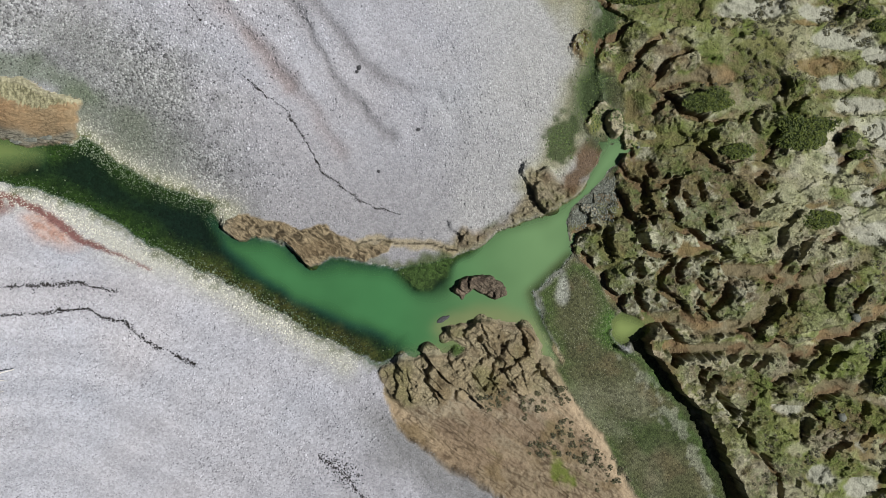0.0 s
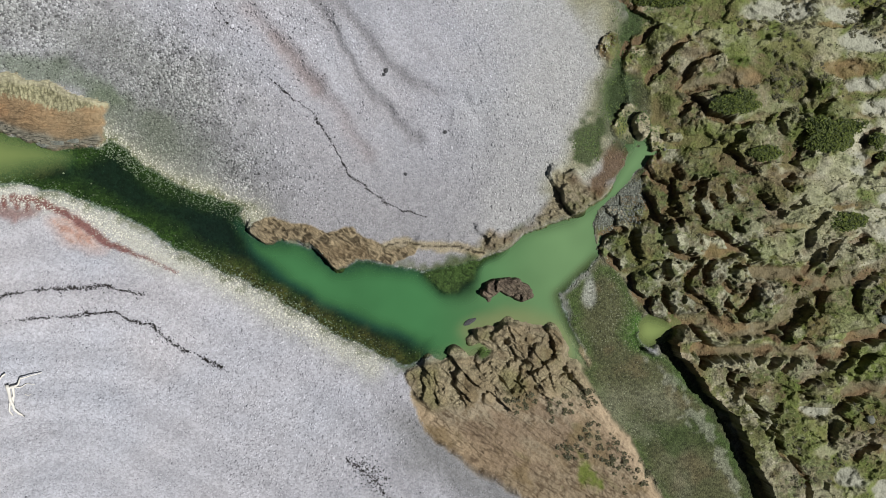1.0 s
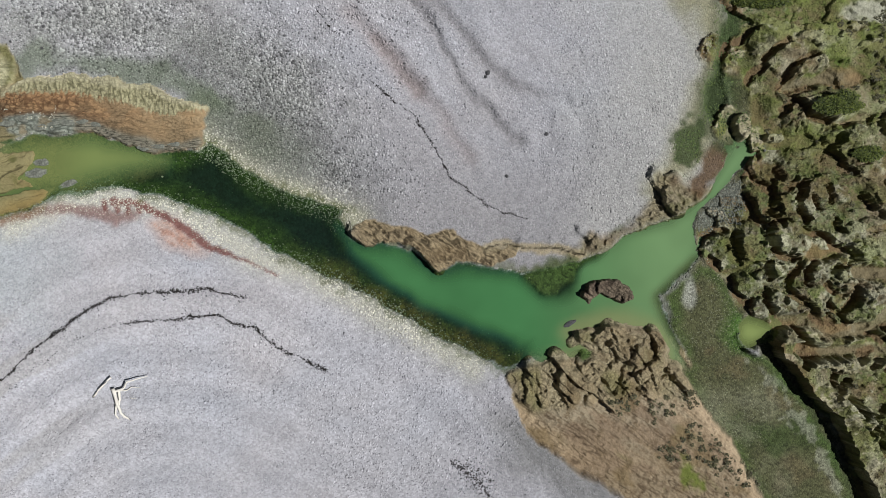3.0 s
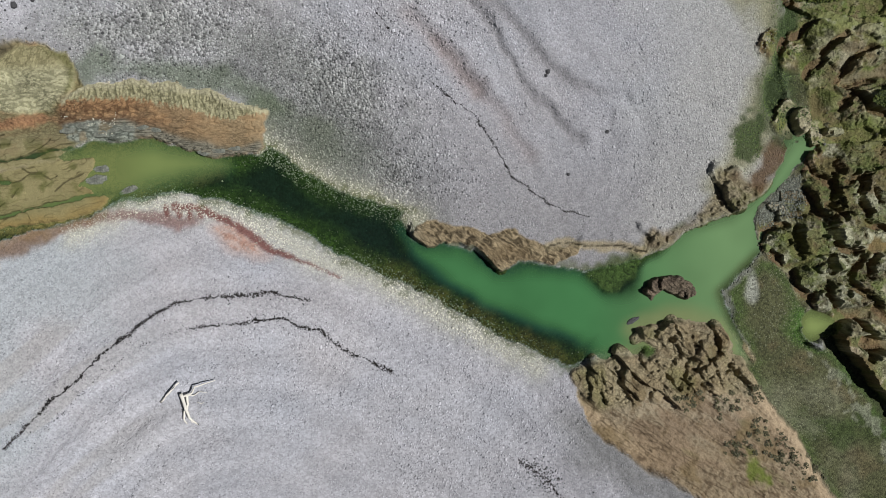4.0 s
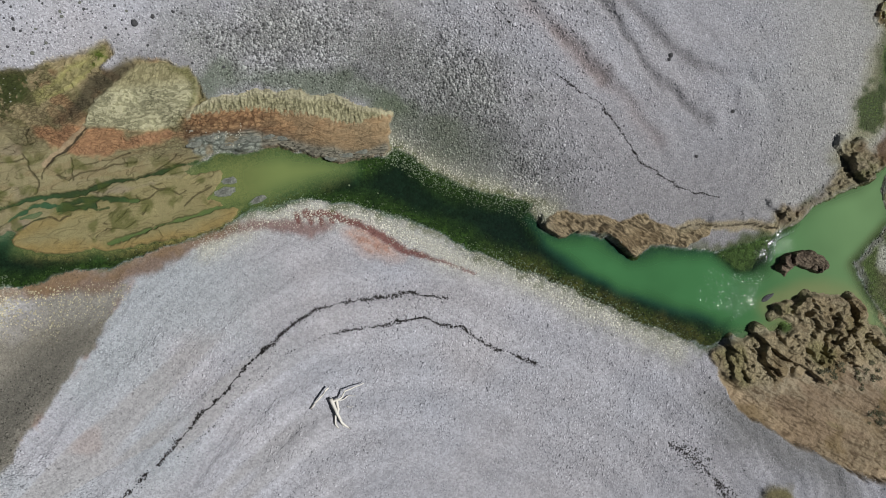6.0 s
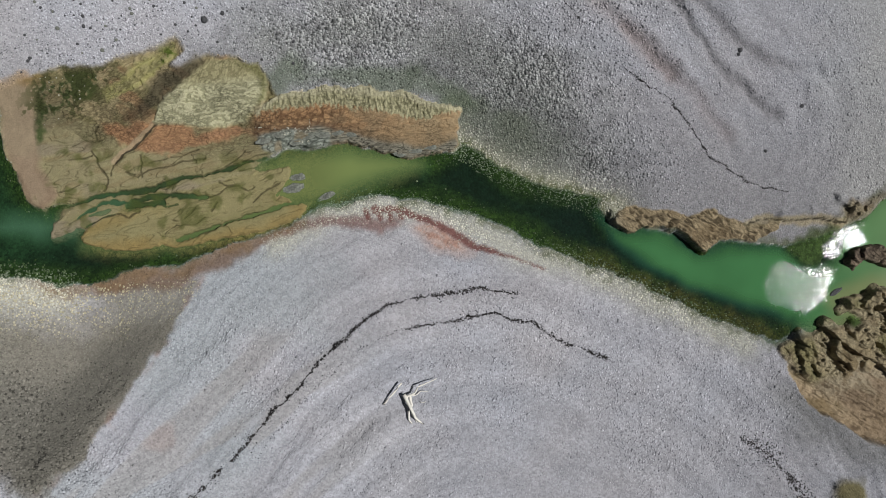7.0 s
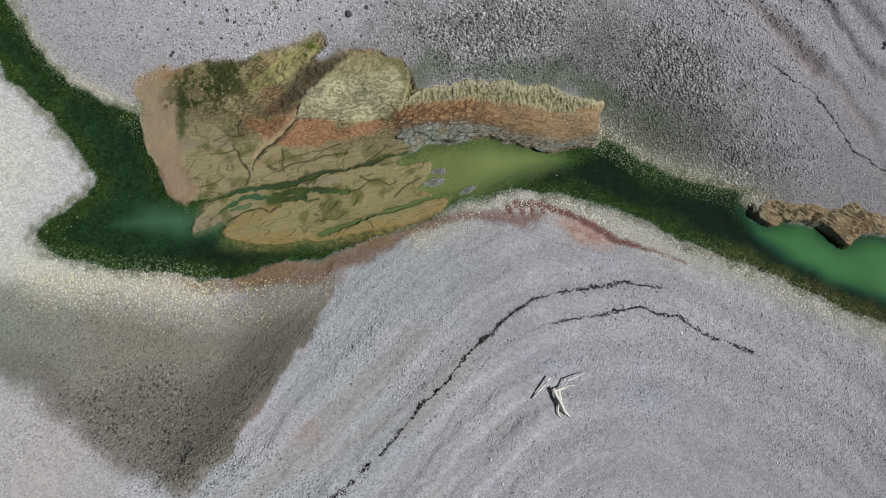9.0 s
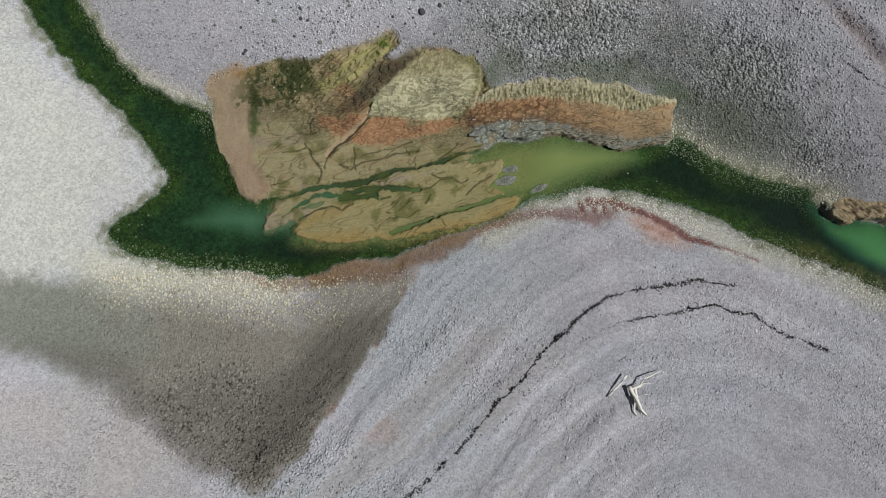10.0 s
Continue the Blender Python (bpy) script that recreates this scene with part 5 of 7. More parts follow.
    paint(patch, (70, 84, 44), 0.8)
    inlet = ramp(1.1, 0.6, np.hypot((x - 1.1) / 1.0, (y + 5.25) / 0.55) + 0.5 * mid) * ramp(-0.05, 0.1, g["bank"])
    z = np.where(inlet > 0.4, np.maximum(z, -0.02 + 0.06 * fine), z)
    paint(inlet, (62, 88, 38), 0.9)
    grey = col.mean(-1, keepdims=True)
    col[region == 2] *= (0.97, 0.975, 0.96)
    dull = np.where((region >= 2) & (region <= 4), 0.03, 0.0)[..., None]
    col = col * (1 - dull) + grey * dull
    return z, np.concatenate([np.clip(col, 0.004, 0.9), np.clip(crackle, 0, 1)[..., None]], -1), region, notch


# ---- materials ----
def material(name):
    m = bpy.data.materials.new(name)
    m.use_nodes = True
    return m, m.node_tree.nodes, m.node_tree.links, m.node_tree.nodes["Principled BSDF"]


def add(nodes, kind, **inputs):
    n = nodes.new(kind)
    for k, v in inputs.items():
        n.inputs[k].default_value = v
    return n


def math_node(nodes, links, op, a, b):
    n = nodes.new("ShaderNodeMath")
    n.operation = op
    for i, v in enumerate((a, b)):
        if isinstance(v, (int, float)):
            n.inputs[i].default_value = v
        else:
            links.new(v, n.inputs[i])
    return n.outputs[0]


def earth_material(name, cell, contrast, relief, rough=0.9, mottle=0.25, grain=40.0, lines=4.0, stretch=(1, 1, 1), crack=0.1, dusty=0.0, deep=0.05, cells=0.0, pebble=1.0, turn=0.0):
    """Loose ground: its tone comes from the sheet, its single stones and grains from cells and noise."""
    m, nodes, links, bsdf = material(name)
    where = nodes.new("ShaderNodeNewGeometry").outputs["Position"]
    tone = nodes.new("ShaderNodeAttribute")
    tone.attribute_name = "tone"
    stones = add(nodes, "ShaderNodeTexVoronoi", Scale=cell, Randomness=1.0)
    links.new(where, stones.inputs["Vector"])
    small = add(nodes, "ShaderNodeTexVoronoi", Scale=cell * 2.3, Randomness=1.0)
    links.new(where, small.inputs["Vector"])
    patch = add(nodes, "ShaderNodeTexNoise", Scale=0.9, Detail=6.0, Roughness=0.65)
    links.new(where, patch.inputs["Vector"])
    dust = add(nodes, "ShaderNodeTexNoise", Scale=grain, Detail=3.0, Roughness=0.7)
    links.new(where, dust.inputs["Vector"])
    grey = nodes.new("ShaderNodeSeparateColor")
    links.new(stones.outputs["Color"], grey.inputs[0])
    v = math_node(nodes, links, "MULTIPLY", math_node(nodes, links, "SUBTRACT", grey.outputs[0], 0.5), contrast)
    grey2 = nodes.new("ShaderNodeSeparateColor")
    links.new(small.outputs["Color"], grey2.inputs[0])
    w = math_node(nodes, links, "MULTIPLY", math_node(nodes, links, "SUBTRACT", grey2.outputs[0], 0.5), contrast * 0.6)
    p = math_node(nodes, links, "MULTIPLY", math_node(nodes, links, "SUBTRACT", patch.outputs["Fac"], 0.5), mottle * 2)
    q = math_node(nodes, links, "MULTIPLY", math_node(nodes, links, "SUBTRACT", dust.outputs["Fac"], 0.5), 0.5)
    s = math_node(nodes, links, "ADD", math_node(nodes, links, "ADD", v, w), math_node(nodes, links, "ADD", p, q))
    s = math_node(nodes, links, "MAXIMUM", math_node(nodes, links, "ADD", s, 1.0), 0.15)
    # cracks and wrinkles, as strong as the sheet's fourth channel says
    bend = add(nodes, "ShaderNodeTexNoise", Scale=1.6, Detail=6.0, Roughness=0.72)
    links.new(where, bend.inputs["Vector"])
    shift = nodes.new("ShaderNodeVectorMath")
    shift.operation = "SCALE"
    shift.inputs["Scale"].default_value = 0.3
    links.new(bend.outputs["Color"], shift.inputs[0])
    moved = nodes.new("ShaderNodeVectorMath")
    links.new(where, moved.inputs[0])
    links.new(shift.outputs[0], moved.inputs[1])
    mapped = nodes.new("ShaderNodeMapping")
    mapped.inputs["Scale"].default_value = stretch
    lie = nodes.new("ShaderNodeVectorRotate")
    lie.rotation_type = "Z_AXIS"
    lie.inputs["Angle"].default_value = math.radians(turn)
    links.new(moved.outputs[0], lie.inputs["Vector"])
    links.new(lie.outputs[0], mapped.inputs["Vector"])
    open_line = nodes.new("ShaderNodeMapRange")
    if cells:                    # a net of cracks round uneven cells, a finer one inside the coarse
        net = add(nodes, "ShaderNodeTexVoronoi", Scale=lines, Randomness=1.0)
        net.feature = "DISTANCE_TO_EDGE"
        links.new(mapped.outputs[0], net.inputs["Vector"])
        finer = add(nodes, "ShaderNodeTexVoronoi", Scale=lines * 2.6, Randomness=1.0)
        finer.feature = "DISTANCE_TO_EDGE"
        links.new(mapped.outputs[0], finer.inputs["Vector"])
        wide = math_node(nodes, links, "MULTIPLY", patch.outputs["Fac"], cells)
        ratio = math_node(nodes, links, "DIVIDE", math_node(nodes, links, "MINIMUM", net.outputs["Distance"], math_node(nodes, links, "ADD", math_node(nodes, links, "MULTIPLY", finer.outputs["Distance"], 1.2), 0.03)), wide)
        open_line.inputs["From Min"].default_value, open_line.inputs["From Max"].default_value = 0.25, 1.3
        links.new(ratio, open_line.inputs["Value"])
    else:
        net = add(nodes, "ShaderNodeTexNoise", Scale=lines, Detail=3.0, Roughness=0.55)
        links.new(mapped.outputs[0], net.inputs["Vector"])
        open_line.inputs["From Min"].default_value, open_line.inputs["From Max"].default_value = 0.01, 0.09
        links.new(math_node(nodes, links, "ABSOLUTE", math_node(nodes, links, "SUBTRACT", net.outputs["Fac"], 0.5), 0.0), open_line.inputs["Value"])
    gap = math_node(nodes, links, "MULTIPLY", math_node(nodes, links, "SUBTRACT", 1.0, open_line.outputs[0]), tone.outputs["Alpha"])
    s = math_node(nodes, links, "MULTIPLY", s, math_node(nodes, links, "SUBTRACT", 1.12, math_node(nodes, links, "MULTIPLY", gap, crack)))
    mul = nodes.new("ShaderNodeVectorMath")
    mul.operation = "SCALE"
    links.new(tone.outputs["Color"], mul.inputs[0])
    links.new(s, mul.inputs["Scale"])
    links.new(mul.outputs[0], bsdf.inputs["Base Color"])
    bsdf.inputs["Roughness"].default_value = rough
    bsdf.inputs["Specular IOR Level"].default_value = 0.2
    h = math_node(nodes, links, "ADD", math_node(nodes, links, "MULTIPLY", stones.outputs["Distance"], -pebble),
                  math_node(nodes, links, "MULTIPLY", dust.outputs["Fac"], 0.5))
    h = math_node(nodes, links, "SUBTRACT", h, math_node(nodes, links, "MULTIPLY", gap, 0.2 + crack))
    bsdf.inputs["Diffuse Roughness"].default_value = dusty
    bump = add(nodes, "ShaderNodeBump", Strength=relief, Distance=deep)
    links.new(h, bump.inputs["Height"])
    links.new(bump.outputs[0], bsdf.inputs["Normal"])
    return m


GRAVEL = earth_material("gravel", 9.5, 0.34, 1.0, mottle=0.07, dusty=1.0, deep=0.036)
BED = earth_material("algae_bed", 7.0, 0.9, 0.8, mottle=0.5)
SILT = earth_material("silt", 9.0, 0.12, 0.9, mottle=0.22, grain=20.0, lines=6.2, stretch=(0.55, 1.25, 0.3), crack=0.52, cells=0.15, deep=0.09, pebble=0.1)
ROCK = earth_material("tan_rock", 9.0, 0.15, 0.9, mottle=0.3, grain=18.0, lines=3.0, stretch=(0.5, 1.7, 0.3), crack=0.5, cells=0.2, deep=0.07, pebble=0.15, turn=40.0)
MUD = earth_material("dried_mud", 9.0, 0.14, 0.9, mottle=0.35, grain=20.0, lines=2.6, stretch=(1, 1, 0.3), crack=0.45, cells=0.2, deep=0.06, pebble=0.15)
FLAT = earth_material("algae_stones", 10.0, 0.8, 0.9, mottle=0.4)
TURF = earth_material("marsh_turf", 8.0, 0.22, 0.8, mottle=0.4, grain=9.0, lines=2.4, stretch=(0.8, 1.2, 0.4), crack=0.34, cells=0.25)


def stone_material():
    m, nodes, links, bsdf = material("stone")
    tone = nodes.new("ShaderNodeAttribute")
    tone.attribute_name = "tone"
    rnd = nodes.new("ShaderNodeNewGeometry").outputs["Random Per Island"]
    noise_tex = add(nodes, "ShaderNodeTexNoise", Scale=30.0, Detail=3.0)
    s = math_node(nodes, links, "ADD", math_node(nodes, links, "MULTIPLY", rnd, 0.64), 0.7)
    s = math_node(nodes, links, "MULTIPLY", s, math_node(nodes, links, "ADD", math_node(nodes, links, "MULTIPLY", noise_tex.outputs["Fac"], 0.4), 0.8))
    mul = nodes.new("ShaderNodeVectorMath")
    mul.operation = "SCALE"
    links.new(tone.outputs["Color"], mul.inputs[0])
    links.new(s, mul.inputs["Scale"])
    links.new(mul.outputs[0], bsdf.inputs["Base Color"])
    bsdf.inputs["Roughness"].default_value = 0.8
    bsdf.inputs["Diffuse Roughness"].default_value = 1.0
    bsdf.inputs["Specular IOR Level"].default_value = 0.25
    return m


STONE = stone_material()


def plain_material(name, low, high, scale, rough=0.85, relief=0.4, stretch=(1, 1, 1)):
    m, nodes, links, bsdf = material(name)
    co = nodes.new("ShaderNodeTexCoord")
    mapping = nodes.new("ShaderNodeMapping")
    mapping.inputs["Scale"].default_value = stretch
    links.new(co.outputs["Object"], mapping.inputs["Vector"])
    tex = add(nodes, "ShaderNodeTexNoise", Scale=scale, Detail=6.0, Roughness=0.65)
    links.new(mapping.outputs[0], tex.inputs["Vector"])
    rmp = nodes.new("ShaderNodeValToRGB")
    rmp.color_ramp.elements[0].position, rmp.color_ramp.elements[1].position = 0.3, 0.7
    rmp.color_ramp.elements[0].color = (*linear(*low), 1)
    rmp.color_ramp.elements[1].color = (*linear(*high), 1)
    links.new(tex.outputs["Fac"], rmp.inputs["Fac"])
    links.new(rmp.outputs["Color"], bsdf.inputs["Base Color"])
    bsdf.inputs["Roughness"].default_value = rough
    bsdf.inputs["Specular IOR Level"].default_value = 0.3
    bump = add(nodes, "ShaderNodeBump", Strength=relief, Distance=0.03)
    links.new(tex.outputs["Fac"], bump.inputs["Height"])
    links.new(bump.outputs[0], bsdf.inputs["Normal"])
    return m


def leaf_material(name, low, high):
    m, nodes, links, bsdf = material(name)
    rnd = nodes.new("ShaderNodeNewGeometry").outputs["Random Per Island"]
    rmp = nodes.new("ShaderNodeValToRGB")
    rmp.color_ramp.elements[0].color = (*linear(*low), 1)
    rmp.color_ramp.elements[1].color = (*linear(*high), 1)
    links.new(rnd, rmp.inputs["Fac"])
    links.new(rmp.outputs["Color"], bsdf.inputs["Base Color"])
    bsdf.inputs["Roughness"].default_value = 0.7
    return m


SLATE = plain_material("slate", (84, 87, 80), (142, 145, 134), 9.0, 0.8, 0.9)
DARK_STONE = plain_material("dark_stone", (52, 52, 54), (92, 92, 94), 7.0, 0.8, 0.6)
BLEACHED = plain_material("bleached_wood", (214, 209, 198), (246, 243, 234), 9.0, 0.8, 0.5, (1, 1, 6))
WEED = plain_material("dry_seaweed", (20, 18, 18), (46, 42, 40), 14.0, 0.8, 0.6)
LEAF_DARK = leaf_material("dark_cushion_leaf", (36, 50, 12), (96, 108, 34))
LEAF_GREEN = leaf_material("green_weed", (46, 66, 32), (104, 124, 62))
LEAF_DUSKY = leaf_material("dusky_cushion_leaf", (50, 49, 32), (92, 90, 60))
LEAF_OLIVE = leaf_material("olive_tuft", (96, 102, 48), (190, 184, 140))


def water_material():
    m, nodes, links, bsdf = material("silty_water")
    nodes.remove(bsdf)
    tone = nodes.new("ShaderNodeAttribute")
    tone.attribute_name = "tone"
    where = nodes.new("ShaderNodeNewGeometry").outputs["Position"]
    facet = add(nodes, "ShaderNodeTexVoronoi", Scale=46.0, Randomness=1.0)
    links.new(where, facet.inputs["Vector"])
    breeze = nodes.new("ShaderNodeAttribute")
    breeze.attribute_name = "breeze"
    # ruffled water: every wavelet leans its own way by a few degrees
    lean = nodes.new("ShaderNodeVectorMath")
    lean.operation = "SUBTRACT"
    links.new(facet.outputs["Color"], lean.inputs[0])
    lean.inputs[1].default_value = (0.5, 0.5, 0.5)
    sized = nodes.new("ShaderNodeVectorMath")
    sized.operation = "SCALE"
    links.new(lean.outputs[0], sized.inputs[0])
    pick = nodes.new("ShaderNodeSeparateColor")
    links.new(facet.outputs["Color"], pick.inputs[0])
    steep = math_node(nodes, links, "MULTIPLY", math_node(nodes, links, "POWER", pick.outputs[2], 3.0), 0.22)
    steep = math_node(nodes, links, "ADD", steep, 0.09)
    links.new(math_node(nodes, links, "MULTIPLY", breeze.outputs["Fac"], steep), sized.inputs["Scale"])
    tilted = nodes.new("ShaderNodeVectorMath")
    tilted.inputs[1].default_value = (0, 0, 1)
    links.new(sized.outputs[0], tilted.inputs[0])
    bump = nodes.new("ShaderNodeVectorMath")
    bump.operation = "NORMALIZE"
    links.new(tilted.outputs[0], bump.inputs[0])
    clear = nodes.new("ShaderNodeBsdfTransparent")
    clear.inputs["Color"].default_value = (0.86, 0.92, 0.88, 1)
    cloud = nodes.new("ShaderNodeBsdfDiffuse")
    links.new(tone.outputs["Color"], cloud.inputs["Color"])
    body = nodes.new("ShaderNodeMixShader")
    links.new(tone.outputs["Alpha"], body.inputs[0])
    links.new(clear.outputs[0], body.inputs[1])
    links.new(cloud.outputs[0], body.inputs[2])
    gloss = nodes.new("ShaderNodeBsdfGlossy")
    links.new(math_node(nodes, links, "ADD", math_node(nodes, links, "MULTIPLY", breeze.outputs["Fac"], 0.05), 0.02), gloss.inputs["Roughness"])
    links.new(bump.outputs[0], gloss.inputs["Normal"])
    fresnel = add(nodes, "ShaderNodeFresnel", IOR=1.33)
    links.new(bump.outputs[0], fresnel.inputs["Normal"])
    out = nodes.new("ShaderNodeMixShader")
    links.new(fresnel.outputs[0], out.inputs[0])
    links.new(body.outputs[0], out.inputs[1])
    links.new(gloss.outputs[0], out.inputs[2])
    links.new(out.outputs[0], nodes["Material Output"].inputs["Surface"])
    return m


WATER = water_material()


# ---- mesh tools ----
def mesh_object(name, verts, faces, mat, tones=None, parent=None, smooth=True):
    """One mesh object from arrays: verts (n, 3), faces (m, 3 or 4), tones (n, 3 or 4) as the colour layer."""
    me = bpy.data.meshes.new(name)
    verts, faces = np.asarray(verts, np.float32), np.asarray(faces, np.int32)
    me.vertices.add(len(verts))
    me.vertices.foreach_set("co", verts.ravel())
    n, k = faces.shape
    me.loops.add(n * k)
    me.loops.foreach_set("vertex_index", faces.ravel())
    me.polygons.add(n)
    me.polygons.foreach_set("loop_start", np.arange(0, n * k, k, dtype=np.int32))
    me.polygons.foreach_set("loop_total", np.full(n, k, np.int32))
    me.update(calc_edges=True)
    if smooth:
        me.polygons.foreach_set("use_smooth", np.ones(n, bool))
    if tones is not None:
        rgba = np.ones((len(verts), 4), np.float32)
        rgba[:, 3] = 0.0
        rgba[:, :tones.shape[1]] = tones
        layer = me.color_attributes.new("tone", "FLOAT_COLOR", "POINT")
        layer.data.foreach_set("color", rgba.ravel())
    me.materials.append(mat)
    me.validate()
    ob = new(name, me)
    if parent:
        ob.parent = parent
    return ob


def grid_faces(nx, ny):
    i, j = np.meshgrid(np.arange(nx - 1), np.arange(ny - 1), indexing="ij")
    a = i * ny + j
    return np.stack([a, a + ny, a + ny + 1, a + 1], -1).reshape(-1, 4)


def cut_faces(verts, faces, keep, tones=None):
    faces = faces[keep]
    used, inv = np.unique(faces, return_inverse=True)
    return verts[used], inv.reshape(faces.shape), (tones[used] if tones is not None else None)


# ---- the ground: one sheet, fine under the flight, coarse out to the horizon ----
STEP, NEAR, JOIN = 0.092, 0.08, -13.0
MARSH_BOX = (6.2, 25.2, -14.6, 14.6)   # where the marsh has a lattice of its own
far = np.array([3.0, 8.0, 18.0, 40.0, 90.0, 220.0, 600.0, 1600.0])
gx = np.concatenate([X0 + 1 - far[::-1], np.arange(X0 + 1, JOIN, STEP), np.arange(JOIN, X1 - 1, NEAR), X1 - 1 + far])
gy = np.concatenate([Y0 + 1 - far[::-1], np.arange(Y0 + 1, Y1 - 1, STEP), Y1 - 1 + far])
GX, GY = np.meshgrid(gx, gy, indexing="ij")
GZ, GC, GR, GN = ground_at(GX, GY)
away = np.maximum.reduce([X0 + 1 - GX, GX - X1 + 1, Y0 + 1 - GY, GY - Y1 + 1, np.zeros(GX.shape)])
GZ = np.where(away > 0, np.where(GZ < 0.3, GZ + 0.9 * ramp(0, 30, away), GZ), GZ)
boxed = (GX > MARSH_BOX[0] + 0.1) & (GX < MARSH_BOX[1] - 0.1) & (GY > MARSH_BOX[2] + 0.1) & (GY < MARSH_BOX[3] - 0.1)
FINE = ((GR >= 2) & (GR <= 5)) | ((GR == 7) & boxed)
inner = FINE.copy()
for k in range(2):               # keep a rim of the sheet under the edges of the finer pieces
    inner[1:-1, 1:-1] &= inner[:-2, 1:-1] & inner[2:, 1:-1] & inner[1:-1, :-2] & inner[1:-1, 2:]
verts = np.stack([GX, GY, GZ - np.where(GR == 7, 0.45, 0.15) * inner - 0.012 * FINE], -1).reshape(-1, 3)
tones = GC.reshape(-1, 4)
GC = GC[..., :3]
faces = grid_faces(len(gx), len(gy))
part_of = GR.reshape(-1)[faces[:, 0]]
away_face = away.reshape(-1)[faces].max(1) > 0
part_of = np.where(away_face & (part_of != 7), 0, part_of)
part_of = np.where(FINE.reshape(-1)[faces[:, 0]], 0, part_of)
for index, name, mat, label in (
        (0, "ground", GRAVEL, "grey shingle of a dry gravel bar"),
        (1, "riverbed", BED, "dark green algae-covered stony riverbed under water"),
        (6, "algae_flat", FLAT, "olive algae-covered stony flat"),
        (7, "marsh_ground", TURF, "olive turf of the marsh beyond its eroded part")):
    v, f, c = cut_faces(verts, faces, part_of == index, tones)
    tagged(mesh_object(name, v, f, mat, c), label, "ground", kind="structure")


def fine_sheet(index, name, mat, label, category, kind, x0, x1, y0, y1, step=0.035):
    """A worn piece of the bank on a closer lattice, lying on the sheet."""
    fx, fy = np.arange(x0, x1, step), np.arange(y0, y1, step)
    x, y = np.meshgrid(fx, fy, indexing="ij")
    z, tone, reg, _ = ground_at(x, y)
    f = grid_faces(len(fx), len(fy))
    v, f, c = cut_faces(np.stack([x, y, z], -1).reshape(-1, 3), f, (reg.reshape(-1)[f] == index).any(1), tone.reshape(-1, 4))
    return tagged(mesh_object(name, v, f, mat, c, smooth=False), label, category, kind=kind)


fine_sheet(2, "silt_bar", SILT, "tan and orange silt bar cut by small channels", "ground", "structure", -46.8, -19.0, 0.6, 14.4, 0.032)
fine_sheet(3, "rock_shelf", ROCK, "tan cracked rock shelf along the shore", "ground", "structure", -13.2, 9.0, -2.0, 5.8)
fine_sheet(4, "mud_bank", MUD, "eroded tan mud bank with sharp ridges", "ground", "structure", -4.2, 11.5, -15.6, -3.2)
fine_sheet(5, "rock_islet", ROCK, "small brown rock islet in the green water", "rock", "", 0.0, 4.2, -3.4, -0.6, 0.03)


def height_at(x, y):
    """Height and tone of the built sheet at points inside its fine part."""
    i = np.clip(np.searchsorted(gx, x) - 1, 0, len(gx) - 2)
    j = np.clip(np.searchsorted(gy, y) - 1, 0, len(gy) - 2)
    u, v = (x - gx[i]) / (gx[i + 1] - gx[i]), (y - gy[j]) / (gy[j + 1] - gy[j])
    z = (GZ[i, j] * (1 - u) + GZ[i + 1, j] * u) * (1 - v) + (GZ[i, j + 1] * (1 - u) + GZ[i + 1, j + 1] * u) * v
    return z, GC[i, j]


def ground_z(x, y):
    return float(height_at(np.array([x]), np.array([y]))[0][0])


# ---- water ----
# patches ruffled by the air: centre and half widths
BREEZE = [(-2.2, -3.3, 2.3, 1.5), (1.1, -0.7, 1.2, 1.1), (-0.0, -1.4, 0.6, 0.6)]


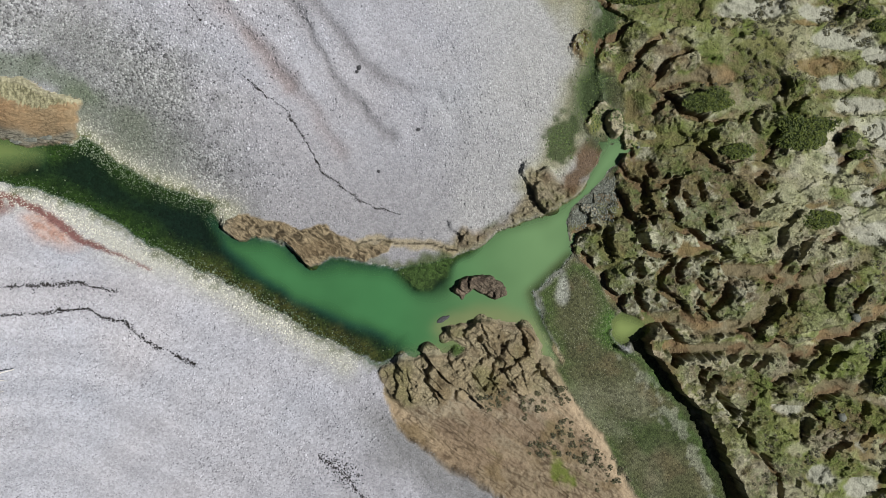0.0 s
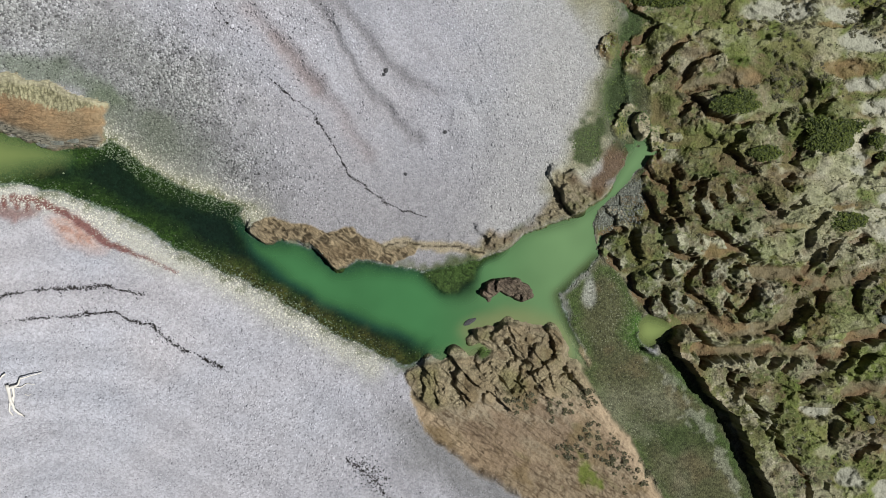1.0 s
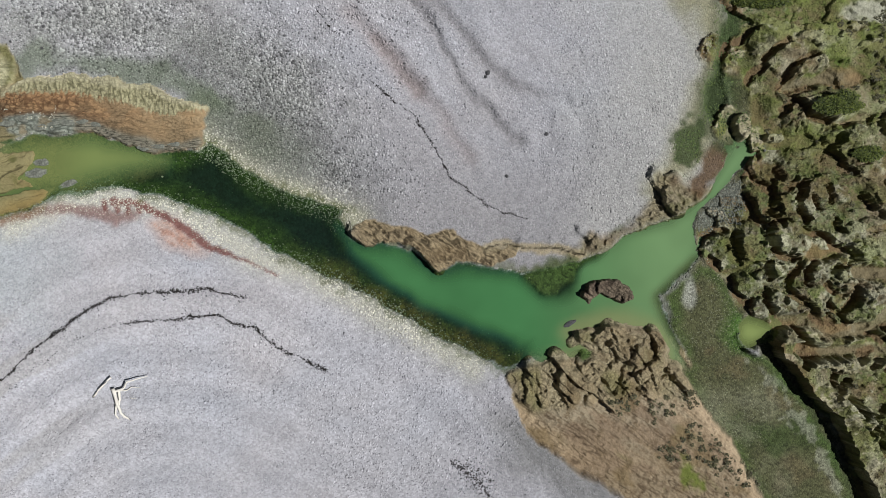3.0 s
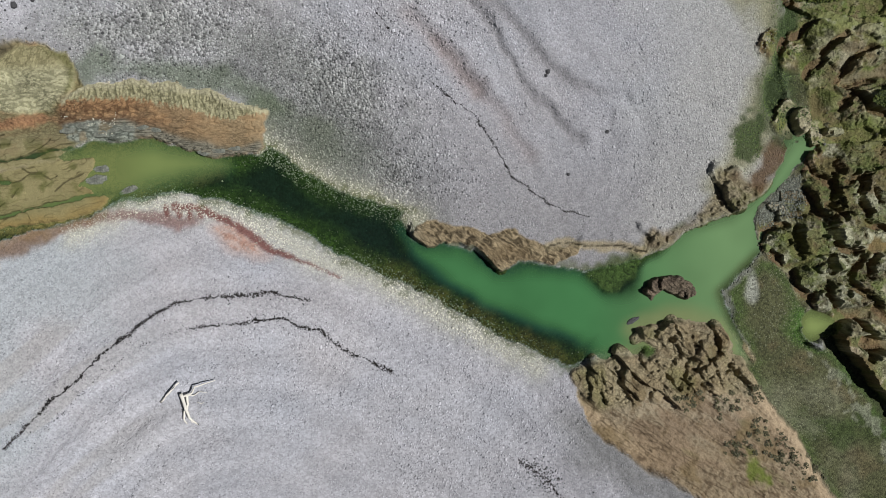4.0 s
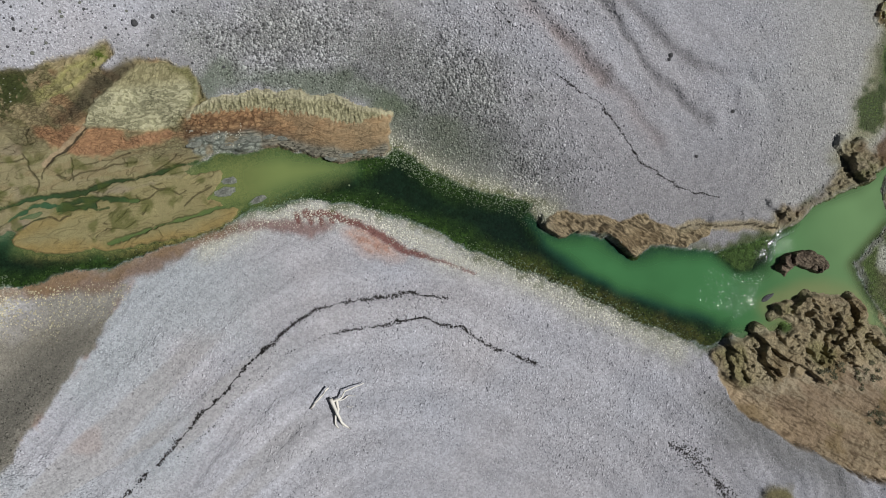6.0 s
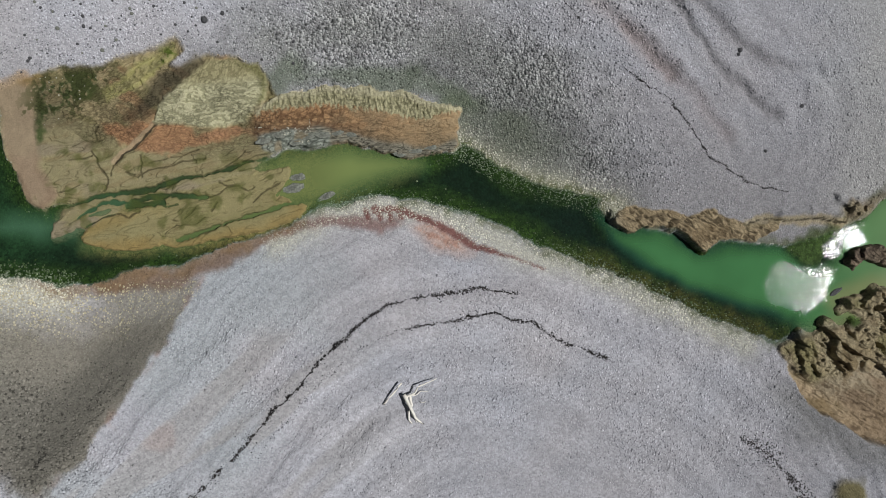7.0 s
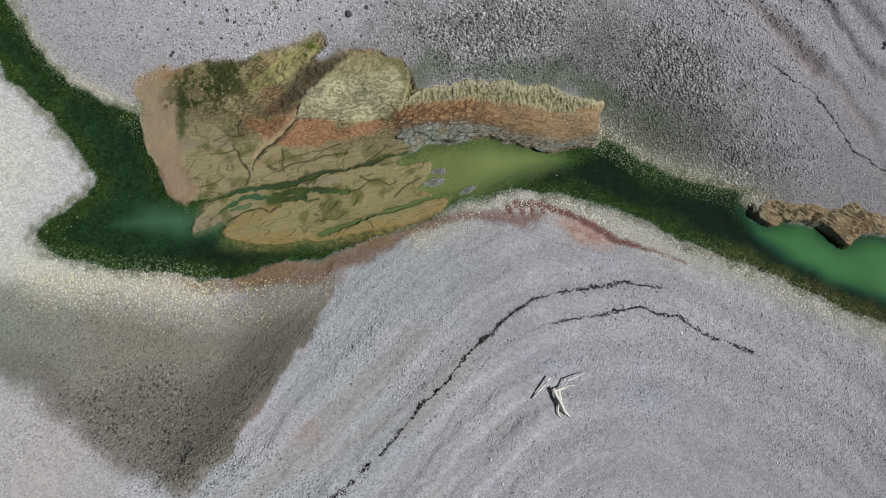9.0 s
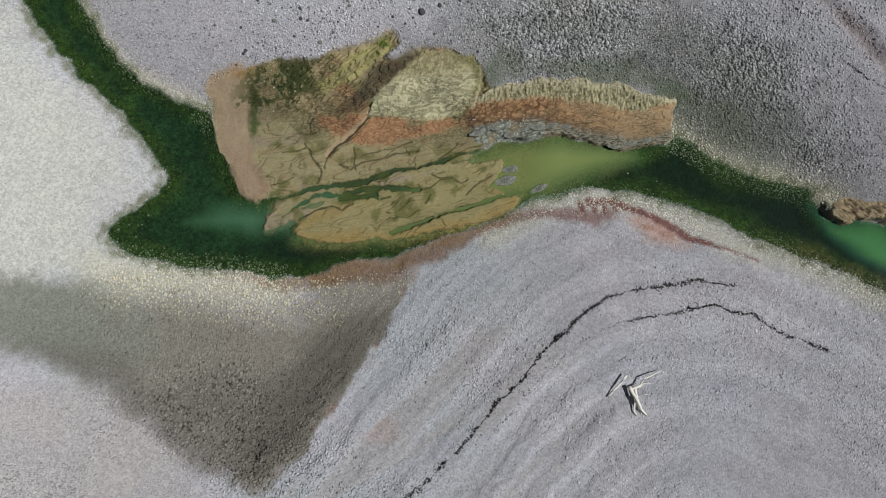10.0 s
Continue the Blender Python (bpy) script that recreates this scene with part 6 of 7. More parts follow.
def water_sheet(name, key, label, level, reach):
    f = F[key]
    keep_v = (f < reach).reshape(-1)
    mid = fbm(CX, CY, 3.0, 3, 3)
    milk = ramp(0.7, -1.0, F["milk"] + 0.5 * mid)
    bar = ramp(0.9, -1.0, F["milk_bar"] + 0.4 * mid)
    west = ramp(0.8, -0.9, F["milk_west"] + 0.9 * mid)
    pale = ramp(-3, 6, CX) * 0.9
    rgba = np.zeros(CX.shape + (4,))
    base = linear(70, 122, 76) * (1 - pale[..., None]) + linear(118, 150, 104) * pale[..., None]
    rgba[..., :3] = base
    bank_side = ramp(1.1, 0.1, np.minimum(F["bank"], F["flat"] + 0.2) + 0.4 * mid)[..., None] * ramp(-2.0, 0.5, CX)[..., None]
    rgba[..., :3] = rgba[..., :3] * (1 - 0.7 * bank_side) + linear(138, 142, 98) * 0.7 * bank_side
    rgba[..., :3] = rgba[..., :3] * (1 - bar[..., None]) + linear(124, 140, 84) * bar[..., None]
    rgba[..., :3] = rgba[..., :3] * (1 - west[..., None]) + linear(92, 138, 106) * west[..., None]
    puff = 0.7 * mid + 0.35 * fbm(CX, CY, 0.9, 2, 1)
    milk = milk * np.maximum(ramp(0.2, 1.5, F["south"] + 0.8 * puff), ramp(-3.4, -1.6, CX)) * ramp(0.1, 0.7, F["north"] + 0.6 * puff + 0.6 * ramp(-1.5, -3.0, CX))
    thin = ramp(0.75, 0.25, milk)[..., None] * (ramp(-1.0, -4.0, CX) * ramp(-16.0, -14.0, CX))[..., None]
    rgba[..., :3] = rgba[..., :3] * (1 - 0.75 * thin) + linear(52, 104, 88) * 0.75 * thin
    milk = milk * ramp(0.0, 0.9, F["flat"] + 0.3 * mid) * ramp(-0.1, 0.5, F["patch"] + 0.3 * mid)
    rgba[..., 3] = np.maximum.reduce([milk * np.clip(0.84 + 0.18 * fbm(CX, CY, 2.6, 3, 5), 0.5, 0.95), bar * (0.62 + 0.25 * ramp(-28.0, -25.5, CX)), west * 0.5, np.full(CX.shape, 0.04)])
    if key == "pool":
        rgba[..., :3], rgba[..., 3] = linear(136, 152, 92), 0.25 + 0.6 * ramp(0.2, -0.7, F["pool"])
    v = np.stack([CX, CY, np.full(CX.shape, level)], -1).reshape(-1, 3)
    fc = grid_faces(NX, NY)
    v2, f2, c2 = cut_faces(v, fc, keep_v[fc].any(1), rgba.reshape(-1, 4))
    ob = mesh_object(name, v2, f2, WATER, c2)
    swirl = fbm(v2[:, 0], v2[:, 1], 0.9, 3, 2)
    wind = np.zeros(len(v2))
    for px, py, rx, ry in BREEZE:
        k = ((v2[:, 0] - px) / rx) ** 2 + ((v2[:, 1] - py) / ry) ** 2
        wind = np.maximum(wind, ramp(1.3, 0.3, k + 1.1 * swirl))
    layer = ob.data.attributes.new("breeze", "FLOAT", "POINT")
    layer.data.foreach_set("value", wind.astype(np.float32))
    return tagged(ob, label, "water", kind="structure")


water_sheet("water", "river", "calm milky green river water", 0.0, 0.5)
water_sheet("water_pool", "pool", "small stagnant yellow-green pool", 0.02, 0.4)


# ---- marsh: hummocks with broken, overhanging edges ----
# one lattice for the whole marsh: every vertex belongs to the block that stands highest there
marsh_x, marsh_y = np.arange(MARSH_BOX[0], MARSH_BOX[1], 0.048), np.arange(MARSH_BOX[2], MARSH_BOX[3], 0.048)
MX, MY = np.meshgrid(marsh_x, marsh_y, indexing="ij")
MZ, MC, MR, MN = ground_at(MX, MY)
MC = MC[..., :3]
LX = MX + 0.17 * fbm(MX, MY, 0.7, 3, 3) + 0.11 * fbm(MX, MY, 0.24, 2, 1)
LY = MY + 0.17 * fbm(MX, MY, 0.7, 3, 4) + 0.11 * fbm(MX, MY, 0.24, 2, 2)
LIFT = np.zeros(MX.shape)
OWNER = np.full(MX.shape, -1)
BLOCKS = []
FOOT = np.zeros(MX.shape)        # how near the foot of a broken edge


def raise_block(name, lift_of, x0, x1, y0, y1, label, dry, green, group):
    i0, i1 = np.searchsorted(marsh_x, (x0, x1))
    j0, j1 = np.searchsorted(marsh_y, (y0, y1))
    if i1 - i0 < 2 or j1 - j0 < 2:
        return None
    win = np.s_[i0:i1, j0:j1]
    lift = lift_of(LX[win], LY[win])
    mine = (lift > LIFT[win]) & (lift > 0.03)
    LIFT[win] = np.where(mine, lift, LIFT[win])
    OWNER[win] = np.where(mine, len(BLOCKS), OWNER[win])
    BLOCKS.append((name, label, dry, green, group))
    return win


for block, reach, label, dry, green in (
        (SCARPS_CREEK, 1.7, "brown and olive marsh hummock beside the creek", (162, 155, 130), (112, 114, 72)),
        (SCARPS_MIDDLE, 2.6, "pale straw-coloured marsh hummock with a broken dark edge", (156, 151, 132), (112, 117, 78)),
        (SCARPS_KNOLL, 2.2, "grey-tan eroded marsh hummock with an undercut edge", (154, 149, 132), (110, 112, 80)),
        (SCARPS_SOUTH_KNOLL, 2.2, "tan marsh hummock near the bluff", (150, 144, 120), (102, 106, 66)),
        (SCARPS_UPPER, 2.0, "olive marsh hummock between pale bare patches", (148, 146, 112), (92, 100, 48)),
        (SCARPS_EASTERN, 2.6, "green-topped marsh hummock over brown mud", (144, 142, 108), (92, 100, 50)),
        (SCARPS_LOWER, 2.0, "mossy marsh hummock between mud runnels", (144, 140, 106), (92, 100, 52)),
        (SCARPS_TUSSOCK, 3.0, "olive tussock-covered marsh hummock", (130, 126, 90), (84, 90, 48))):
    for scarp in block:
        px, py = [p[0] for p in scarp[1]], [p[1] for p in scarp[1]]
        win = raise_block("marsh_hummock", lambda x, y: 0.52 * scarp_lift(x, y, scarp, reach, True), min(px) - 0.6, max(px) + 1.4 * reach + 0.4,
                    min(py) - 1.2, max(py) + 1.2, label, dry, green, "marsh hummocks")
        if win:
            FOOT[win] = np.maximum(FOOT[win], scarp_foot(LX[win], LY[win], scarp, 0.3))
px, py = [p[0] for p in MARSH_CLIFF[0][1]], [p[1] for p in MARSH_CLIFF[0][1]]
raise_block("marsh_bluff", lambda x, y: scarp_lift(x, y, MARSH_CLIFF[0], 3.0, True), min(px) - 0.6, max(px) + 5.0, min(py) - 1.2, max(py) + 1.2,
            "long straw-coloured marsh bluff above the algae flat", (158, 149, 126), (112, 112, 74), "")


def mound_lift(cx, cy, rx, ry, h):
    return lambda x, y: h * ramp(1.1, 0.8, np.sqrt(((x - cx) / rx) ** 2 + ((y - cy) / ry) ** 2))


for cx, cy, rx, ry, h in STACKS:
    raise_block("turf_pillar", mound_lift(cx, cy, rx, ry, h), cx - 2 * rx, cx + 2 * rx, cy - 2 * ry, cy + 2 * ry,
                "isolated pale turf stack standing in the creek", (182, 174, 146), (158, 150, 116), "peat stacks")

# the tops: crumbled turf with small pits and runnels
broken = np.clip(0.25 + 1.4 * fbm(MX, MY, 3.0, 2, 6), 0, 1)
runnel = ramp(0.1, 0.03, np.abs(fbm(LX, LY * 1.15, 0.75, 3, 7))) * broken
clods = ridges(MX, MY, 0.26, 2, 5)
FOOT = ramp(0.25, 0.5, FOOT)
dry_pool = ramp(0.0, 0.35, read(F["pool"], MX, MY)) * np.where(MY < -3.0, ramp(0.55, 0.25, read(F["marsh"], MX, MY)), 1.0)
LIFT = LIFT * dry_pool
OWNER = np.where(dry_pool < 0.3, -1, OWNER)
BROOK = ramp(0.55, 0.2, near_lines(LX, LY, STREAMS))
LIFT = LIFT * (1 - 0.92 * FOOT) * (1 - BROOK)
HIGH = ramp(0.03, 0.2, LIFT)
bare = np.zeros(MX.shape)
for cx, cy, rx, ry in BARE + FLATS:
    bare = np.maximum(bare, ramp(1.2, 0.8, np.hypot((LX - cx) / rx, (LY - cy) / ry)))
inside = ramp(-0.3, -1.2, read(F["marsh"], MX, MY)) * (1 - bare) * (1 - BROOK)
knoll = ramp(17.5, 14.5, MX) * ramp(6.0, 3.5, MY)
steps_a = terraces(fbm(LX + 0.5 * fbm(MX, MY, 0.9, 2, 2), LY * 1.35, 1.5, 3, 2) * 0.5 + 0.5, 5, 0.9)
steps_b = terraces(fbm(LX * 0.7 + 0.2 * LY, LY * 1.5, 1.9, 3, 6) * 0.5 + 0.5, 4, 0.9)
level_of = steps_a * knoll + steps_b * (1 - knoll)
tables = inside * (0.95 + 0.45 * knoll) * np.clip(level_of - 0.2, 0, 1) * np.clip(1.25 - 0.05 * (MX - 13), 0.6, 1)
CUT = runnel * HIGH
MZ = MZ + LIFT + tables * (1 - 0.8 * FOOT) - CUT * np.minimum(LIFT * 0.75, 0.3) + (0.3 + 0.7 * HIGH) * (1 - 0.7 * bare) * (0.09 * clods + 0.1 * terraces(fbm(MX, MY, 0.6, 2, 7) * 0.5 + 0.5, 4) - 0.08)
lump = fbm(MX, MY, 0.55, 3, 0)
dry_of = np.array([linear(*b[2]) for b in BLOCKS])[OWNER]
green_of = np.array([linear(*b[3]) for b in BLOCKS])[OWNER]
streak = fbm(MX + 0.4 * MY, MY * 1.4 - 0.3 * MX, 0.3, 2, 6)
m = ramp(-0.12, 0.12, 0.5 * lump + 0.5 * streak + 0.6 * fbm(MX, MY, 2.5, 2, 4) + 0.02)[..., None]
TOP = green_of * (1 - m) + dry_of * m
m = ramp(0.18, 0.34, fbm(MX, MY, 0.34, 3, 2))[..., None]
TOP = TOP * (1 - 0.7 * m) + linear(74, 66, 46) * 0.7 * m
m = ramp(0.35, 0.15, clods)[..., None]
TOP = TOP * (1 - 0.5 * m) + linear(70, 66, 44) * 0.5 * m
for size, seed, rgb, amount in ((1.7, 1, (94, 103, 52), 0.6), (1.3, 5, (164, 159, 138), 0.4), (1.5, 0, (108, 88, 64), 0.65)):
    m = amount * ramp(0.1, 0.35, fbm(LX, LY, size, 3, seed))[..., None]
    TOP = TOP * (1 - m) + linear(*rgb) * m
raw = np.clip(CUT * 0.8 + ramp(0.2, 0.05, LIFT) * 0.4, 0, 1)[..., None]
TOP = TOP * (1 - raw) + linear(104, 86, 62) * raw
MC = np.where(OWNER[..., None] >= 0, TOP * HIGH[..., None] + MC * (1 - HIGH[..., None]), MC)
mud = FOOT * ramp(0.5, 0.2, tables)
pale_top = inside * ramp(0.48, 0.62, level_of + 0.06 * lump) * (0.5 + 0.5 * knoll) * ramp(-0.4, 0.05, streak + 0.5 * lump)
MC = MC * (1 - 0.85 * pale_top[..., None]) + linear(178, 173, 150) * 0.85 * pale_top[..., None]
low_floor = inside * ramp(0.42, 0.3, level_of + 0.05 * lump)
MC = MC * (1 - 0.55 * low_floor[..., None]) + np.where((streak > 0.05)[..., None], linear(80, 92, 46), linear(98, 88, 66)) * 0.55 * low_floor[..., None]
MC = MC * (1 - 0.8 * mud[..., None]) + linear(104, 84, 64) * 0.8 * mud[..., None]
MC = MC * np.where(MR == 7, 1.0, 0.0)[..., None] * (1.0, 1.06, 0.99) + MC * np.where(MR == 7, 0.0, 1.0)[..., None]
for size, seed, rgb, amount, zone in ((2.6, 3, (108, 120, 60), 0.55, 1.0), (1.4, 1, (92, 104, 52), 0.45, 1.0), (1.9, 6, (180, 174, 152), 0.4, ramp(13.5, 18.0, MX)), (2.3, 7, (108, 94, 72), 0.3, ramp(21.0, 17.0, MX))):
    m = (amount * zone * inside * ramp(0.08, 0.32, fbm(LX, LY * 1.3, size, 3, seed) + 0.12 * lump))[..., None]
    MC = MC * (1 - m) + linear(*rgb) * m
marsh_faces = grid_faces(len(marsh_x), len(marsh_y))
owner_of = OWNER.reshape(-1)[marsh_faces].max(1)
floor_of = (MR.reshape(-1)[marsh_faces] == 7).any(1) & (owner_of < 0)


def main_piece(mask):
    """Of the cells of a mask, those that hang together in its largest piece."""
    label = np.zeros(mask.shape, np.int32)
    best, size, count = 0, 0, 0
    for seed in zip(*np.nonzero(mask)):
        if label[seed]:
            continue
        count += 1
        label[seed] = count
        queue, n = [seed], 0
        while queue:
            i, j = queue.pop()
            n += 1
            for a, b in ((i + 1, j), (i - 1, j), (i, j + 1), (i, j - 1)):
                if 0 <= a < mask.shape[0] and 0 <= b < mask.shape[1] and mask[a, b] and not label[a, b]:
                    label[a, b] = count
                    queue.append((a, b))
        if n > size:
            best, size = count, n
    return label == best if best else mask


owner_grid = owner_of.reshape(len(marsh_x) - 1, len(marsh_y) - 1)
for k in range(len(BLOCKS)):
    ii, jj = np.nonzero(owner_grid == k)
    if len(ii):
        win = np.s_[ii.min():ii.max() + 1, jj.min():jj.max() + 1]
        mask = owner_grid[win] == k
        owner_grid[win] = np.where(mask & ~main_piece(mask), -2, owner_grid[win])
owner_of = owner_grid.reshape(-1)
floor_of = ((MR.reshape(-1)[marsh_faces] == 7).any(1) & (owner_of == -1)) | (owner_of == -2)
marsh_crack = np.where(MR == 7, np.clip(0.45 + 0.55 * HIGH, 0, 1) * (1 - 0.8 * bare) * (1 - BROOK), 0.3)
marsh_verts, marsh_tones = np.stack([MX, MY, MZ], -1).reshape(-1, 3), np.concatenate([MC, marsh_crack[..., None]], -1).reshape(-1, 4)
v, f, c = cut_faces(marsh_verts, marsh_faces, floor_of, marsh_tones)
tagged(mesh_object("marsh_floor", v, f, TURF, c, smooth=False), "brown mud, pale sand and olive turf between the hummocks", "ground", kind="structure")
corner_z = MZ.reshape(-1)[marsh_faces]
level = (np.ptp(corner_z, axis=1) < 0.11) & (LIFT.reshape(-1)[marsh_faces].min(1) > 0.08)
for k, (name, label, dry, green, group) in enumerate(BLOCKS):
    ii, jj = np.nonzero(owner_grid == k)
    if len(ii) < 8:
        continue
    win = np.s_[ii.min():ii.max() + 1, jj.min():jj.max() + 1]
    cap_win = main_piece((owner_grid[win] == k) & level.reshape(owner_grid.shape)[win])
    cap = np.zeros(owner_grid.shape, bool)
    cap[win] = cap_win & (owner_grid[win] == k)
    rest = (owner_grid[win] == k) & ~cap[win]
    if rest.any():               # what the sides cut off from themselves belongs to the top
        cap[win] |= rest & ~main_piece(rest)
    cap = cap.reshape(-1)
    steep = (owner_of == k) & ~cap
    if cap.sum() < 12 or steep.sum() < 12:      # too small to tell its top from its sides
        v, f, c = cut_faces(marsh_verts, marsh_faces, owner_of == k, marsh_tones)
        tagged(mesh_object(name, v, f, TURF, c, smooth=False), label, "hummock", group)
        continue
    v, f, c = cut_faces(marsh_verts, marsh_faces, owner_of == k, marsh_tones)
    root = tagged(new(name), label, "hummock", group)
    base = Vector((float(v[:, 0].mean()), float(v[:, 1].mean()), float(v[:, 2].min())))
    root.location = base
    for piece, faces_of in (("broken_edge", steep), ("turf_top", cap)):
        v, f, c = cut_faces(marsh_verts, marsh_faces, faces_of, marsh_tones)
        mesh_object(piece, v - np.array(base), f, TURF, c, parent=root, smooth=False)


# ---- plants of the marsh ----
def leaf_quads(px, py, pz, size, lean):
    """Small tilted quads, one a leaf."""
    n = len(px)
    a = rng.rand(n) * 6.283
    u = np.stack([np.cos(a), np.sin(a), rng.uniform(-lean, lean, n)], -1) * size[:, None]
    w = np.stack([-np.sin(a), np.cos(a), rng.uniform(-lean, lean, n)], -1) * (size * 0.45)[:, None]
    c = np.stack([px, py, pz], -1)
    v = np.stack([c - u, c + w, c + u, c - w], 1).reshape(-1, 3)
    return v, np.arange(4 * n).reshape(-1, 4)


def surface(x, y):
    """Height and tone of what lies open to the sky, hummocks included."""
    z, tone = height_at(x, y)
    i = np.clip(np.searchsorted(marsh_x, x) - 1, 0, len(marsh_x) - 1)
    j = np.clip(np.searchsorted(marsh_y, y) - 1, 0, len(marsh_y) - 1)
    here = (x > MARSH_BOX[0]) & (x < MARSH_BOX[1]) & (y > MARSH_BOX[2]) & (y < MARSH_BOX[3]) & ((MR[i, j] == 7) | (OWNER[i, j] >= 0))
    return np.where(here, MZ[i, j], z), np.where(here[:, None], MC[i, j], tone)


def bush(cx, cy, rx, ry, h, label):
    """A low cushion: an uneven woody mound under a crown of many leaves."""
    n = 28
    a = np.linspace(0, 6.283, n, endpoint=False)
    rim = 1 + 0.45 * fbm(cx + 2 * np.cos(a), cy + 2 * np.sin(a), 1.0, 2, 3)
    base = float(surface(np.array([cx]), np.array([cy]))[0][0])
    rings = [(1.0, -0.25), (0.92, 0.35), (0.7, 0.7), (0.4, 0.88), (0.12, 0.95)]
    v = np.concatenate([np.stack([rx * 0.92 * s * rim * np.cos(a), ry * 0.92 * s * rim * np.sin(a), np.full(n, h * up)], -1) for s, up in rings])
    f = np.array([(k * n + i, k * n + (i + 1) % n, (k + 1) * n + (i + 1) % n, (k + 1) * n + i) for k in range(len(rings) - 1) for i in range(n)])
    body = new("cushion_bush")
    body.location = (cx, cy, base)
    mesh_object("woody_mound", v, f, MOUND, parent=body)
    count = int(900 * rx * ry) + 250
    r, t = np.sqrt(rng.rand(count)), rng.rand(count) * 6.283
    k = np.interp(t, np.append(a, 6.283), np.append(rim, rim[0]))
    x, y = rx * r * k * np.cos(t), ry * r * k * np.sin(t)
    z = h * (1.02 - 0.75 * r ** 3) + rng.uniform(-0.05, 0.07, count) + 0.12 * h * fbm(cx + x, cy + y, 0.4, 2, 1)
    lv, lf = leaf_quads(x, y, z, rng.uniform(0.04, 0.09, count), 0.7)
    mesh_object("foliage", lv, lf, LEAF_DARK, parent=body, smooth=False)
    return tagged(body, label, "bush", "cushion bushes")


MOUND = plain_material("bush_wood", (22, 30, 10), (46, 58, 20), 8.0, 0.95, 0.6)
for cx, cy, rx, ry, h in BUSHES:
    bush(cx, cy, rx, ry, h, "low dark green cushion bush on the marsh" if rx * ry < 1 else "broad dark green cushion bush on the marsh")

def bare_at(x, y):
    i = np.clip(np.searchsorted(marsh_x, x) - 1, 0, len(marsh_x) - 1)
    j = np.clip(np.searchsorted(marsh_y, y) - 1, 0, len(marsh_y) - 1)
    return bare[i, j]


n = 26000
tx, ty = rng.uniform(8.5, 25.0, n), rng.uniform(-14.5, 14.5, n)
inside = (read(F["marsh"], tx, ty) < -0.3) & (bare_at(tx, ty) < 0.5) & (fbm(tx, ty, 2.2, 3, 6) + 0.25 * fbm(tx, ty, 0.5, 2, 2) > -0.05)
tx, ty = tx[inside], ty[inside]
tz, _ = surface(tx, ty)
thin = (tz - height_at(tx, ty)[0] < 0.25) | (rng.rand(len(tx)) < 0.45)
tx, ty, tz = tx[thin], ty[thin], tz[thin]
n = len(tx)
tips = []
for k in range(3):
    a = rng.rand(n) * 6.283
    length, lean = rng.uniform(0.04, 0.1, n), rng.uniform(0.3, 0.9, n)
    d = np.stack([np.cos(a), np.sin(a)], -1)
    side = np.stack([-d[:, 1], d[:, 0]], -1) * 0.022
    c = np.stack([tx, ty], -1)
    tips.append(np.stack([np.column_stack([c - side, tz - 0.02]), np.column_stack([c + side, tz - 0.02]),
                          np.column_stack([c + d * (length * lean)[:, None], tz + length * 0.8])], 1))
v = np.stack(tips, 1).reshape(-1, 3)
tagged(mesh_object("marsh_grass", v, np.arange(len(v)).reshape(-1, 3), LEAF_OLIVE, smooth=False), "short olive and straw grass tufts on the marsh", "grass", kind="stuff")

# green weed along the creek and its mouth
n = 26000
gx0, gy0 = rng.uniform(4.5, 10.5, n), rng.uniform(-7.0, 14.3, n)
by_creek = ramp(1.5, 0.4, read(F["creek"], gx0, gy0) + 0.5 * fbm(gx0, gy0, 1.0, 2, 3))
by_mouth = ramp(1.2, 0.6, np.hypot((gx0 - 6.35) / 0.8, (gy0 - 5.5) / 1.3))
by_pool = ramp(1.0, 0.2, read(F["pool"], gx0, gy0)) * (read(F["flat"], gx0, gy0) < 0.1)
odds = np.maximum.reduce([0.7 * by_creek, 0.8 * by_mouth, 0.7 * by_pool]) * ramp(-0.2, 0.25, fbm(gx0, gy0, 0.7, 2, 6))
keep = (rng.rand(n) < odds) & (read(F["river"], gx0, gy0) > 0.1) & (read(F["pool"], gx0, gy0) > 0.0)
gx0, gy0 = gx0[keep], gy0[keep]
gz0, _ = surface(gx0, gy0)
v, f = leaf_quads(gx0, gy0, gz0 + rng.uniform(0.01, 0.06, len(gx0)), rng.uniform(0.025, 0.065, len(gx0)), 0.5)
tagged(mesh_object("creek_weed", v, f, LEAF_GREEN, smooth=False), "bright and dark green weed along the creek", "plants", kind="stuff")

# small dark cushion plants dotted over the dry turf and the bare sand
n = 5200
kx, ky = rng.uniform(9.5, 24.8, n), rng.uniform(-14.2, 14.4, n)
upper_turf = ramp(6.5, 8.5, ky) * ramp(13.0, 15.0, kx)
lower_turf = ramp(-6.5, -8.0, ky) * ramp(15.5, 17.5, kx)
east_turf = ramp(17.5, 20.0, kx)
odds = np.maximum.reduce([0.75 * upper_turf, 0.55 * lower_turf, 0.35 * east_turf, np.full(n, 0.08)]) * ramp(-0.1, 0.3, fbm(kx, ky, 1.3, 2, 5))
bank_plants = [(2.6, -8.0), (4.7, -8.3), (6.2, -7.7), (6.5, -9.7), (7.1, -10.5), (8.0, -11.2), (9.2, -12.2), (5.4, -10.6)]
keep = (read(F["marsh"], kx, ky) < -0.4) & (rng.rand(n) < odds) & (near_lines(kx, ky, STREAMS) > 0.5)
kx, ky = kx[keep], ky[keep]
for px, py in bank_plants:
    kx, ky = np.append(kx, px + rng.normal(0, 0.45, 22)), np.append(ky, py + rng.normal(0, 0.3, 22))
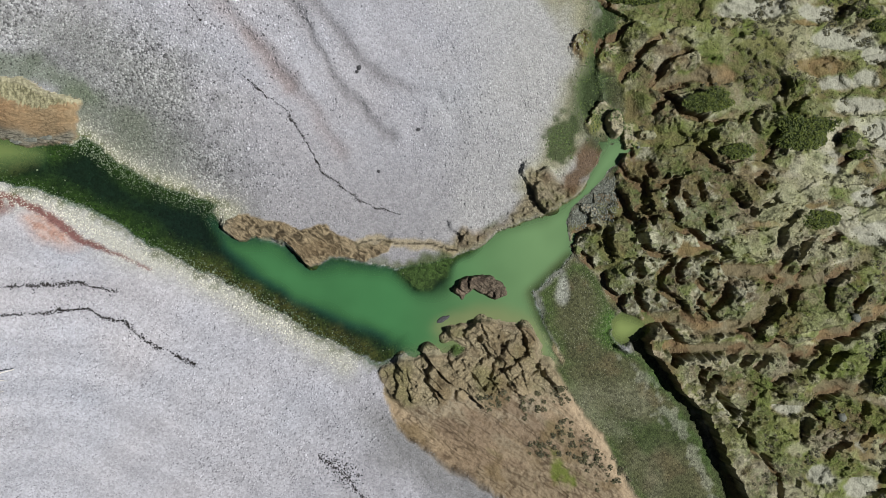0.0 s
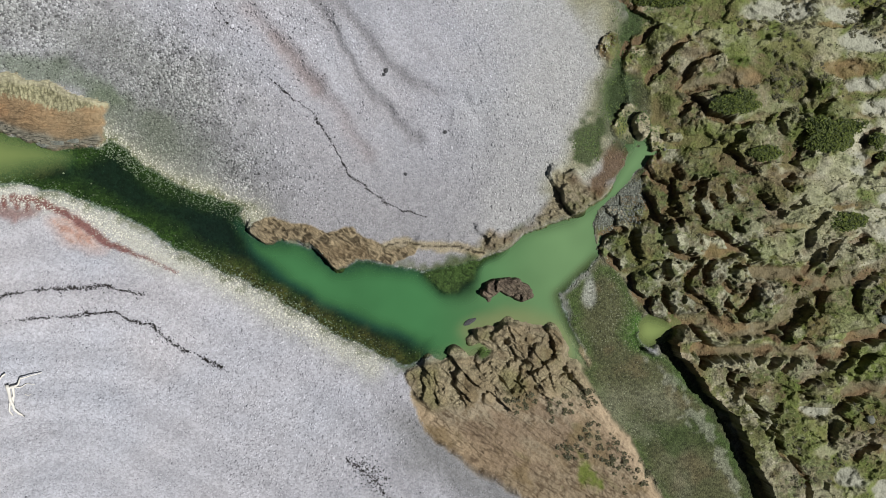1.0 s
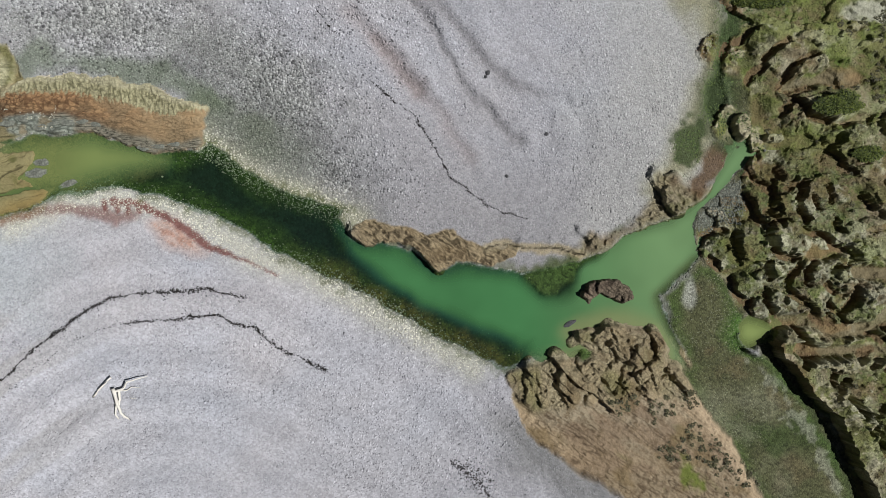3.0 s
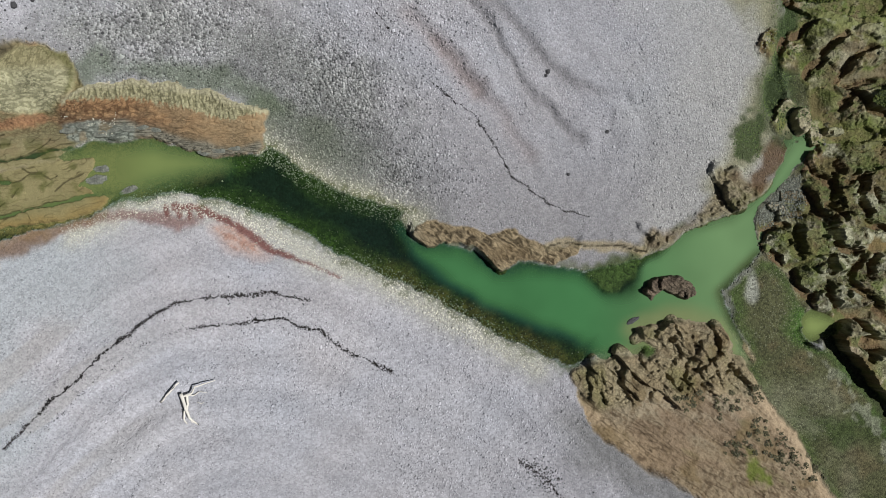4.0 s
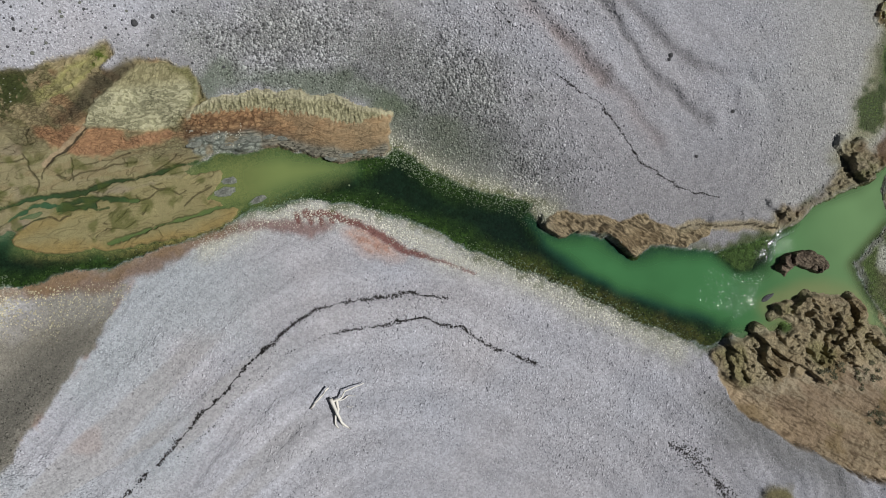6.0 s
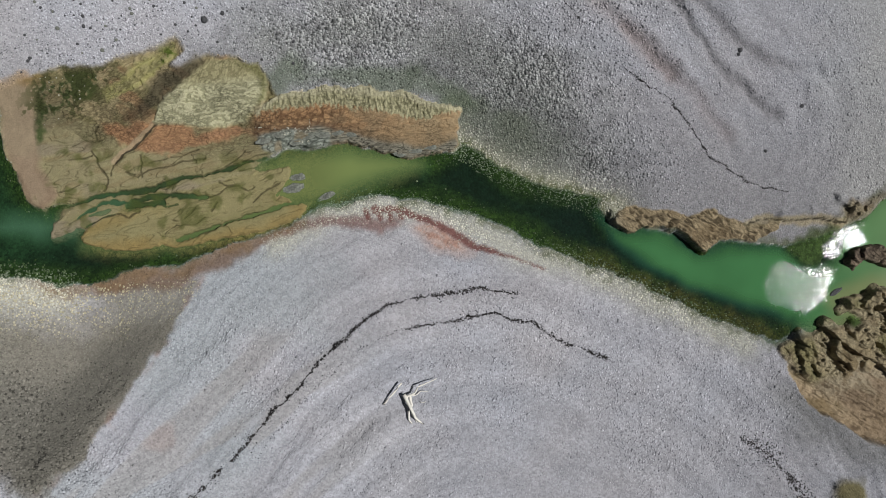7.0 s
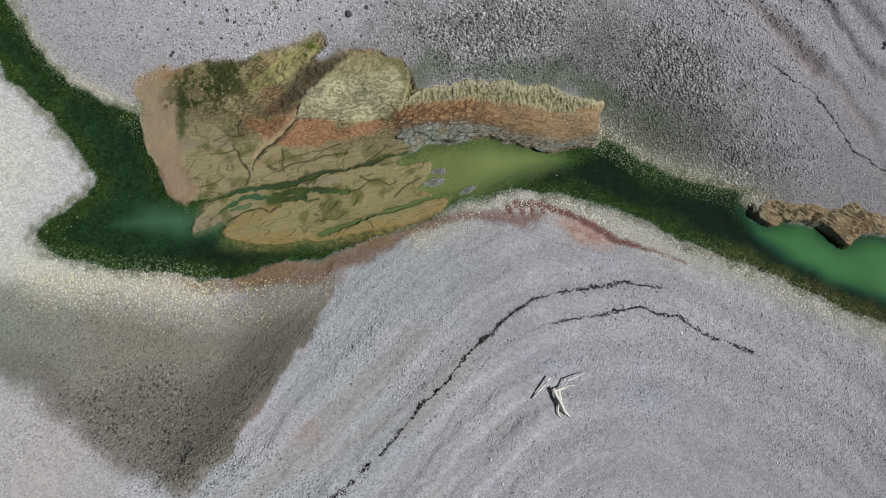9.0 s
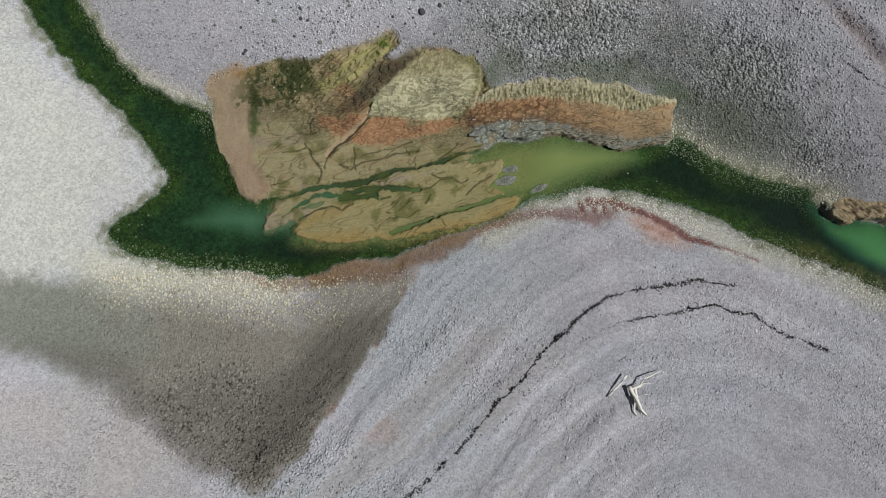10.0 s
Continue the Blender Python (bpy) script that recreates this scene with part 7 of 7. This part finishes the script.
kr = rng.uniform(0.05, 0.16, len(kx))
kz, _ = surface(kx, ky)
each = 16
turn, out_by = rng.rand(len(kx), each) * 6.283, np.sqrt(rng.rand(len(kx), each))
qx = (kx[:, None] + kr[:, None] * out_by * np.cos(turn)).ravel()
qy = (ky[:, None] + kr[:, None] * out_by * np.sin(turn)).ravel()
qz = (kz[:, None] + kr[:, None] * (0.85 - 0.75 * out_by ** 2)).ravel()
v, f = leaf_quads(qx, qy, qz, np.repeat(kr, each) * rng.uniform(0.3, 0.6, len(qx)), 0.6)
tagged(mesh_object("cushion_plants", v, f, LEAF_DUSKY, smooth=False), "small dark grey-green cushion plants dotted over the turf", "plants", kind="stuff")

# ---- stones ----
OCTA_V = np.array([(1, 0, 0), (-1, 0, 0), (0, 1, 0), (0, -1, 0), (0, 0, 1), (0, 0, -1)], float)
OCTA_F = np.array([(0, 2, 4), (2, 1, 4), (1, 3, 4), (3, 0, 4), (2, 0, 5), (1, 2, 5), (3, 1, 5), (0, 3, 5)])


def turned(n):
    q = rng.normal(size=(n, 4))
    q /= np.linalg.norm(q, axis=1)[:, None]
    w, x, y, z = q.T
    return np.stack([np.stack([1 - 2 * (y * y + z * z), 2 * (x * y - w * z), 2 * (x * z + w * y)], -1),
                     np.stack([2 * (x * y + w * z), 1 - 2 * (x * x + z * z), 2 * (y * z - w * x)], -1),
                     np.stack([2 * (x * z - w * y), 2 * (y * z + w * x), 1 - 2 * (x * x + y * y)], -1)], 1)


def strew(name, x, y, r, tone, label, flat=0.6, sink=0.05, mat=None):
    """Many angular stones in one mesh, each resting on the sheet."""
    n = len(x)
    z, _ = surface(x, y)
    shape = OCTA_V[None] * rng.uniform(0.7, 1.3, (n, 6, 1))
    v = np.einsum("nij,nkj->nki", turned(n), shape) * r[:, None, None]
    v[..., 2] *= np.broadcast_to(np.reshape(flat, (-1, 1)), v.shape[:2])
    v += np.stack([x, y, z + r * (flat - 0.35 - sink)], -1)[:, None]
    f = (OCTA_F[None] + 6 * np.arange(n)[:, None, None]).reshape(-1, 3)
    ob = mesh_object(name, v.reshape(-1, 3), f, mat or STONE, np.repeat(tone, 6, 0), smooth=False)
    return tagged(ob, label, "stones", kind="stuff")


n = 490000
sx, sy = rng.uniform(-59.0, 10.5, n), rng.uniform(-15.5, 18.5, n)
z, tone = height_at(sx, sy)
i = np.clip(np.searchsorted(gx, sx) - 1, 0, len(gx) - 1)
j = np.clip(np.searchsorted(gy, sy) - 1, 0, len(gy) - 1)
reg = GR[i, j]
d = read(F["river"], sx, sy)
dark = ramp(1.5, -2.0, read(F["dark_north"], sx, sy)) * (reg == 0)
band = np.maximum(np.exp(-(read(F["white"], sx, sy) / 0.8) ** 2), 0.9 * np.exp(-(read(F["white_north"], sx, sy) / 0.9) ** 2))
band = np.maximum(band, 0.6 * np.exp(-(read(F["white_northwest"], sx, sy) / 0.45) ** 2))
band = np.maximum(band, 0.5 * np.exp(-((sx + 44.9) / 0.7) ** 2 - ((sy - 9.3) / 1.0) ** 2))
band = np.maximum(band, 0.9 * np.exp(-(read(F["white_west"], sx, sy) / 1.2) ** 2)) * (d > -0.9) * (reg < 2)
fine_bed = ramp(0.5, -1.0, read(F["sand"], sx, sy))
deep_wedge = ramp(1.0, -1.0, read(F["wedge_deep"], sx, sy))
chance = np.where(reg == 0, 0.28 + 0.4 * dark + 0.16 * ramp(-28.0, -38.0, sx) * (1 - dark), 0.0)
fine_sand = np.maximum(sandy(sx, sy), ramp(0.5, 0.0, read(F["salmon"], sx, sy)))
chance = np.where(reg == 1, 0.14 * ramp(-1.2, -0.1, d), chance)
chance = np.where(reg == 6, 0.12 + 0.3 * ramp(0.0, 0.4, fbm(sx, sy, 1.6, 2, 4)), chance)
chance = np.where(reg == 2, 0.0, chance)
chance = np.maximum(chance, 0.85 * band)
chance = chance * (1 - 0.75 * fine_bed) * (1 - 0.8 * fine_sand)
dark = np.maximum(dark, 0.4 * (reg == 0) * (read(F["north"], sx, sy) < read(F["south"], sx, sy)) * ramp(-4.0, -10.0, sx))
big_stone = np.maximum(dark * (rng.rand(n) < 0.55), deep_wedge * (rng.rand(n) < 0.4))
size = rng.uniform(0.036, 0.066, n) * (1 + rng.uniform(0.1, 0.55, n) * big_stone) * (1 - 0.05 * band) * (1 - 0.25 * fine_bed)
coarse = ramp(-0.15, 0.3, fbm(sx, sy, 5.0, 3, 2))
size = size * (0.8 + 0.4 * coarse)
chance = chance * (1.1 - 0.25 * coarse)
size = np.where(rng.rand(n) < 0.02, size * 1.6, size) * np.where(reg == 6, 0.65, 1.0)
take = rng.rand(n) < chance
light = tone * (1.08 + 0.3 * dark + 0.15 * deep_wedge)[:, None]
light = light * np.where(rng.rand(n) < 0.32 * np.maximum(dark, 0.6 * deep_wedge), 0.42, 1.0)[:, None]
pale = (band * rng.uniform(0.2, 1.0, n))[:, None]
light = light * (1 - pale) + linear(206, 204, 190) * pale
in_water = ((reg == 1) | (reg == 6))[:, None] * rng.uniform(0.1, 0.8, (n, 1))
bleached = ((reg == 6) | (rng.rand(n) < 0.1))[:, None]
light = light * (1 - in_water) + np.where(bleached, linear(146, 148, 124), linear(70, 86, 42)) * in_water
specked = (ramp(0.0, 0.5, d) * ramp(3.6, 1.4, d + 0.8 * fbm(sx, sy, 0.8, 2, 3)) * ramp(0.6, -0.2, read(F["wedge"], sx, sy)) * (rng.rand(n) < 0.4))[:, None]
light = light * (1 - 0.8 * specked) + linear(186, 178, 148) * 0.8 * specked
for low, high, name, label in ((-60, -30, "shingle", "grey angular stones strewn over the western gravel bars"), (-30, -12, "shingle", "grey and dark cobbles strewn over the gravel bars"),
                               (-12, 11, "shingle", "pale grey cobbles strewn over the eastern gravel bars")):
    s = take & (sx >= low) & (sx < high)
    strew(name, sx[s], sy[s], size[s], np.clip(light[s], 0, 0.85), label, np.where(reg[s] == 6, 0.3, 0.36 + 0.42 * dark[s] + 0.3 * ramp(-26.0, -38.0, sx[s]) * (1 - dark[s]) * (1 - fine_bed[s])), 0.05 - 0.08 * dark[s])


# dark wet cobbles where the creek meets the river
n = 6000
wx0, wy0 = rng.uniform(6.0, 10.0, n), rng.uniform(0.6, 4.6, n)
near = (read(F["wet_cobble"], wx0, wy0) < 0.4 * rng.rand(n) - 0.1) & (read(F["river"], wx0, wy0) > -0.05)
wx0, wy0 = wx0[near], wy0[near]
grey_of = rng.uniform(0.5, 1.35, (len(wx0), 1))
strew("wet_cobbles", wx0, wy0, rng.uniform(0.03, 0.065, len(wx0)), linear(116, 120, 110) * grey_of, "dark wet cobbles beside the creek mouth", 0.35)


# pale pebbles caught on the ledges of the shelf, and along the west end of the silt
n = 9000
px, py = rng.uniform(-35.0, -27.5, n), rng.uniform(4.5, 10.0, n)
ledge = read(F["shelf_scarp"], px, py)
near = (read(F["shelf"], px, py) < -0.15) & (ledge > 0.15) & (ledge < 1.0) & (fbm(px, py, 0.8, 2, 2) > 0.12) & (rng.rand(n) < 0.35)
qx, qy = rng.uniform(-45.0, -38.0, n), rng.uniform(8.0, 13.5, n)
mossy = (read(F["moss"], qx, qy) < 0.4) & (rng.rand(n) < 0.014)
px, py = np.concatenate([px[near], qx[mossy]]), np.concatenate([py[near], qy[mossy]])
strew("pebbles", px, py, rng.uniform(0.025, 0.055, len(px)), np.tile(linear(186, 184, 168), (len(px), 1)), "pale pebbles caught on the ledges of the silt bank", 0.6)


# crumbs of dry turf and mud on the worn ground
n = 15000
cx, cy = rng.uniform(8.5, 25.0, n), rng.uniform(-14.4, 14.4, n)
_, tone = surface(cx, cy)
chance = np.where(read(F["marsh"], cx, cy) < -0.2, 0.4 + 0.5 * fbm(cx, cy, 0.9, 2, 3), 0.0)
take = rng.rand(n) < chance * (1 - 0.8 * bare_at(cx, cy))
cx, cy, tone = cx[take], cy[take], tone[take]
strew("turf_crumbs", cx, cy, rng.uniform(0.02, 0.05, len(cx)), tone * rng.uniform(0.55, 1.3, (len(cx), 1)), "crumbs of dry turf strewn over the marsh", 0.45)


def rough_stone(name, r, flat, mat, seed, detail=2):
    """One boulder: an uneven ball, flattened, with broken sides."""
    bm = bmesh.new()
    bmesh.ops.create_icosphere(bm, subdivisions=detail, radius=1.0)
    for v in bm.verts:
        k = 1 + 0.28 * noise.noise(v.co * 1.3 + Vector((seed * 3.1, 0, 0))) + 0.12 * noise.noise(v.co * 3.7 + Vector((0, seed * 1.7, 0)))
        v.co = Vector((v.co.x * k * r, v.co.y * k * r * 0.85, v.co.z * k * r * flat))
    me = bpy.data.meshes.new(name)
    bm.to_mesh(me)
    bm.free()
    me.materials.append(mat)
    return me


BOULDER_MESHES = [rough_stone("boulder", 1.0, 0.7, m, k) for k, m in enumerate((DARK_STONE, DARK_STONE, SLATE, DARK_STONE))]


def boulder(x, y, r, kind, label):
    ob = new("boulder", BOULDER_MESHES[kind])
    ob.scale = (r, r, r)
    ob.rotation_euler = (0, 0, rng.rand() * 6.283)
    ob.location = (x, y, float(surface(np.array([x]), np.array([y]))[0][0]) + 0.25 * r)
    return tagged(ob, label, "boulder", "boulders on the shingle")


for x, y, r, kind in BOULDERS:
    boulder(x, y, r, kind, "pale grey rounded boulder in the marsh" if kind == 2 else "dark grey boulder lying on grey shingle")
for k in range(170):
    x, y = rng.uniform(-43.0, -24.0), rng.uniform(10.5, 17.5)
    if read(F["slope"], np.array([x]), np.array([y]))[0] > 0.3 and read(F["fan"], np.array([x]), np.array([y]))[0] > 0.2:
        boulder(x, y, rng.uniform(0.04, 0.1) * (1.35 if rng.rand() < 0.15 else 1.0), int(rng.choice((0, 2, 3))), "small grey boulder on grey shingle")


reef = new("rock_reef", rough_stone("rock_reef", 1.0, 0.7, DARK_STONE, 9, 3))
reef.scale = (0.36, 0.17, 0.18)
reef.rotation_euler = (0, 0, radians(28))
reef.location = (0.0, -3.78, -0.03)
tagged(reef, "narrow dark rock rising just above the green water", "rock")


# ---- slate slabs at the edge of the silt ----
def slab(x, y, length, width, turn, thick=0.16, label="flat blue-grey slate slab lying in shallow silt"):
    bm = bmesh.new()
    n, taper = 18, rng.uniform(0.1, 0.4)
    uneven = [rng.uniform(0.82, 1.12) for _ in range(n)]
    rings = []
    for grow, lift in ((1.06, 0.0), (1.0, 0.6), (0.9, 0.85), (0.62, 1.0), (0.34, 1.08)):
        ring = []
        for k in range(n):
            a = 6.283 * k / n
            c, q = math.cos(a), uneven[k] * grow * rng.uniform(0.95, 1.05)
            ring.append(bm.verts.new((length / 2 * q * c, width / 2 * q * math.sin(a) * (1 + taper * c), thick * lift * (0.8 + 0.3 * c + rng.uniform(-0.12, 0.12)))))
        rings.append(ring)
    for r0, r1 in zip(rings, rings[1:]):
        for k in range(n):
            bm.faces.new((r0[k], r0[(k + 1) % n], r1[(k + 1) % n], r1[k]))
    bm.faces.new(rings[-1])
    bm.faces.new(rings[0][::-1])
    bmesh.ops.recalc_face_normals(bm, faces=bm.faces)
    me = bpy.data.meshes.new("flat_rock")
    bm.to_mesh(me)
    bm.free()
    me.materials.append(SLATE)
    ob = new("flat_rock", me)
    ob.matrix_world = pose(x, y, max(ground_z(x, y), -0.05) - 0.02, 0, 0, turn)
    return tagged(ob, label, "rock", "slate slabs")


for x, y, length, width, turn in SLABS:
    slab(x, y, length, width, turn)
for x, y, length, width, turn in SHELF_SLABS:
    slab(x, y, length, width, turn, 0.1, "flat grey slate slab at the foot of the shelf")


# ---- driftwood ----
def tube(points, radii, sides=8):
    """A tapered, slightly knotty limb along a broken line."""
    bm = bmesh.new()
    rings = []
    pts = [Vector(p) for p in points]
    for k, p in enumerate(pts):
        way = (pts[min(k + 1, len(pts) - 1)] - pts[max(k - 1, 0)]).normalized()
        a = way.orthogonal().normalized()
        b = way.cross(a)
        rings.append([bm.verts.new(p + (a * math.cos(6.283 * s / sides) + b * math.sin(6.283 * s / sides)) * radii[k] * (1 + 0.18 * noise.noise(p * 5 + a * s)))
                      for s in range(sides)])
    for r0, r1 in zip(rings, rings[1:]):
        for s in range(sides):
            bm.faces.new((r0[s], r0[(s + 1) % sides], r1[(s + 1) % sides], r1[s]))
    bm.faces.new(rings[0][::-1])
    bm.faces.new(rings[-1])
    return bm


def curve_points(plan_points, up):
    """Finer points along a plan line, lying on the shingle with the given heights over it."""
    out = []
    for k in range(len(plan_points) - 1):
        for s in range(4):
            t = s / 4
            x = plan_points[k][0] * (1 - t) + plan_points[k + 1][0] * t + 0.03 * noise.noise(Vector((k * 3.0 + t * 2, 1.3, 0)))
            y = plan_points[k][1] * (1 - t) + plan_points[k + 1][1] * t + 0.03 * noise.noise(Vector((k * 3.0 + t * 2, 7.7, 0)))
            out.append((x, y, ground_z(x, y) + up[k] * (1 - t) + up[k + 1] * t))
    x, y = plan_points[-1]
    out.append((x, y, ground_z(x, y) + up[-1]))
    return out


def limb(name, plan_points, up, r0, r1, parent=None):
    pts = curve_points(plan_points, up)
    bm = tube(pts, [r0 + (r1 - r0) * k / (len(pts) - 1) for k in range(len(pts))])
    me = bpy.data.meshes.new(name)
    bm.to_mesh(me)
    bm.free()
    me.polygons.foreach_set("use_smooth", np.ones(len(me.polygons), bool))
    me.materials.append(BLEACHED)
    ob = new(name, me)
    if parent:
        ob.parent = parent
    return ob


tagged(limb("driftwood_log", [(-24.8, -7.25), (-24.3, -6.75), (-23.75, -6.2)], [0.1, 0.3, 0.34], 0.06, 0.045),
       "straight bleached driftwood log on grey shingle", "driftwood")
trunk = limb("driftwood_branch", [(-23.7, -6.8), (-23.42, -7.4), (-23.2, -8.0), (-22.85, -8.4)], [0.35, 0.45, 0.3, 0.08], 0.1, 0.045)
tagged(trunk, "forked bleached white driftwood branch on grey shingle", "driftwood")
limb("limb", [(-23.65, -6.95), (-23.15, -6.8), (-22.9, -6.42), (-22.5, -6.3), (-21.95, -6.15)], [0.35, 0.4, 0.5, 0.45, 0.25], 0.065, 0.02, trunk)
limb("limb", [(-23.42, -6.85), (-23.32, -7.35), (-23.5, -7.7), (-23.55, -8.1), (-23.38, -8.35)], [0.35, 0.3, 0.22, 0.15, 0.05], 0.07, 0.03, trunk)
limb("limb", [(-23.55, -6.95), (-23.1, -6.92), (-22.8, -6.75), (-22.45, -6.8)], [0.2, 0.14, 0.1, 0.05], 0.035, 0.012, trunk)
limb("limb", [(-23.4, -7.35), (-23.35, -7.9), (-23.15, -8.3)], [0.2, 0.12, 0.05], 0.05, 0.02, trunk)
limb("twig", [(-22.95, -7.3), (-22.75, -7.35), (-22.6, -7.33)], [0.03, 0.05, 0.03], 0.02, 0.01, trunk)


# ---- seaweed left by the tides ----
def wrack(pts, width, per_metre, size, gap, label):
    xs, ys = [], []
    for (ax, ay), (bx, by) in zip(pts, pts[1:]):
        n = int(math.hypot(bx - ax, by - ay) * per_metre)
        t = rng.rand(n)
        xs.append(ax + (bx - ax) * t)
        ys.append(ay + (by - ay) * t)
    x, y = np.concatenate(xs), np.concatenate(ys)
    heap = np.clip(0.75 + 1.3 * fbm(x, y, 0.5, 2, 3), 0.25, 1.7)
    stray = np.where(rng.rand(len(x)) < 0.07, 5.0, 1.0) * width * heap
    bend_x, bend_y = (0.12 * fbm(x, y, 0.8, 2, k) + 0.11 * fbm(x, y, 0.3, 2, k + 2) for k in (4, 5))
    x, y = x + bend_x + rng.normal(0, 1, len(x)) * stray, y + bend_y + rng.normal(0, 1, len(x)) * stray
    keep = (fbm(x, y, 1.1, 2, 6) > gap - 0.25) & (rng.rand(len(x)) < heap)
    x, y = x[keep], y[keep]
    r = rng.uniform(0.5, 1.3, len(x)) * size
    return strew("seaweed_line", x, y, r, np.tile(linear(34, 32, 31), (len(x), 1)), label, 0.5, 0.4, WEED)


wrack(WRACK_INNER, 0.045, 230, 0.052, -0.3, "thin broken line of black dried seaweed on shingle")
wrack(WRACK_OUTER, 0.055, 230, 0.054, -0.35, "long black line of dried seaweed on shingle")
wrack(WRACK_FAINT, 0.06, 34, 0.042, -0.2, "sparse specks of black dried seaweed on shingle")
wrack(WRACK_NORTH, 0.03, 130, 0.042, -0.4, "short black line of dried seaweed on shingle")
wrack(WRACK_CRACK, 0.03, 170, 0.045, -0.35, "winding thin black line of dried seaweed on shingle")
wrack(WRACK_SOUTH, 0.22, 340, 0.055, -0.08, "broad patchy drift of black dried seaweed")
